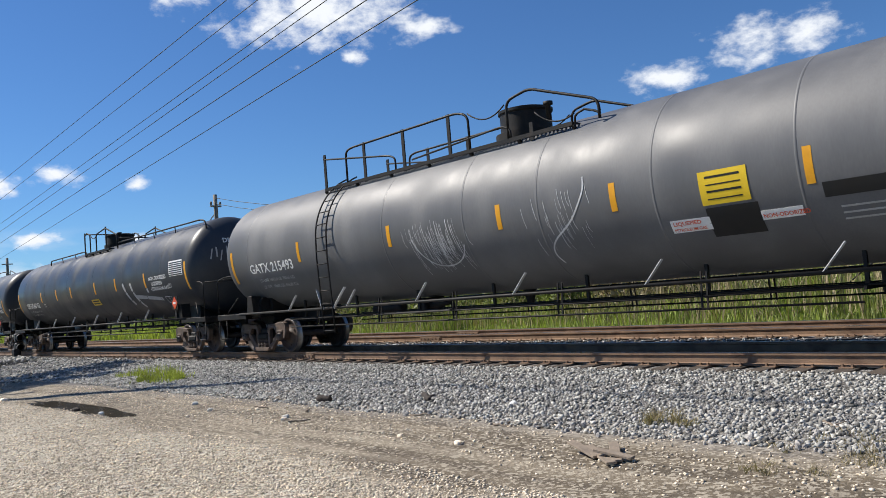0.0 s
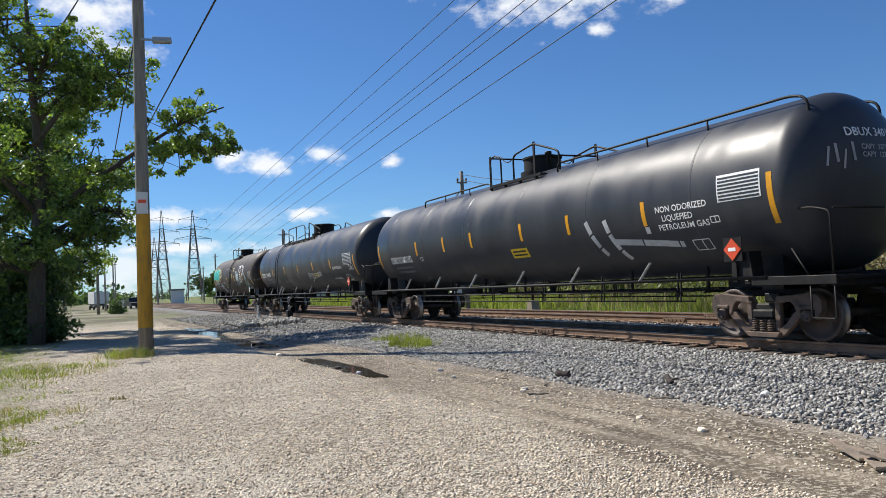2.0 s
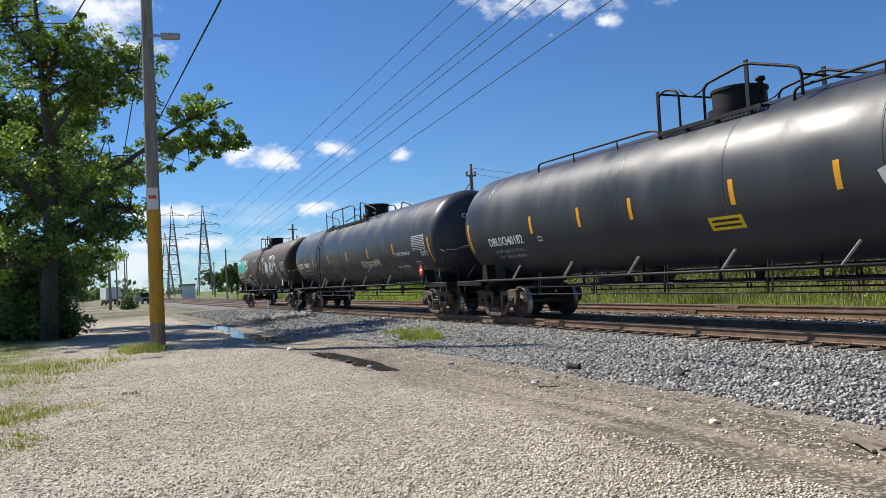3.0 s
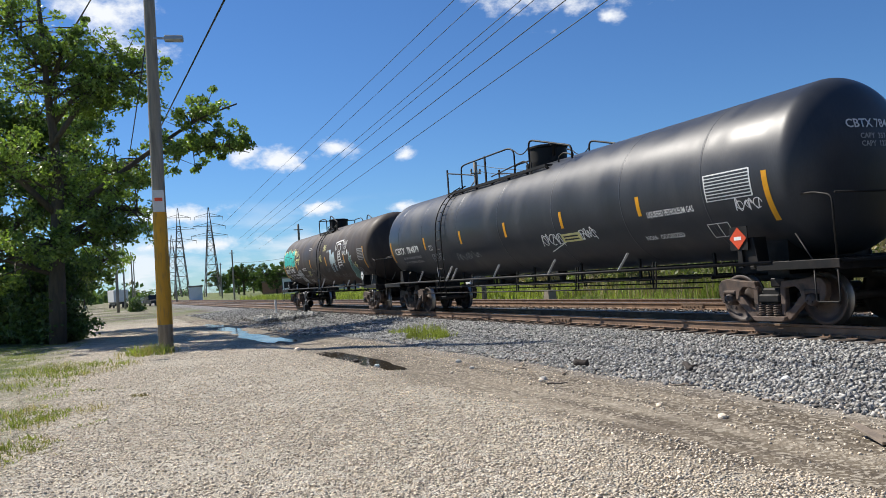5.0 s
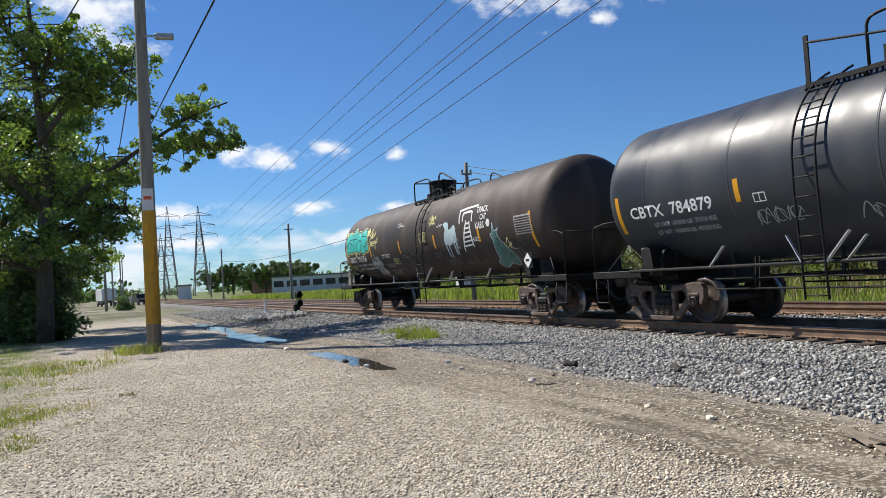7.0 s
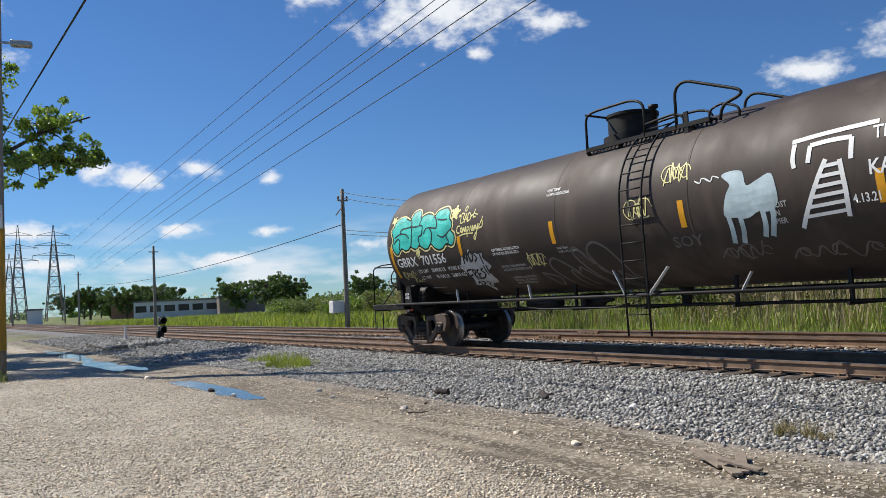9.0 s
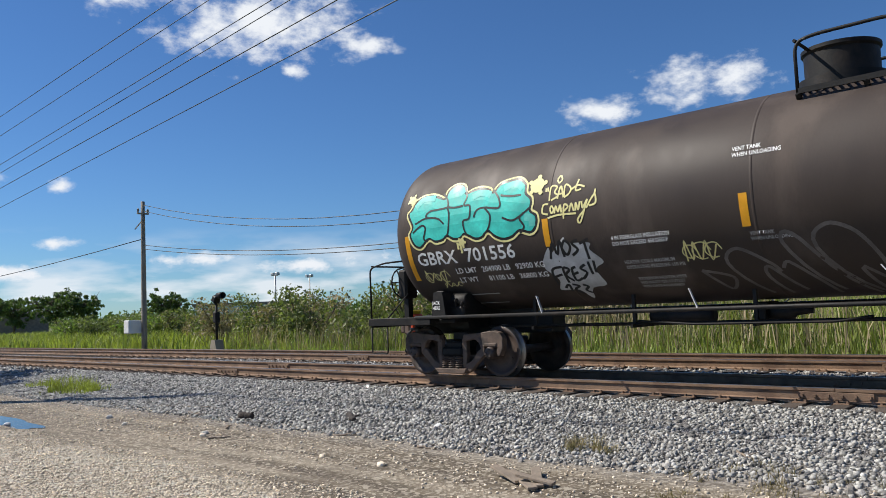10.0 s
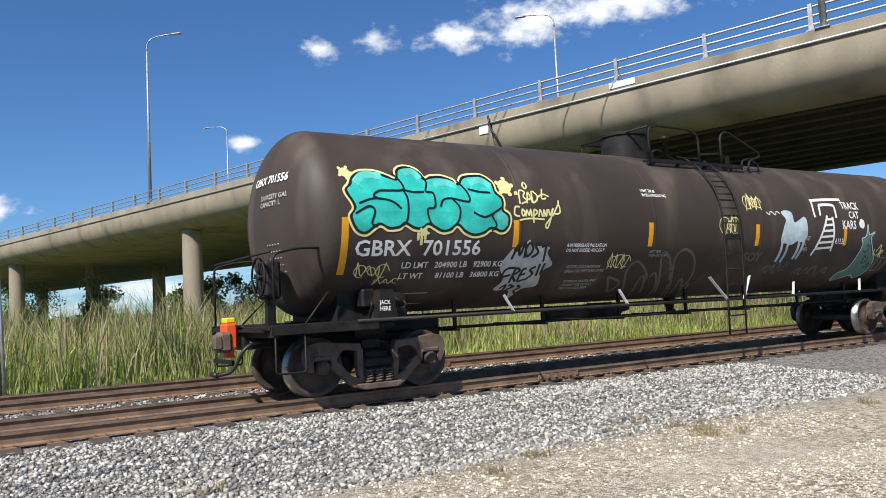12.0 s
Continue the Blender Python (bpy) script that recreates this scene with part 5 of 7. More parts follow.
MOST = [[(-4.73, -0.71), (-4.63, -0.45), (-4.58, -0.64), (-4.49, -0.42), (-4.47, -0.69)],
        [(-4.48, -0.54), (-4.40, -0.43), (-4.32, -0.53), (-4.41, -0.66), (-4.48, -0.54)],
        [(-4.17, -0.44), (-4.28, -0.48), (-4.20, -0.59), (-4.32, -0.68)],
        [(-4.15, -0.50), (-3.98, -0.44)],
        [(-4.06, -0.48), (-4.05, -0.76)],
        [(-4.81, -1.22), (-4.79, -0.91), (-4.59, -0.86)],
        [(-4.79, -1.04), (-4.64, -1.00)],
        [(-4.60, -1.18), (-4.58, -0.89), (-4.48, -0.92), (-4.58, -1.02), (-4.48, -1.15)],
        [(-4.35, -0.88), (-4.43, -0.92), (-4.44, -1.14), (-4.31, -1.10)],
        [(-4.43, -1.01), (-4.34, -0.98)],
        [(-4.17, -0.85), (-4.27, -0.91), (-4.19, -1.00), (-4.31, -1.12)],
        [(-4.10, -0.80), (-4.10, -1.04)],
        [(-4.00, -0.79), (-4.03, -1.01)],
        [(-4.73, -1.30), (-4.63, -1.22), (-4.65, -1.40)],
        [(-4.57, -1.22), (-4.46, -1.27), (-4.56, -1.34), (-4.48, -1.47)],
        [(-4.39, -1.24), (-4.31, -1.29), (-4.39, -1.38), (-4.31, -1.46)]]
GHOSTS = [[(-1.61, -1.74), (-2.00, -1.02), (-1.82, -0.79), (-1.46, -1.05), (-1.36, -1.22)],
          [(-1.37, -1.77), (-1.55, -1.27), (-1.47, -1.13), (-1.16, -1.68)],
          [(-1.32, -1.16), (-1.22, -1.06), (-0.94, -1.44), (-0.79, -1.84)],
          [(-0.71, -1.73), (-1.23, -0.76), (-1.01, -0.73), (-0.34, -1.91)],
          [(-0.23, -1.92), (-0.84, -0.87), (-0.68, -0.56), (-0.36, -0.70), (-0.15, -1.11), (-0.12, -1.50)],
          [(-0.23, -1.78), (-0.39, -1.21), (0.24, -2.01), (-0.06, -1.36)],
          [(-2.40, -1.11), (-2.01, -1.27), (-2.10, -1.55), (-2.24, -1.36), (-2.40, -1.11)]]
GREEN = [(5.44, -0.02), (5.50, -0.24), (5.73, -0.19), (5.60, -0.31), (5.72, -0.56), (5.96, -0.84), (5.98, -1.24), (5.72, -1.43), (5.46, -1.32), (4.92, -1.50), (4.83, -1.25), (5.08, -1.10), (5.22, -0.71), (5.29, -0.48), (5.22, -0.34), (5.37, -0.28)]
GREENINK = [[(5.43, -0.54), (5.51, -0.48), (5.57, -0.54), (5.49, -0.66), (5.38, -0.63)], [(5.60, -0.80), (5.55, -0.75), (5.51, -0.90), (5.57, -0.96), (5.69, -0.86), (5.65, -0.79)], [(5.53, -0.33), (5.73, -0.62), (5.85, -0.78)], [(5.72, -1.09), (5.84, -0.93), (5.84, -1.04)], [(5.83, -1.12), (5.94, -0.98), (5.99, -1.02)]]
LR = [[(5.84, -0.59), (5.82, -0.73), (5.92, -0.71)], [(5.93, -0.65), (6.08, -0.49), (6.08, -0.67), (5.98, -0.75)], [(6.06, -0.79), (6.14, -0.63), (6.20, -0.65), (6.12, -0.72), (6.18, -0.80)]]

blob(car, "graffiti_letter", M_INK, HALO, R, .0045, "black outline of the bubble lettering")
stroke(car, "graffiti_letter", M_CREAM, HALO, .034, R, .0062, "pale yellow halo", True)
blob(car, "graffiti_letter", M_TEAL, shrunk(HALO, .062), R, .0068, "teal bubble lettering")
for pts in PALES:
    stroke(car, "graffiti_shine", M_TEALPALE, pts, .12, R, .0082)
for pts in INKS:
    stroke(car, "graffiti_line", M_INK, pts, .034, R, .0096)
for cx, cu, s in ((-.1, .49, .08), (2.7, .37, .12), (1.12, -.40, .06)):
    blob(car, "graffiti_splash", M_CREAM, bubble(bx + cx, bu + cu, s * 1.1, s, int(cx * 9) + 40, 8), R, .008)
    for k in range(5):
        a = k * 1.256 + cx
        blob(car, "graffiti_splash", M_CREAM, bubble(bx + cx + s * 1.25 * math.cos(a), bu + cu + s * 1.25 * math.sin(a), s * .34, s * .34, k, 7), R, .0083)
for dx, L in ((1.02, .2), (1.08, .32), (1.14, .18)):
    stroke(car, "graffiti_drip", M_CREAM, [(bx + dx, bu - .4), (bx + dx, bu - .4 - L * .6)], .045, R, .0085)
for pts in BAD:
    stroke(car, "graffiti_tag", M_CREAM, pts, .03, R)
blob(car, "graffiti_cloud", M_SILVER, CLOUD, R, .0045, "silver graffiti cloud")
for pts in MOST:
    stroke(car, "graffiti_tag", M_INK, pts, .045, R, .0075)
tag(car, -8.0 + DX, -1.02, .55, .3, 22, M_CREAM, .02, 8)
tag(car, -7.7 + DX, -1.12, .5, .14, 23, M_CREAM, .018, 6)
tag(car, -3.05 + DX, -.95, .5, .34, 24, M_CREAM, .022, 8)
tag(car, 1.15, .2, .5, .4, 25, M_CREAM, .022, 9)
tag(car, -.15 + DX, -.3, .45, .42, 26, M_CREAM, .022, 8)
for pts in GHOSTS:
    stroke(car, "graffiti_loop", M_GHOST, pts, .05, R)
letters(car, "graffiti_tag", "SOY", M_GHOST, 1.13, -.83, .28, R, 1.1)
tag(car, 1.95, -1.2, .9, .35, 28, M_GHOST, .03, 8)
tag(car, 3.0, -1.3, 1.5, .35, 38, M_GHOST, .03, 9)
for x_ in (1.75, 1.95):
    stroke(car, "painted_bird", M_WHITE, [(x_, .2), (x_ + .1, .15), (x_ + .14, .22), (x_ + .25, .18)], .02, R)
# the painted animal, ladder and words near the middle
blob(car, "painted_animal", M_PALEBLUE, [(2.24, .2), (2.4, .25), (2.6, .21), (2.66, .0), (2.85, .06), (3.05, .12), (3.12, -.06), (3.12, -.3), (2.98, -.42), (2.8, -.4), (2.6, -.48), (2.4, -.45), (2.22, -.4), (2.3, -.1), (2.38, .05)], R, .006, "pale painted four-legged animal")
for a, b in (((2.28, -.38), (2.24, -.86)), ((2.48, -.44), (2.4, -.87)), ((2.86, -.4), (2.78, -.8)), ((3.03, -.3), (2.9, -.8))):
    stroke(car, "painted_leg", M_PALEBLUE, [a, ((a[0] + b[0]) / 2 + .03, (a[1] + b[1]) / 2), b], .08, R, .0068)
for pts in ([(3.38, .5), (3.9, .54), (4.56, .56)], [(3.42, .46), (3.4, .25), (3.42, .12)], [(3.65, .4), (3.95, .42), (4.22, .41)], [(3.65, .4), (3.62, .16)], [(4.22, .41), (4.21, .12)],
            [(3.87, .17), (3.65, -.25), (3.39, -.73)], [(4.06, .14), (4.1, -.25), (4.07, -.63)]):
    stroke(car, "painted_tower", M_WHITE, pts, .065, R, .007)
for k in range(6):
    stroke(car, "painted_tower", M_WHITE, [(3.84 - k * .075, .08 - k * .13), (4.06 + k * .008, .09 - k * .125)], .05, R, .0078)
letters(car, "graffiti_tag", "TRACK", M_WHITE, 4.49, .33, .25, R, .85)
letters(car, "graffiti_tag", "CAT", M_WHITE, 4.72, .12, .23, R, .85)
letters(car, "graffiti_tag", "KARS", M_WHITE, 4.42, -.12, .27, R, .85)
blob(car, "graffiti_tag", M_WHITE, bubble(5.2, -.0, .11, .11, 3), R, .0065)
letters(car, "graffiti_tag", "4.13.21", M_WHITE, 4.17, -.46, .17, R, .75)
for k, word in enumerate(("LOST", "IN", "PIER")):
    letters(car, "graffiti_tag", word, M_PALE, 3.02, -.38 - k * .12, .12, R, .8)
blob(car, "graffiti_figure", M_SEAGREEN, GREEN, R, .006, "sea-green sprayed figure")
stroke(car, "graffiti_line", M_PALEBLUE, GREEN, .03, R, .0072, "", True)
for pts in GREENINK:
    stroke(car, "graffiti_line", M_INK, pts, .03, R, .0084)
for pts in LR:
    stroke(car, "graffiti_tag", M_CREAM, pts, .035, R, .0078)
for a in ((6.1, -1.18, 6.5, -1.18), (6.5, -1.18, 6.55, -.82), (6.55, -.82, 6.12, -.82), (6.12, -.82, 6.1, -1.18), (6.3, -1.18, 6.32, -.82)):
    stroke(car, "stencil_frame", M_PALE, [a[:2], a[2:]], .018, R)
patch(car, "data_table", M_PALE, 6.62, 7.42, -.45, .04, R, .005, label="white stencilled data table")
for k in range(7):
    patch(car, "table_line", M_BROWN, 6.65, 7.39, -.42 + k * .063, -.38 + k * .063, R, .008, 2)
# ladder, platform and valve housing at the middle
ladder(car, .0 + DX, R, 1.75, .5, .38)
BASE = TOP - .24
platform(car, -1.0, 1.75, R)
for q in (-.95, .95):
    guard(car, -1.0, .42, q, BASE, 4.5, ())
    low_guard(car, .42, 1.25, q, BASE, 4.0, 4.05)
    guard(car, 1.75, 2.3, q, BASE - .05, 4.0, (1.3,), .02)
bm = bmesh.new()
tube(bm, [(-1.0, -.95, 4.48), (-1.0, .95, 4.48)], .022, 8)
part("guard_rail", bm, M_FRAME, car)
dome(car, -.7, R, .47, .42)
hatch_guard(car, [(1.1, BASE), (1.1, 4.45), (1.3, 4.55), (2.35, 4.14), (2.35, 4.05), (2.0, 3.98), (1.95, BASE - .05)])
for s in (-1, 1):
    end_gear(car, s, half, LTX, brake=(s < 0))
valve_cluster(car, -LTX + .15)
letters(car, "stencil", "JACK\nHERE", M_WHITE, -LTX - .11, 1.28, .085, R, .9, where=lambda a, b: Vector((a, -1.387, b)))
ew = lambda a, b: Vector((-half - head_depth(math.hypot(a, b - TANK_Z) / R) - .016, -a, b))
letters(car, "reporting_mark", "GBRX 701556", M_WHITE, -.1, 3.14, .17, R, .95, where=ew)
letters(car, "capacity_mark", "CAPACITY GAL\nCAPACITY L", M_PALE, .2, 2.9, .1, R, 1, where=ew)
for k in range(5):
    letters(car, "stencil_bar", "- - - - -", M_PALE, .35, 2.2 - k * .1, .12, R, 1, where=ew)
# flashing end-of-train unit on the coupler, and chalk strokes on the last wheel
bm = bmesh.new()
ex = -LTX - 1.9
box(bm, ex - .09, ex + .09, -.16, .14, .74, 1.12, .03)
box(bm, ex - .06, ex + .06, -.08, .08, .62, .75, .01)
part("end_of_train_unit", bm, M_RED, car, "bright orange-red end-of-train device")
bm = bmesh.new()
box(bm, ex - .07, ex + .07, -.14, .1, 1.12, 1.2, .015)
part("unit_lamp", bm, M_SIGNY, car, "yellow lamp cap")
bm = bmesh.new()
box(bm, ex + .1, ex + .14, .2, 1.2, .5, .56), box(bm, ex + .1, ex + .14, -1.2, 1.2, .98, 1.02)
part("end_crossbar", bm, M_FRAME, car)
placard(car, 7.2, 1.47, M_WHITE, M_INK)

# ---- the road bridge over the tracks ----
BR = pose(30.2, 0, 0, 0, 0, -74.1)     # x along the deck towards the lot, y across it
bridge = empty("road_bridge", BR, "long weathered concrete road bridge on round columns", "bridge", kind="structure")
JOINT = -30.9


def extrude(bm, prof, x0, x1, n=1):
    rows = []
    for k in range(n + 1):
        x = x0 + (x1 - x0) * k / n
        rows.append([bm.verts.new((x, y, z)) for y, z in prof])
    m = len(prof)
    for a, b in zip(rows, rows[1:]):
        for i in range(m):
            bm.faces.new((a[i], a[(i + 1) % m], b[(i + 1) % m], b[i]))
    bm.faces.new(rows[0]), bm.faces.new(rows[-1][::-1])
    bmesh.ops.recalc_face_normals(bm, faces=bm.faces[:])


nose = [(0.02, 10.2), (0.0, 9.95), (0.02, 9.6), (0.12, 9.2), (0.32, 8.85), (0.62, 8.58), (1.0, 8.38), (1.5, 8.25)]
for a, b, name, wide in ((-170, -66, "girder", 33), (-65.98, JOINT - .04, "girder", 21)):
    bm = bmesh.new()
    extrude(bm, nose + [(3.5, 8.15), (10.5, 8.1), (wide - 3.5, 8.15), (wide - 1.5, 8.25), (wide - .6, 8.58), (wide - .1, 9.2), (wide, 10.2)], a, b, 12)
    o = part(name, bm, M_CONC, bridge, "smooth concrete box girder with a rounded edge")
    for f in o.data.polygons:
        f.use_smooth = abs(f.normal.x) < .5
    o.data.set_sharp_from_angle(angle=radians(40))
bm = bmesh.new()
extrude(bm, nose + [(1.9, 8.22), (1.9, 8.5), (2.0, 9.75), (19.0, 9.75), (19.1, 8.5), (19.1, 8.22), (20.4, 8.58), (20.9, 9.2), (21, 10.2)], JOINT + .04, 60, 8)
o = part("girder", bm, M_CONC, bridge, "concrete span with a rounded edge")
for f in o.data.polygons:
    f.use_smooth = abs(f.normal.x) < .5
o.data.set_sharp_from_angle(angle=radians(40))
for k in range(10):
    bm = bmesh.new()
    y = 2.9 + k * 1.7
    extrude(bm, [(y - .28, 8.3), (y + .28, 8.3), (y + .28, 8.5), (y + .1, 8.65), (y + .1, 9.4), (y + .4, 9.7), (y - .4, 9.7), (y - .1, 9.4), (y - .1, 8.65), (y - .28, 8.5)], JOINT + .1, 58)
    part("beam", bm, M_CONCD, bridge, "underside beam, coloured dark for the shade below the deck")
bm = bmesh.new()
box(bm, -170, 60, .03, .42, 10.2, 10.6, .03), box(bm, -170, 60, 20.58, 20.97, 10.2, 10.6, .03)
part("curb", bm, M_CONC, bridge)
bm = bmesh.new()
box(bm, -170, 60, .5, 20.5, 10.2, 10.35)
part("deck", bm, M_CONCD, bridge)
bm = bmesh.new()
tube(bm, [(-170, -.05, 10.16), (60, -.05, 10.16)], .05, 8)
part("conduit", bm, M_GALV, bridge, "pale conduit along the edge")
for y in (.2, 20.8):
    for z in (10.85, 11.17, 11.5):
        bm = bmesh.new()
        tube(bm, [(-170, y, z), (60, y, z)], .045, 8)
        part("railing_bar", bm, M_GALV, bridge)
bm = bmesh.new()
plate(bm, [(-.09, 10.6), (.09, 10.6), (.07, 11.6), (-.07, 11.6)], -.09, .07)
box(bm, -.16, .16, -.16, .14, 10.6, 10.65)
post_me = bpy.data.meshes.new("railing_post")
bm.to_mesh(post_me), bm.free()
post_me.materials.append(M_GALV)
for y in (.2, 20.8):
    for k in range(58):
        child("railing_post", post_me, bridge, pose(-168.5 + k * 3.9, y, 0))
bm = bmesh.new()
lathe(bm, [(-.3, .8), (.0, .76), (8.05, .74), (8.3, .74)], 28, "Z")
col_me = bpy.data.meshes.new("column")
bm.to_mesh(col_me), bm.free()
col_me.materials.append(M_CONC)
for bx_ in (-61.6 - 35.5 * 2, -61.6 - 35.5, -61.6):
    for y in (1.9, 9.9, 17.9):
        child("column", col_me, bridge, pose(bx_, y, 0), "stained round concrete column")
for y in (3.2, 10.5, 17.8):
    child("column", col_me, bridge, pose(JOINT, y, -.65), "stained round concrete column")
    child("column", col_me, bridge, pose(10, y, -.65), "stained round concrete column")
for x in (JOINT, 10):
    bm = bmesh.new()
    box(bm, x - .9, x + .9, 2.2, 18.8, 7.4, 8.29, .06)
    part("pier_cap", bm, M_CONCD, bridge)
bm = bmesh.new()
tube(bm, bent([(JOINT - .1, -.12, 10.5), (JOINT, -.14, 9.9), (JOINT + .35, -.05, 9.3), (JOINT + .4, .25, 8.7)], .2), .05, 8)
part("drain_pipe", bm, M_WIRE, bridge, "black drain pipe at the joint")
for x0, y0, w in ((JOINT - .75, -.03, .55), (-24.5, .0, 1.2)):
    bm = bmesh.new()
    box(bm, x0, x0 + w, y0 - .006, y0 + .05, 9.7 if x0 < -30 else 10.32, 10.12 if x0 < -30 else 10.58)
    part("paint_patch", bm, M_WHITEWALL, bridge)


def street_lamp(x, y, s):
    lamp = empty("street_lamp", BR @ pose(x, y, 10.6), "tall galvanised street lamp with a curved arm on the bridge", "street lamp", "bridge lamps")
    bm = bmesh.new()
    tube(bm, [(0, 0, 0), (0, 0, 11.9)], .13, 12, .075)
    part("pole", bm, M_GALV, lamp)
    bm = bmesh.new()
    tube(bm, bent([(0, 0, 11.8), (0, 0, 12.6), (s * .5, s * .3, 13.0), (s * 1.9, s * 1.1, 13.05)], .7, 6), .06, 8, .045)
    part("arm", bm, M_GALV, lamp)
    bm = bmesh.new()
    box(bm, -.42, .42, -.13, .13, -.08, .07, .05, pose(s * 2.2, s * 1.28, 13.03, 0, 0, 30))
    part("lamp_head", bm, M_GALV, lamp)
    bm = bmesh.new()
    box(bm, -.25, .25, -.25, .25, 0, .05, .01)
    part("base_plate", bm, M_GALV, lamp)


street_lamp(-64.6, .2, 1)
street_lamp(-16.0, .2, 1)
street_lamp(-40.5, 20.8, -1)
street_lamp(-85.9, 20.8, -1)
street_lamp(-107.0, .2, 1)

# ---- lattice towers ----
def lattice_tower(x, y, h, w0, w1, arms, label, k_bars, m=None, rot=0, bar=.11):
    tower = empty("lattice_tower", pose(x, y, 0, 0, 0, rot), label, "transmission tower", "lattice towers")

    def w(z):
        return (w0 + (w1 - w0) * min(1, z / (h * .8))) / 2
    corners = ((-1, -1), (1, -1), (1, 1), (-1, 1))
    for cx, cy in corners:
        bm = bmesh.new()
        beam(bm, (cx * w(0), cy * w(0), 0), (cx * w(h * .8), cy * w(h * .8), h * .8), bar * 1.7, bar * 1.7)
        beam(bm, (cx * w(h), cy * w(h), h * .8), (cx * .1, cy * .1, h), bar, bar)
        part("leg", bm, M_LATTICE, tower)
    zs = [h * .8 * (1 - (1 - i / k_bars) ** 1.25) for i in range(k_bars + 1)]
    for a, b in zip(zs, zs[1:]):
        for (ax, ay), (bx_, by) in zip(corners, corners[1:] + corners[:1]):
            bm = bmesh.new()
            beam(bm, (ax * w(a), ay * w(a), a), (bx_ * w(b), by * w(b), b), bar, bar * .5)
            beam(bm, (bx_ * w(a), by * w(a), a), (ax * w(b), ay * w(b), b), bar, bar * .5)
            beam(bm, (ax * w(b), ay * w(b), b), (bx_ * w(b), by * w(b), b), bar * 1.2, bar)
            part("bracing", bm, M_LATTICE, tower)
    for z, reach in arms:
        for s in (-1, 1):
            bm = bmesh.new()
            beam(bm, (0, 0, z), (0, s * reach, z), bar * 1.2, bar)
            beam(bm, (0, 0, z + 1.3), (0, s * reach, z), bar, bar)
            beam(bm, (0, s * reach, z), (0, s * reach, z - 1.2), bar * .8, bar * .8)
            part("crossarm", bm, M_LATTICE, tower)
    return tower


lattice_tower(-1.4, 32, 34, 4.75, 1.5, ((27, 5), (30.5, 4), (33, 3)), "weathered brown lattice transmission tower beside the tracks", 6, rot=2, bar=.085)
lattice_tower(-297, 37.5, 33, 5.6, 1.3, ((22.5, 6.5), (26, 5.8), (29.5, 5)), "distant lattice transmission tower", 8, rot=0, bar=.14)
lattice_tower(-345, 31, 38, 6, 1.4, ((24, 7), (29, 7), (34, 5)), "distant lattice transmission tower", 8, rot=0, bar=.15)
lattice_tower(-470, 38, 36, 8, 1.6, ((23, 7), (28, 7), (32, 5)), "far lattice transmission tower", 7, rot=0, bar=.17)

# ---- poles, signals and wires ----
def pole(name, x, y, h, r, label, lean=(0, 0), paint_to=0.0):
    p = empty(name, pose(x, y, ground_z(x, y) - .05), label, "utility pole", "poles")
    bm = bmesh.new()
    n = 8
    tube(bm, [(lean[0] * i / n, lean[1] * i / n, h * i / n) for i in range(n + 1)], r, 18, r * .68)
    part("shaft", bm, M_WOOD, p)
    if paint_to:
        bm = bmesh.new()
        k = paint_to / h
        tube(bm, [(lean[0] * q, lean[1] * q, h * q) for q in (.055, k * .5, k)], (r + .006) * .99, 18, (r + .006) * (1 - .32 * k), cap=False)
        part("yellow_band", bm, M_POLEY, p, "worn ochre-yellow painted band")
    return p


near_pole = pole("utility_pole", -24.7, 1.68, 13.5, .215, "weathered wooden pole with an ochre-yellow painted lower part", (-.15, .1), 4.1)
bm = bmesh.new()
box(bm, .0, .5, -.03, .03, 9.36, 9.42, .01, pose(0, 0, 0, 0, 0, 80))
part("lamp_arm", bm, M_GALV, near_pole)
bm = bmesh.new()
box(bm, .45, 1.0, -.14, .14, 9.3, 9.46, .03, pose(0, 0, 0, 0, 0, 80))
part("lamp_head", bm, M_GALV, near_pole, "grey flat lamp head")
bm = bmesh.new()
box(bm, .2, .22, -.16, .16, 4.1, 4.75, .003, pose(0, 0, 0, 0, 0, 0))
part("notice", bm, M_WHITEWALL, near_pole, "white notice with red marks")
bm = bmesh.new()
box(bm, .221, .226, -.11, .11, 4.42, 4.52)
part("notice_mark", bm, M_RED, near_pole)

fp = pole("utility_pole", -36.8, 18.42, 7.45, .14, "grey wooden pole with a white equipment box behind the tracks", (0, 0))
bm = bmesh.new()
box(bm, -.62, -.08, -.75, .15, .95, 1.6, .03)
part("equipment_box", bm, M_WHITEWALL, fp, "white metal equipment box")
bm = bmesh.new()
beam(bm, (-.45, -.2, 6.1), (.1, 0, 6.6), .04, .04), beam(bm, (0, -.3, 6.85), (0, .3, 6.85), .08, .08)
for y in (-.25, .0, .25):
    lathe(bm, [(6.9, .03), (6.95, .06), (7.05, .06), (7.1, .02)], 8, "Z", (0, y, 0))
part("crossarm", bm, M_WOOD, fp)
for x, y, h, r in ((-69.8, 16.6, 7.1, .14), (-128.5, 19.5, 8.2, .15), (-96, 1.64, 11, .17), (-190, 26, 8.5, .15), (-150, 12.5, 8, .14), (-120, 3.0, 9, .13), (-135, 4.6, 9, .13), (-165, 6, 9, .13)):
    q = pole("utility_pole", x, y, h, r, "grey wooden utility pole along the line")
    bm = bmesh.new()
    beam(bm, (0, -.4, h - .5), (0, .4, h - .5), .08, .08)
    part("crossarm", bm, M_WOOD, q)
tp = pole("utility_pole", .63, 18.5, 6.6, .17, "pale wooden pole with a conduit beside the lattice tower", (-.25, .1))
bm = bmesh.new()
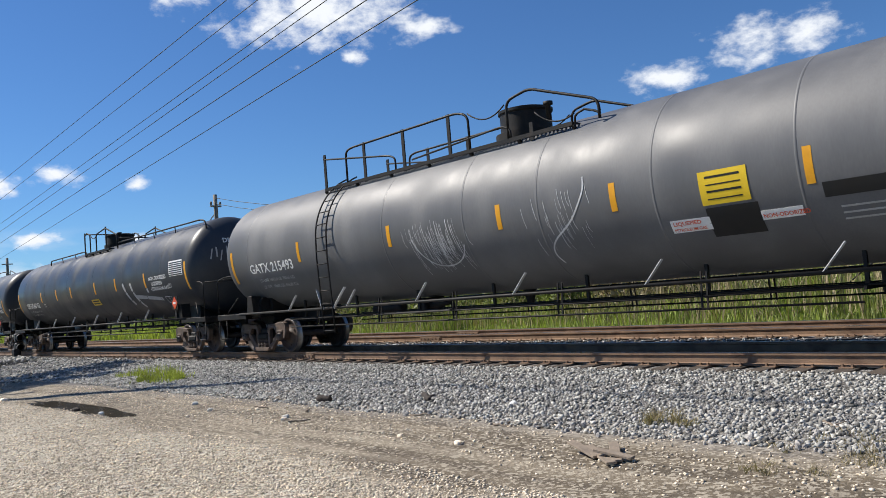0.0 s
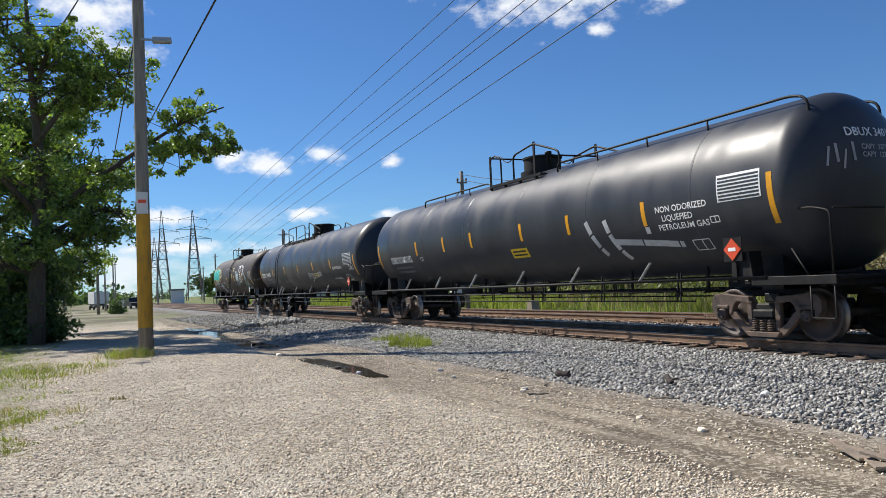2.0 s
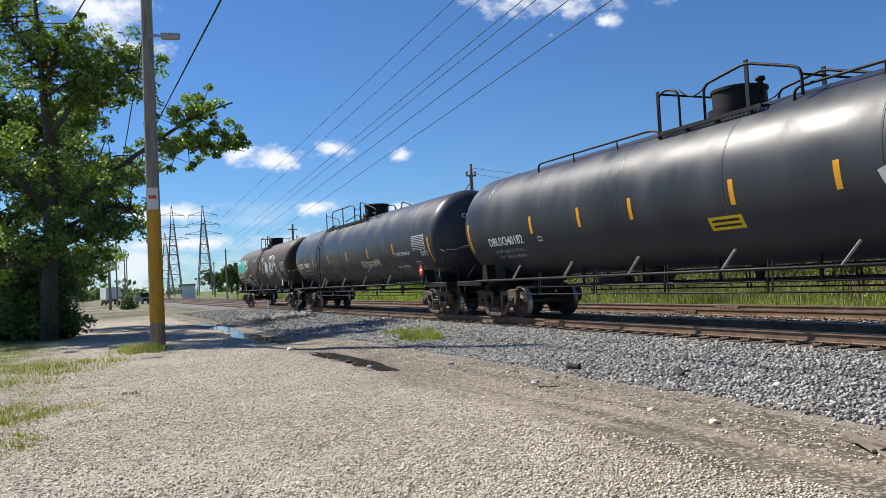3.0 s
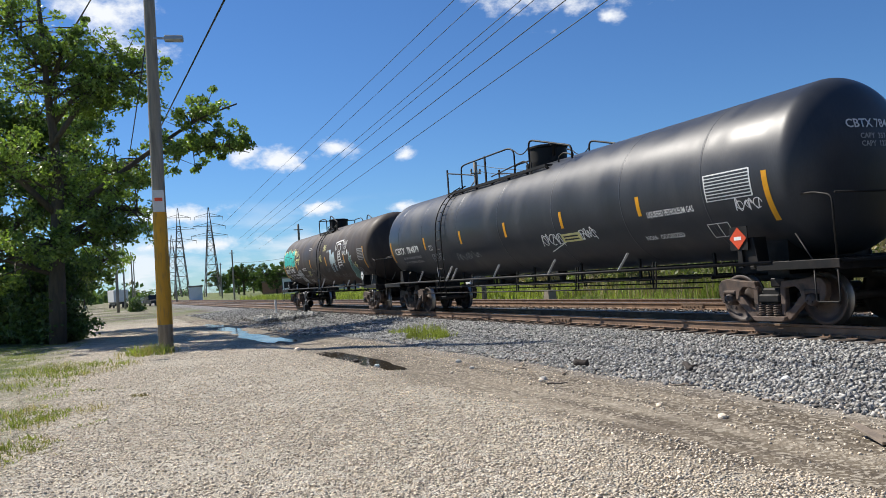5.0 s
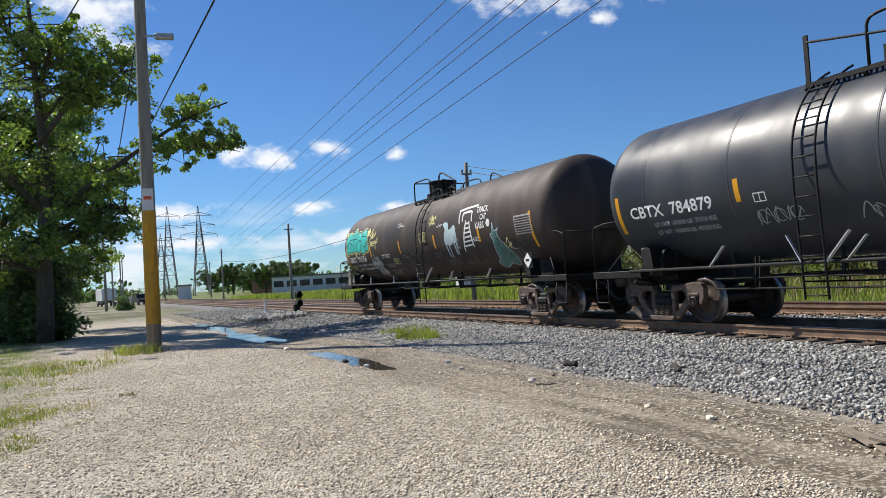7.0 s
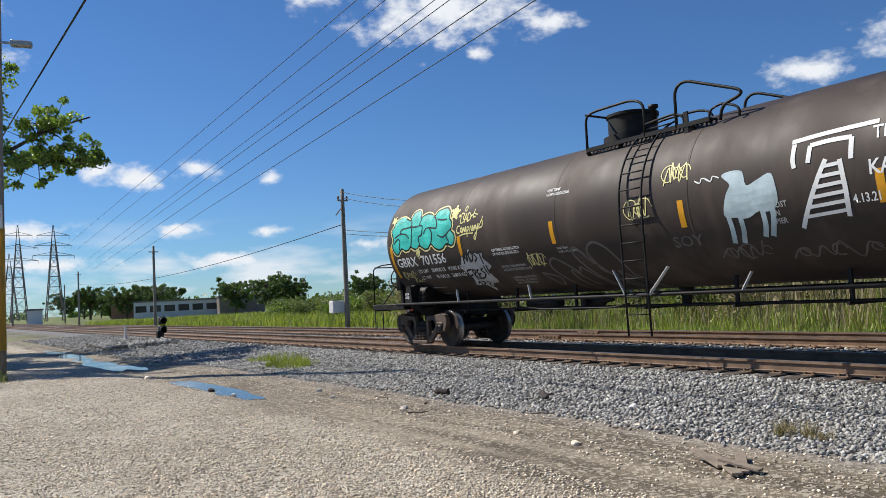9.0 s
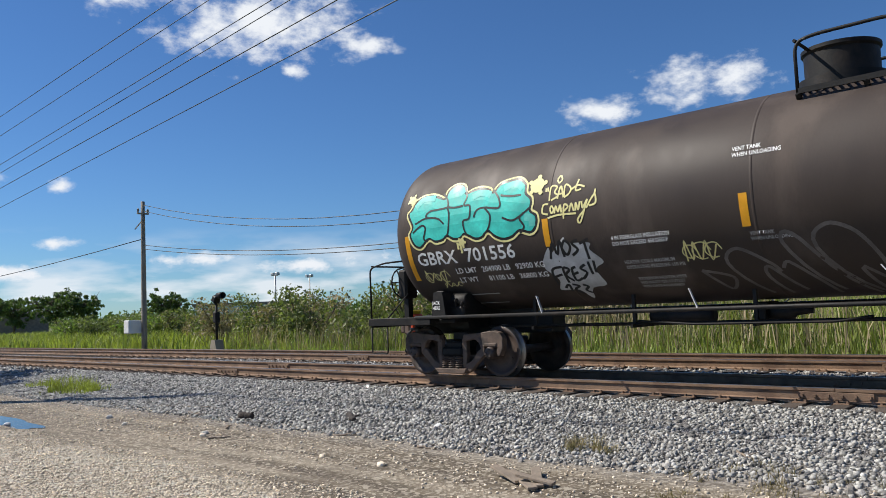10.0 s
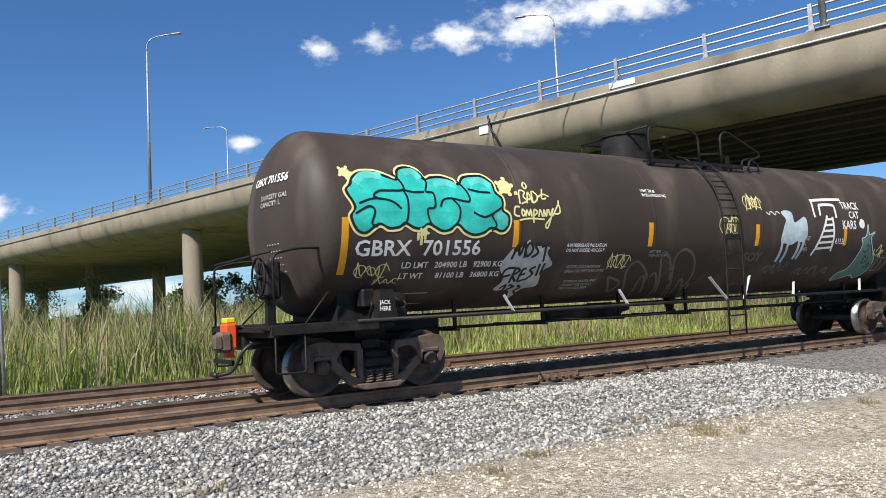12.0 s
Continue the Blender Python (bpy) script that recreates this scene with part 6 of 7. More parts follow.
tube(bm, [(.2, -.12, 0), (.08, -.08, 3.2)], .035, 8)
part("conduit", bm, M_GALV, tp)
bm = bmesh.new()
box(bm, -.55, .1, -.16, .16, 6.0, 6.35, .02), box(bm, -.25, .15, -.2, .2, 5.6, 6.0, .04)
beam(bm, (-.3, -.6, 6.45), (-.3, .6, 6.45), .1, .1)
part("fixture", bm, M_GALV, tp)


def wire(a, b, sag, r, n=16):
    a, b = Vector(a), Vector(b)
    ob = empty("overhead_wire", pose(0, 0, 0), "thin black overhead wire strung between poles", "wire", "overhead wires")
    bm = bmesh.new()
    tube(bm, [a.lerp(b, i / n) - Vector((0, 0, 4 * sag * (i / n) * (1 - i / n))) for i in range(n + 1)], r, 5)
    part("cable", bm, M_WIRE, ob)


for y0, slope, z in ((25.78, -.0498, 25), (27.23, -.0613, 25), (24.88, -.0788, 21), (25.49, -.0862, 21), (21.92, -.0925, 17), (23.96, -.1064, 17)):
    wire((45, y0 + slope * 45, z), (-300, y0 - slope * 300, z), .0, .032, 30)
for z, z2, sag in ((7.3, 6.5, 2.0), (7.0, 6.2, 2.0), (5.3, 4.75, 1.2), (5.1, 4.5, 1.15)):
    wire((-36.8, 18.4, z), (.45, 18.6, z2), sag, .015)
wire((-36.8, 18.4, 5.6), (-128.5, 19.5, 6.2), 1.1, .022)
wire((-60, 2.58, 10.1), (5, 4.18, 9.3), .0, .03)
wire((-24.8, 1.7, 9.8), (-96, 1.64, 10.3), 1.2, .025)
for a, b in (((-.2, 19.0, 6.0), (-9.0, 21.5, 0.1)), ((.2, 18.8, 6.0), (-3.2, 22.5, .1))):
    wire(a, b, .0, .02, 2)


def dwarf_signal(x, y):
    z = ground_z(x, y)
    s = empty("dwarf_signal", pose(x, y, z), "black two-lamp dwarf railway signal standing in the ballast", "railway signal", "signals")
    bm = bmesh.new()
    tube(bm, [(0, 0, 0), (0, 0, .5)], .07, 10), box(bm, -.2, .2, -.2, .2, -.05, .12, .02)
    part("stand", bm, M_FRAME, s)
    for k in range(2):
        bm = bmesh.new()
        zc = .55 + k * .42
        box(bm, -.16, .16, -.16, .16, zc - .19, zc + .19, .05)
        lathe(bm, [(.14, .15), (.36, .15), (.36, .13), (.16, .13)], 16, "X", (0, 0, zc))
        part("lamp_head", bm, M_WIRE, s)
    bm = bmesh.new()
    box(bm, -.05, .3, -.28, -.05, .1, .5, .03)
    part("relay_box", bm, M_FRAME, s)


dwarf_signal(-38.3, 9.4)
s = empty("signal_mast", pose(-29.8, 18.15, .0), "short black signal mast on a concrete foot", "railway signal", "signals")
bm = bmesh.new()
plate(bm, [(-.28, 0), (.28, 0), (.16, .62), (-.16, .62)], -.2, .2)
part("foot", bm, M_CONC, s)
bm = bmesh.new()
tube(bm, [(0, 0, .6), (0, 0, 2.2)], .055, 10), box(bm, -.11, .11, -.11, .11, 1.35, 1.8, .02)
part("mast", bm, M_FRAME, s)
bm = bmesh.new()
box(bm, -.14, .14, -.16, .16, -.16, .16, .05, pose(0, 0, 2.35, 0, 25, 0)), lathe(bm, [(.1, .13), (.5, .14), (.5, .12), (.12, .11)], 14, "X", (0.05, 0, 2.5))
part("lamp_head", bm, M_FRAME, s)
bm = bmesh.new()
box(bm, -.05, .05, -.05, .05, 0, .85, .01)
tagged(part("marker_post", bm, M_WHITEWALL), "short pale marker post in the ballast", "post").location = (-41.5, 8.4, .05)


def flood_mast(x, y, h):
    f = empty("flood_light_mast", pose(x, y, 0), "thin mast with flood lights far behind the shrubs", "light mast", "flood lights")
    bm = bmesh.new()
    tube(bm, [(0, 0, 0), (0, 0, h)], .11, 8, .07)
    part("mast", bm, M_GALV, f)
    bm = bmesh.new()
    beam(bm, (-.4, 0, h), (.4, 0, h), .08, .08)
    for dx in (-.35, .35):
        box(bm, dx - .2, dx + .2, -.18, .18, h, h + .3, .04)
    part("lamp_head", bm, M_GALV, f)


for x, y, h in ((-66, 47, 5.6), (-72, 56, 5.8), (-51, 65, 6.0)):
    flood_mast(x, y, h)

sg = empty("pole_sign", pose(-33.1, 89, 0, 0, 0, 20), "tall square white business sign on a steel pole", "sign")
bm = bmesh.new()
tube(bm, [(0, 0, 0), (0, 0, 16.5)], .3, 12)
part("pole", bm, M_LATTICE, sg)
bm = bmesh.new()
box(bm, -2.35, 2.35, -.25, .25, 16.3, 21.1, .05)
part("sign_box", bm, M_WHITEWALL, sg)
bm = bmesh.new()
box(bm, -1.95, 1.95, -.27, -.25, 17.35, 17.95)
part("sign_bar", bm, M_LATTICE, sg)
bm = bmesh.new()
box(bm, .2, 1.95, -.27, -.25, 16.85, 17.05)
part("sign_bar", bm, M_LATTICE, sg)

# ---- plants ----
def leaf_cloud(name, centres, spread, n, size, seed, material, parent=None, label="", category="", kind="stuff", flat=.75):
    """Many small leaves scattered round a set of centres, as one mesh."""
    rs = np.random.RandomState(seed)
    c = np.array(centres, float)
    pick = rs.randint(0, len(c), n)
    d = rs.randn(n, 3)
    d /= np.linalg.norm(d, axis=1)[:, None]
    p = c[pick, :3] + d * (rs.rand(n, 1) ** .45) * (spread * c[pick, 3:4]) * (1, 1, flat)
    u = rs.randn(n, 3)
    u /= np.linalg.norm(u, axis=1)[:, None]
    v = np.cross(u, rs.randn(n, 3))
    v /= np.linalg.norm(v, axis=1)[:, None]
    s = size * (.6 + .8 * rs.rand(n, 1))
    q = np.stack([p - u * s, p + v * s * .6, p + u * s, p - v * s * .6], 1).reshape(-1, 3)
    return quads(name, q, material, parent, label, category, kind)


def quads(name, q, material, parent=None, label="", category="", kind="stuff"):
    n = len(q) // 4
    me = bpy.data.meshes.new(name)
    me.vertices.add(n * 4), me.loops.add(n * 4), me.polygons.add(n)
    me.vertices.foreach_set("co", q.ravel())
    me.loops.foreach_set("vertex_index", np.arange(n * 4, dtype=np.int32))
    me.polygons.foreach_set("loop_start", np.arange(0, n * 4, 4, dtype=np.int32))
    me.update(calc_edges=True)
    me.materials.append(material)
    o = new(name, me)
    o.parent = parent
    return tagged(o, label, category, kind=kind)


def blades(name, xs, ys, hs, width, lean, seed, material, label, category, parent=None):
    """Upright grass blades, as one mesh."""
    rs = np.random.RandomState(seed)
    n = len(xs)
    z = np.array([ground_z(x, y) for x, y in zip(xs, ys)])
    a = rs.rand(n) * 2 * np.pi
    side = np.stack([np.cos(a), np.sin(a), 0 * a], 1) * (width * (.6 + .8 * rs.rand(n)))[:, None]
    base = np.stack([xs, ys, z - .02], 1)
    b = rs.rand(n) * 2 * np.pi
    tilt = np.stack([np.cos(b), np.sin(b), 0 * b], 1) * (hs * lean * rs.rand(n))[:, None]
    mid = base + tilt * .35 + np.stack([0 * a, 0 * a, hs * .6], 1)
    top = base + tilt + np.stack([0 * a, 0 * a, hs], 1)
    q = np.stack([base - side, base + side, mid + side * .8, mid - side * .8, mid - side * .8, mid + side * .8, top + side * .15, top - side * .15], 1).reshape(-1, 3)
    return quads(name, q, material, parent, label, category)


def limb_tree(name, x, y, limbs, trunk_r, seed, label, leaf_mat, n_leaves, leaf, spread, twigs=5):
    """A tree from its main limbs: each a line of points and the size of the clumps along it."""
    rd = random.Random(seed)
    tree = empty(name, pose(x, y, 0), label, "tree", "trees")
    centres = []
    for i, (pts, r, clump) in enumerate(limbs):
        pts = [Vector(p) for p in pts]
        wob = [p + Vector((rd.uniform(-.15, .15), rd.uniform(-.15, .15), rd.uniform(-.1, .1))) for p in pts]
        wob[0] = pts[0]
        line = bent(wob, .8, 4)
        bm = bmesh.new()
        tube(bm, line, r, 9, r * .22)
        if clump:
            for k in range(twigs * max(1, len(pts) - 1)):
                t = rd.uniform(.25, 1)
                j = min(int(t * (len(line) - 1)), len(line) - 2)
                a = line[j]
                d = Vector((rd.gauss(0, 1), rd.gauss(0, 1), rd.gauss(.15, .6))).normalized() * rd.uniform(.6, 1.5) * clump
                m = a + d * .5 + Vector((0, 0, rd.uniform(-.1, .2)))
                tube(bm, [a, m, a + d], .035 * clump, 5, .01)
                centres.append((*(a + d), clump * rd.uniform(.22, .5)))
                if rd.random() < .7:
                    e = m + Vector((rd.gauss(0, .5), rd.gauss(0, .5), rd.gauss(0, .4))) * clump
                    tube(bm, [m, e], .02 * clump, 4, .008)
                    centres.append((*e, clump * rd.uniform(.2, .42)))
        part("trunk" if i == 0 else "limb", bm, M_BARK, tree)
    leaf_cloud("crown", centres, spread, n_leaves, leaf, seed, leaf_mat, tree, "uneven leafy crown")
    return tree


# the poplars at the lot's edge
limb_tree("tree", -33, -1.6, [
    ([(0, 0, -.1), (.1, .1, 3), (-.1, .3, 6.5), (.2, .2, 10), (.3, -.2, 14.5)], .32, 1.5),
    ([(0, .2, 4.6), (.5, 1.8, 5.8), (.8, 3.6, 7.2), (.7, 5.6, 8.6), (.3, 7.2, 9.2)], .14, .95),
    ([(.2, 3.6, 7.2), (.2, 4.8, 7.4), (.1, 6.4, 7.6), (0, 7.6, 7.4)], .07, .75),
    ([(0, .1, 7.5), (.6, 1.2, 9), (.5, 2.4, 10.6), (.2, 3.4, 11.4)], .11, 1.0),
    ([(0, .1, 9.5), (.4, .8, 11.5), (.2, 1.9, 13.4)], .1, .8),
    ([(0, .1, 8.2), (.3, 1.2, 9.6), (.4, 2.6, 10.4), (.3, 3.5, 10.2)], .1, 1.1),
    ([(0, .1, 4.0), (.4, 1.4, 4.6), (.6, 2.6, 5.2), (.7, 3.4, 4.6)], .1, 1.1),
    ([(0, .1, 10.5), (.3, -1.0, 12.0), (.2, -2.2, 13.4)], .1, 1.3),
    ([(0, .1, 5.0), (.2, -1.6, 6.8), (.2, -3.6, 8.4)], .13, 1.3),
    ([(0, .1, 3.2), (.5, 1.0, 3.8), (.8, 2.1, 4.2), (.9, 3.0, 3.6)], .1, .9),
    ([(0, .1, 2.6), (.5, -1.2, 3.2), (.6, -2.6, 3.6)], .1, 1.2),
], .32, 11, "tall leafy poplar reaching over the gravel lot", M_LEAF, 44000, .072, .95, 11)
limb_tree("tree", -38, -4.2, [
    ([(0, 0, -.1), (.1, .2, 4), (-.1, .1, 9), (.2, .2, 13.5)], .3, 1.7),
    ([(0, 0, 4), (.3, 2, 6), (.5, 3.4, 8)], .13, 1.5),
    ([(0, 0, 6), (.3, 1.6, 9), (.5, 2.6, 11)], .12, 1.5),
    ([(0, 0, 3), (.8, -1.8, 4.6), (.8, -3.4, 6)], .12, 1.6),
    ([(0, 0, 2), (.8, 1.4, 2.4), (1.2, 3.0, 2.2)], .12, 1.3),
], .3, 12, "dense dark poplar at the edge of the lot", M_LEAFD, 27000, .095, 1.0, 17)
limb_tree("tree", -44, -1.8, [
    ([(0, 0, -.1), (.1, .2, 4), (-.1, .1, 9), (.2, .2, 14)], .3, 1.5),
    ([(0, 0, 5), (.3, 1.8, 7.5), (.4, 2.6, 9.5)], .12, 1.3),
    ([(0, 0, 8), (.2, 1.4, 11), (.4, 2.2, 13)], .11, 1.3),
    ([(0, 0, 3), (.6, 1.4, 3.6), (.8, 2.4, 3.4)], .12, 1.1),
], .3, 13, "tall poplar over the grass verge", M_LEAF, 17000, .085, 1.0, 16)


def shrub(x, y, h, w, seed, label, material, n, leaf=.08, dry=False):
    rd = random.Random(seed)
    s = empty("shrub", pose(x, y, ground_z(x, y) - .03), label, "shrub", "shrubs")
    bm = bmesh.new()
    centres = []
    for k in range(11):
        a = rd.uniform(0, 6.28)
        e = Vector((math.cos(a) * w * rd.uniform(.1, .9), math.sin(a) * w * rd.uniform(.1, .9), h * rd.uniform(.35, .95)))
        tube(bm, [(0, 0, 0), e * .5 + Vector((0, 0, .1 * h)), e], .04 * h / 2, 5, .01)
        centres.append((*e, w * rd.uniform(.3, .5)))
        centres.append((*(e * .55), w * rd.uniform(.35, .55)))
        centres.append((e.x, e.y, h * .2, w * rd.uniform(.3, .5)))
    part("stem", bm, M_BARK, s)
    leaf_cloud("crown", centres, 1.0, n, leaf, seed, material, s)
    return s


rd = random.Random(5)
for k in range(14):
    shrub(-34.5 - k * .75 + rd.uniform(-.5, .5), -1.9 - .32 * k + rd.uniform(-.5, .3), rd.uniform(1.6, 3.4), rd.uniform(1.2, 1.7), 60 + k, "dense dark shrub under the poplars", M_LEAFD, 5200, .085)
shrub(-93, 3.2, 1.6, 1.2, 59, "small round dark bush beside a pole", M_LEAFD, 1500, .1)
# shrub belt behind the tracks
for k in range(72):
    x = -64 + k * .93 + rd.uniform(-.8, .8)
    y = 23.6 + rd.uniform(-1.2, 6) + max(0, (-x - 34) * .4)
    h = rd.uniform(1.5, 2.6) * (1.3 if -48 < x < -20 and rd.random() < .3 else 1)
    if x > -9:
        continue
    shrub(x, y, h, rd.uniform(1.2, 2.0), 100 + k, "grey-green shrub in the belt behind the tracks", M_BUSH if k % 3 else M_REEDDRY, 2400, .085)
for k in range(30):
    x, y = -62 - k * .95 + rd.uniform(-.8, .8), 27 + rd.uniform(0, 9) + k * .3
    shrub(x, y, rd.uniform(1.5, 2.5), rd.uniform(1.3, 2.2), 500 + k, "green shrub in the belt behind the tracks", M_BUSH if k % 4 else M_LEAF, 1800, .1)
for k, (x, y, h, w, m_) in enumerate(((-36, 40, 4.6, 1.8, M_BUSH), (-29, 46, 4.6, 2.4, M_BUSH), (-22, 52, 5.6, 2.6, M_LEAF), (-18, 58, 7, 3, M_LEAF), (-25, 62, 6, 3.4, M_LEAF), (-12, 62, 7.5, 3.4, M_LEAF),
                                      (-8, 70, 8, 3.6, M_LEAFD), (-1, 95, 7, 4, M_LEAFD), (6, 100, 7, 4, M_LEAFD), (13, 95, 7, 3.5, M_BUSH), (-32, 70, 6.5, 3.6, M_BUSH), (-40, 62, 5.2, 3, M_BUSH), (-48, 66, 5, 3.4, M_BUSH),
                                      (22, 80, 6, 3, M_BUSH), (28, 84, 6.4, 3, M_LEAFD), (17, 70, 4.2, 2.4, M_BUSH), (36, 46, 3.4, 2.4, M_BUSH), (44, 44, 3.6, 2.6, M_BUSH))):
    shrub(x, y, h, w, 200 + k, "young leafy tree behind the reeds", m_, 5200, .15)


def far_tree(x, y, h, w, seed):
    rdt = random.Random(seed)
    limbs = [([(0, 0, 0), (0, .1, h * .35), (.2, 0, h * .8)], .03 * h, w * .32)]
    for k in range(6):
        a = k * 1.05 + rdt.uniform(-.3, .3)
        limbs.append(([(0, 0, h * rdt.uniform(.25, .45)), (math.cos(a) * w * .4, math.sin(a) * w * .4, h * rdt.uniform(.45, .7)), (math.cos(a) * w * .7, math.sin(a) * w * .7, h * rdt.uniform(.5, .85))], .012 * h, w * .3))
    limb_tree("tree", x, y, limbs, .03 * h, seed, "round broad-leaved tree in the distance", M_LEAFD, 9000, .022 * h, .9, 6)


far_tree(-111, 46, 7.2, 4.0, 301)
for k, (x, y, h, w) in enumerate(((-18.0, 60, 8.8, 2.3), (-24.5, 62, 8.0, 2.6), (-11.2, 60, 6.8, 1.9), (-16.0, 56, 7.6, 1.9), (-21.0, 57, 7.6, 2.0), (-30.0, 61, 7.4, 2.6))):
    shrub(x, y, h, w, 540 + k, "tall leafy tree behind the reeds", M_LEAFD if k % 2 == 0 else M_LEAF, 6500, .15)
far_tree(-150, 58, 8.5, 6.5, 302)
far_tree(-165, 56, 8, 6, 303)
far_tree(-140, 75, 8, 5, 304)
far_tree(-260, 58, 11, 6, 305)
for k in range(9):
    far_tree(-205 - k * 17, 42 + 9 * (k % 3), 9 + k % 4, 7, 310 + k)
for k in range(8):
    far_tree(-160 - k * 26, -6 - 5 * (k % 3), 10 + k % 3, 7, 330 + k)

# distant woods on the horizon
rs = np.random.RandomState(8)
cs = []
for k in range(900):
    a = rs.uniform(-70, 112)
    d = rs.uniform(330, 620)
    if a > 78 and a < 88:
        d += 250
    hgt = rs.uniform(3, 8)
    cs.append((-math.sin(radians(a)) * d, math.cos(radians(a)) * d, hgt * .45, hgt))
leaf_cloud("far_woods", cs, 1.0, 60000, 1.1, 9, M_LEAFD, None, "hazy green woods along the horizon", "woods")

# reeds and weeds behind the second track
def scatter(n, x0, x1, y0, y1, seed, power=1.4):
    r_ = np.random.RandomState(seed)
    return x0 + (x1 - x0) * r_.rand(n), y0 + (y1 - y0) * r_.rand(n) ** power, r_


xs, ys, r_ = scatter(52000, -34, 34, 18.9, 34, 21)
hh = (.35 + .9 * r_.rand(len(xs))) * np.clip((ys - 18.3) / 3.2, .3, 1.0)
hh *= np.where(xs > -10, 1.35 + .5 * np.clip((ys - 20.5) / 3, 0, 1), 1.0) * np.array([max(.35, .85 + .9 * noise.noise(Vector((x * .45, y * .6, 7)))) for x, y in zip(xs, ys)])
blades("reeds", xs, ys, hh, .016, .5, 22, M_REED, "tall green reeds and grass beside the far track", "reeds")
xs, ys, r_ = scatter(15000, -34, 34, 19.4, 36, 23, 1.0)
blades("dry_reeds", xs, ys, (.5 + .9 * r_.rand(len(xs))) * np.where(xs > -14, 1.75, 1.0), .014, .6, 24, M_REEDDRY, "dry brown stalks among the reeds", "reeds")
xs, ys, r_ = scatter(26000, -120, -30, 18.9, 60, 25, 1.2)
blades("meadow_grass", xs, ys, (.3 + .7 * r_.rand(len(xs))) * .9, .035, .6, 26, M_GRASS, "bright green tall grass along the line", "grass")
# verge of the lot
xs, ys, r_ = scatter(30000, -34, -4.5, -4.5, -.6, 27, .8)
keep = np.array([noise.noise(Vector((x * .8, y * .8, 2))) + .3 * (-1.5 - y) > .06 for x, y in zip(xs, ys)])
blades("verge_grass", xs[keep], ys[keep], (.02 + .07 * r_.rand(len(xs)) ** 2)[keep], .0055, .9, 28, M_GRASS, "patchy green and straw grass along the lot", "grass")


def clump(name, x, y, w, h, n, seed, material, label, width=.006, lean=.8):
    """A ragged tuft: blades gathered round a few scattered roots."""
    r2 = np.random.RandomState(seed)
    roots = max(4, int(w * 22))
    ra, rq = r2.rand(roots) * 6.283, r2.rand(roots) ** .6 * w
    size = .35 + .65 * r2.rand(roots)
    pick = r2.randint(0, roots, n)
    spread = w * .13 + .02
    c = empty(name, pose(0, 0, 0), label, "weeds", "weed clumps")
    hs = h * (.25 + .75 * r2.rand(n)) * size[pick]
    blades("grass_tuft", x + (np.cos(ra) * rq * 1.4)[pick] + r2.randn(n) * spread, y + (np.sin(ra) * rq)[pick] + r2.randn(n) * spread * .8, hs, width, lean, seed, material, "", "", c)
    return c


clump("weed_clump", -18.4, 7.4, .75, .45, 750, 31, M_GRASS, "bright green weed clump in the ballast", .009)
clump("weed_clump", -20.6, 7.8, .5, .25, 260, 32, M_GRASS, "small green weeds in the ballast", .008)
for x, y, w, h, n, seed, words in ((-22.9, .95, .8, .3, 420, 33, "straw and green grass at the pole's foot"), (-20.0, -.75, 1.2, .17, 520, 34, "grass island on the gravel"), (-17.4, -1.4, 1.0, .12, 300, 44, "grass island on the gravel"),
                                   (-12.4, -1.05, .8, .12, 520, 45, "sparse grass at the lot's edge"), (-9.6, -1.1, .6, .09, 420, 46, "sparse grass at the lot's edge"), (-15.0, -.2, .4, .06, 50, 47, "thin grass on the gravel"), (-11.0, -.25, .3, .06, 50, 48, "thin grass on the gravel")):
    clump("weed_clump", x, y, w, h * 1.35, int(n * 1.3), seed, M_GRASS, words, .009, 1.2)
    clump("weed_clump", x + .1, y, w * 1.15, h * 1.4, n, seed + 300, M_STRAW, "pale straw among the green grass", .005, 1.4)
clump("weed_clump", -13.2, .5, .14, .1, 120, 36, M_REEDDRY, "tiny dry tuft on the gravel", .006)
clump("weed_clump", -4.43, 7.05, .2, .24, 420, 37, M_REEDDRY, "dead brown weed ball in the ballast", .004, 1.4)
rd = random.Random(9)
for k in range(26):
    x, y = rd.uniform(-3, 14), rd.uniform(5.6, 7.4)
    clump("weed_clump", x, y, rd.uniform(.1, .3), rd.uniform(.08, .2), 150, 400 + k, M_REEDDRY, "dry reddish weeds at the ballast's foot", .004, 1.5)

# ---- litter, puddles and the distance ----
for k, (x0, x1, y0, y1, lev) in enumerate(((-40.5, -22.3, 3.75, 5.9, -.040), (-18.1, -12.7, 4.45, 5.05, -.040))):
    bm = bmesh.new()
    n = 60
    vs = []
    for i in range(n):
        a = 6.2832 * i / n
        w_ = .98 + .4 * noise.noise(Vector((2.2 * math.cos(a), 2.2 * math.sin(a), 4 + k)))
        vs.append(bm.verts.new(((x0 + x1) / 2 + (x1 - x0) / 2 * math.cos(a) * w_, (y0 + y1) / 2 + (y1 - y0) / 2 * math.sin(a) * w_, lev)))
    bm.faces.new(vs)
    tagged(part("puddle", bm, M_WATER), "shallow muddy puddle that mirrors the sky", "puddle", "puddles", "structure")


def drift_log(x, y, L, r, turn, material, label, seed):
    rdl = random.Random(seed)
    bm = bmesh.new()
    tube(bm, [(-L / 2 + L * i / 6, rdl.uniform(-.02, .02), rdl.uniform(-.01, .012)) for i in range(7)], r, 8, r * .7)
    tube(bm, [(L * .1, 0, 0), (L * .25, .1, .04)], r * .5, 6, r * .2)
    ob = part("wood_piece", bm, material)
    ob.matrix_world = pose(x, y, ground_z(x, y) + r * .8, 0, 0, turn)
    tagged(ob, label, "wood debris", "wood debris")


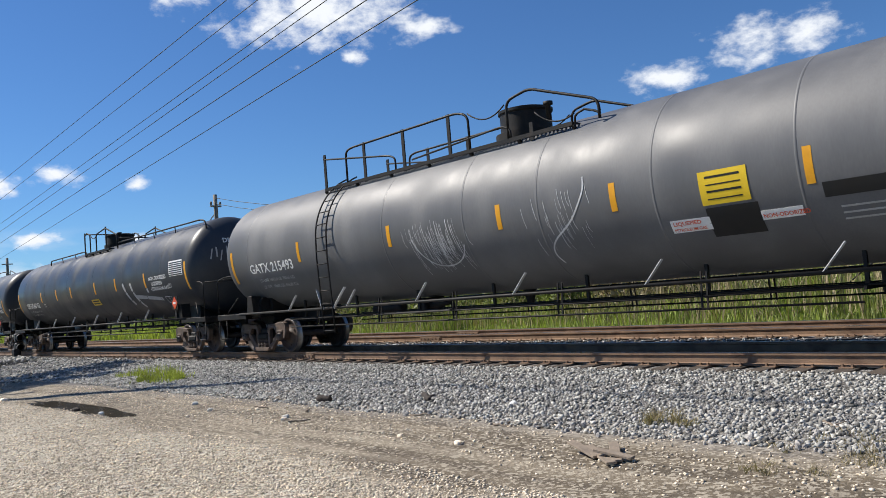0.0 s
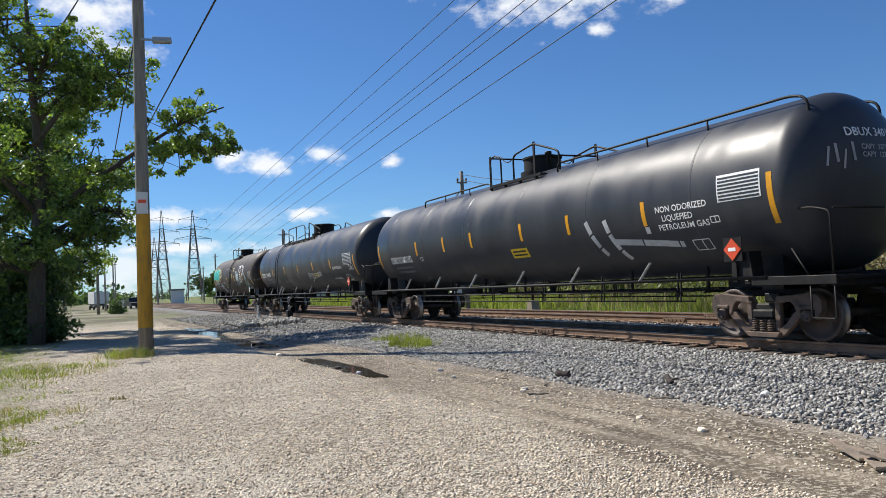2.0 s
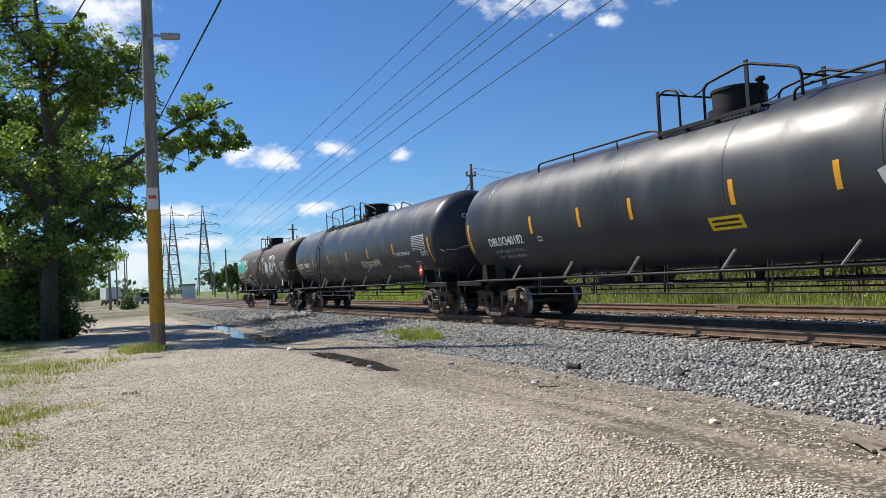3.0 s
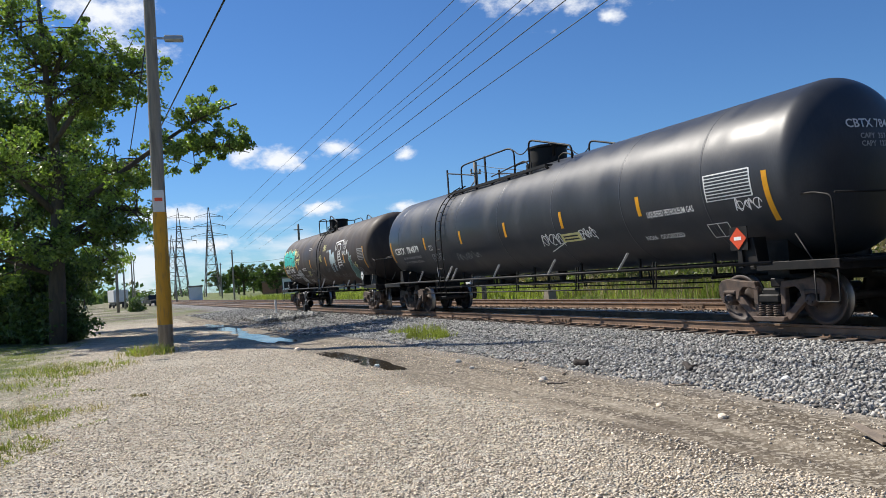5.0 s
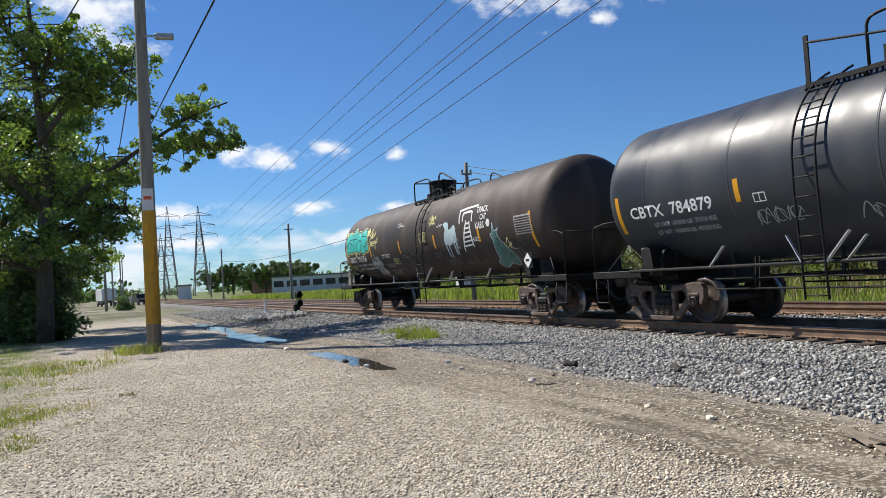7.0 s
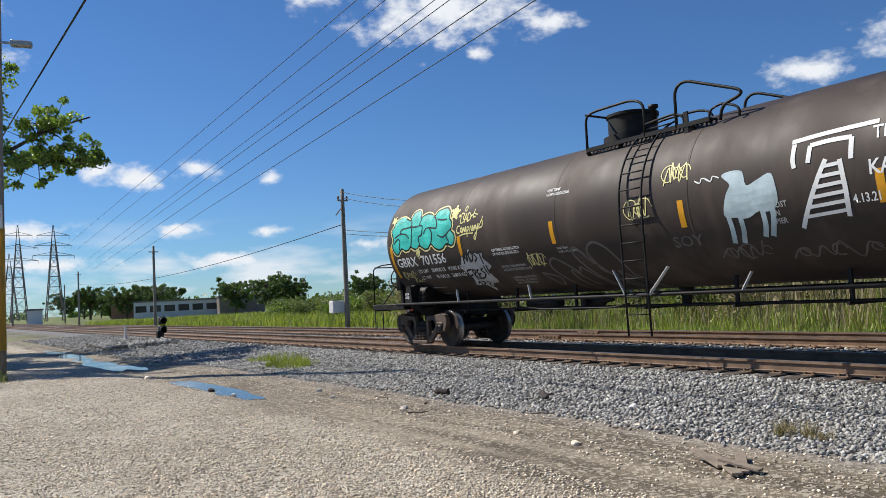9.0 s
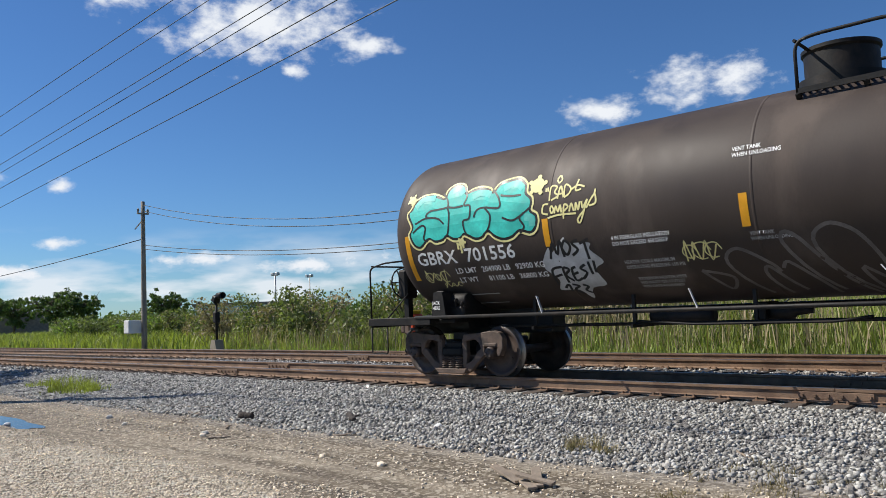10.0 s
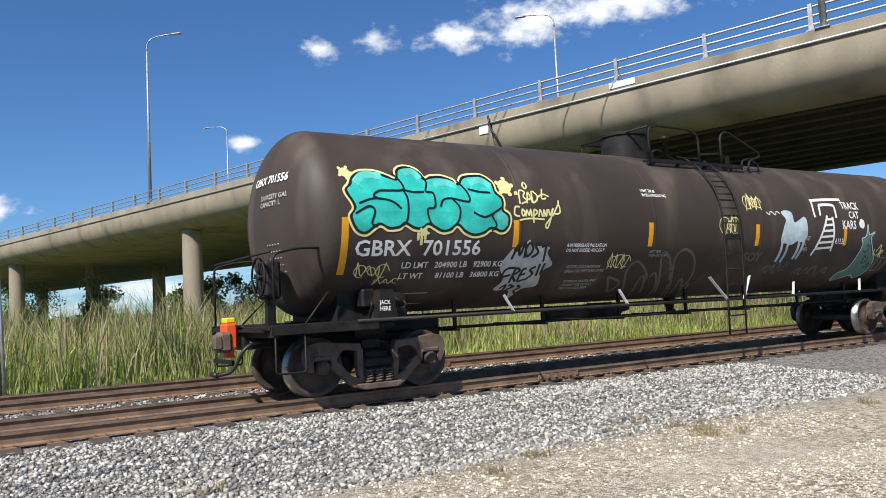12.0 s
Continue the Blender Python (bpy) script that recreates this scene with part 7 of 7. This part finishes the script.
drift_log(-8.65, 7.41, .52, .045, -35, M_DARKWOOD, "dark broken branch lying on the gravel", 1)
drift_log(-10.3, 6.75, .22, .06, 20, M_DARKWOOD, "dark lump of wood on the gravel", 2)
for k, (x, y, L, t_) in enumerate(((-11.6, 6.6, .6, -10), (-12.2, 7.1, .8, 12), (-11.2, 6.2, .5, -25), (-13.0, 7.0, .5, 40), (-10.9, 6.0, .35, 5), (-7.6, 6.4, .3, 30), (-14.5, 5.9, .5, -5), (-9.2, 5.6, .3, 60), (-3.0, 7.4, .35, -50), (-6.1, 6.3, .25, 15), (-9.8, 6.1, .28, -30))):
    drift_log(x, y, L, .014, t_, M_DEAD, "thin dead stick on the dirt", 10 + k)
pl = empty("broken_boards", pose(-4.28, 5.6, ground_z(-4.28, 5.6) + .03), "grey broken boards lying on the dirt", "wood debris", "wood debris")
for k, (dx, dy, L, a) in enumerate(((0, 0, .75, -38), (.1, .1, .6, -52), (-.18, .02, .5, -25), (.2, -.06, .35, 10))):
    bm = bmesh.new()
    box(bm, -L / 2, L / 2, -.045, .045, -.012, .012, .004, pose(dx, dy, .012 * k, 0, 3 * k, a))
    part("board", bm, M_DEAD, pl)


def rock(x, y, s, seed, material, label):
    bm = bmesh.new()
    bmesh.ops.create_icosphere(bm, subdivisions=2, radius=s)
    rdr = random.Random(seed)
    off = Vector((rdr.uniform(0, 9), rdr.uniform(0, 9), 0))
    for v in bm.verts:
        v.co *= 1 + .35 * noise.noise(v.co * (1.3 / s) + off)
        v.co.z *= .7
    ob = part("rock", bm, material)
    ob.location = (x, y, ground_z(x, y) + s * .3)
    tagged(ob, label, "rock", "loose rocks")


rock(-15.0, 4.55, .07, 1, M_DARKWOOD, "dark stone at the puddle's edge")
rock(-13.9, 4.62, .05, 2, M_WHITEWALL, "pale stone at the puddle's edge")
rock(-19.4, 4.4, .08, 3, M_PEBBLE, "pale stone beside the mud")
rock(-6.9, 7.35, .06, 4, M_WHITEWALL, "whitish stone in the ballast")
for k in range(16):
    rdr = random.Random(70 + k)
    rock(rdr.uniform(-14, 2), rdr.uniform(4.2, 6.9), rdr.uniform(.03, .06), 20 + k, M_PEBBLE if k % 2 else M_STONE, "loose stone on the dirt")

# heap of coarse ballast at the track's edge by the signal
stones("ballast_heap", 1500, (-40.5, -34.5, 6.4, 9.2), .09, 41, "heap of coarse grey ballast by the signal", M_STONE, "ballast", 1.2)

# distant low building with ribbon windows
def low_building(x, y, w, d, h, turn, wall, label, band=True):
    b = empty("building", pose(x, y, 0, 0, 0, turn), label, "building", "distant buildings")
    bm = bmesh.new()
    box(bm, -w / 2, w / 2, -d / 2, d / 2, -.2, h)
    part("wall", bm, wall, b)
    bm = bmesh.new()
    box(bm, -w / 2 - .2, w / 2 + .2, -d / 2 - .2, d / 2 + .2, h, h + .35)
    part("roof", bm, M_LATTICE, b)
    if band:
        n = max(3, int(w / 3))
        for k in range(n):
            bm = bmesh.new()
            x0 = -w / 2 + w * (k + .12) / n
            box(bm, x0, x0 + w / n * .76, -d / 2 - .04, -d / 2 + .02, h * .38, h * .78)
            part("window", bm, M_GLASSBLUE, b)


low_building(-193, 52.5, 22, 12, 3.7, 76, M_WHITEWALL, "long low white building with ribbon windows")
low_building(-178, 61.5, 10, 10, 4.0, 76, M_LATTICE, "dark low annex of the building", False)
low_building(-215, 45, 9, 8, 3.2, 76, M_BRICKW, "small dull red building", False)
low_building(-175, 18.5, 2.6, 2.4, 2.9, 80, M_WHITEWALL, "small white railway hut", False)
low_building(-96, 62, 12, 6, 3.2, 60, M_PALEBLUE, "pale low shed behind the shrubs", False)
low_building(34, 58, 10, 6, 3.4, -20, M_SEAGREEN, "dark green shed under the bridge", False)


def parked(x, y, L, w, h, turn, paint, label, category, cab):
    v = empty("parked_vehicle", pose(x, y, 0, 0, 0, turn), label, category, "parked vehicles")
    bm = bmesh.new()
    if cab:
        plate(bm, [(-L / 2, .45), (L / 2, .45), (L / 2, .95), (L * .3, 1.05), (L * .18, h), (-L * .25, h), (-L * .4, 1.05), (-L / 2, .95)], -w / 2, w / 2)
    else:
        box(bm, -L / 2, L / 2, -w / 2, w / 2, 1.0, h, .05)
    part("body", bm, paint, v)
    if cab:
        bm = bmesh.new()
        plate(bm, [(L * .26, 1.08), (L * .17, h - .08), (-L * .24, h - .08), (-L * .36, 1.08)], -w / 2 - .01, w / 2 + .01)
        part("window", bm, M_GLASSBLUE, v)
    for sx in (-.32, .32):
        for sy in (-1, 1):
            bm = bmesh.new()
            lathe(bm, [(-.12, .36), (.12, .36)], 14, "Y", (sx * L, sy * (w / 2 - .1), .36))
            part("wheel", bm, M_WIRE, v)


parked(-135, 7.5, 5.4, 1.9, 1.8, 10, M_WIRE, "dark pickup parked beyond the lot", "car", True)
parked(-150, 2.6, 6.5, 2.4, 3.1, 8, M_WHITEWALL, "white box trailer parked beyond the lot", "trailer", False)
parked(-175, 7.0, 4.6, 1.8, 1.5, 15, M_GALV, "silver car parked far off", "car", True)
parked(-185, 3.0, 4.6, 1.8, 1.5, 15, M_WIRE, "dark car parked far off", "car", True)


# ---- what moves: the train rolls past, gathering a little speed, and its wheels turn ----
RUN = [(0.0, -0.1), (0.5, 3.13), (1.0, 6.40), (1.5, 9.69), (2.0, 13.02), (2.5, 16.37), (3.0, 19.75), (4.0, 26.62), (5.0, 33.62), (5.5, 37.15), (6.0, 40.74), (6.5, 44.32),
       (7.5, 51.50), (8.5, 58.70), (9.0, 62.36), (9.5, 66.03), (10.0, 69.69), (10.5, 73.40), (11.0, 77.02), (11.5, 80.64), (12.0, 84.27)]


def run_at(t):
    for (a, p), (b, q) in zip(RUN, RUN[1:]):
        if a <= t <= b:
            return p + (q - p) * (t - a) / (b - a)
    return RUN[-1][1]


def motions():
    for thing, x0 in CARS:
        walk(thing, [(t, rail_pose(x0 + s)) for t, s in RUN])
    times = [k * 2 / FPS for k in range(int(12 * FPS / 2) + 1)]
    for axle, x in WHEELSETS:
        walk(axle, [(t, pose(x, 0, WHEEL_R, 0, math.degrees(run_at(t) / WHEEL_R) % 360, 0)) for t in times])


motions()
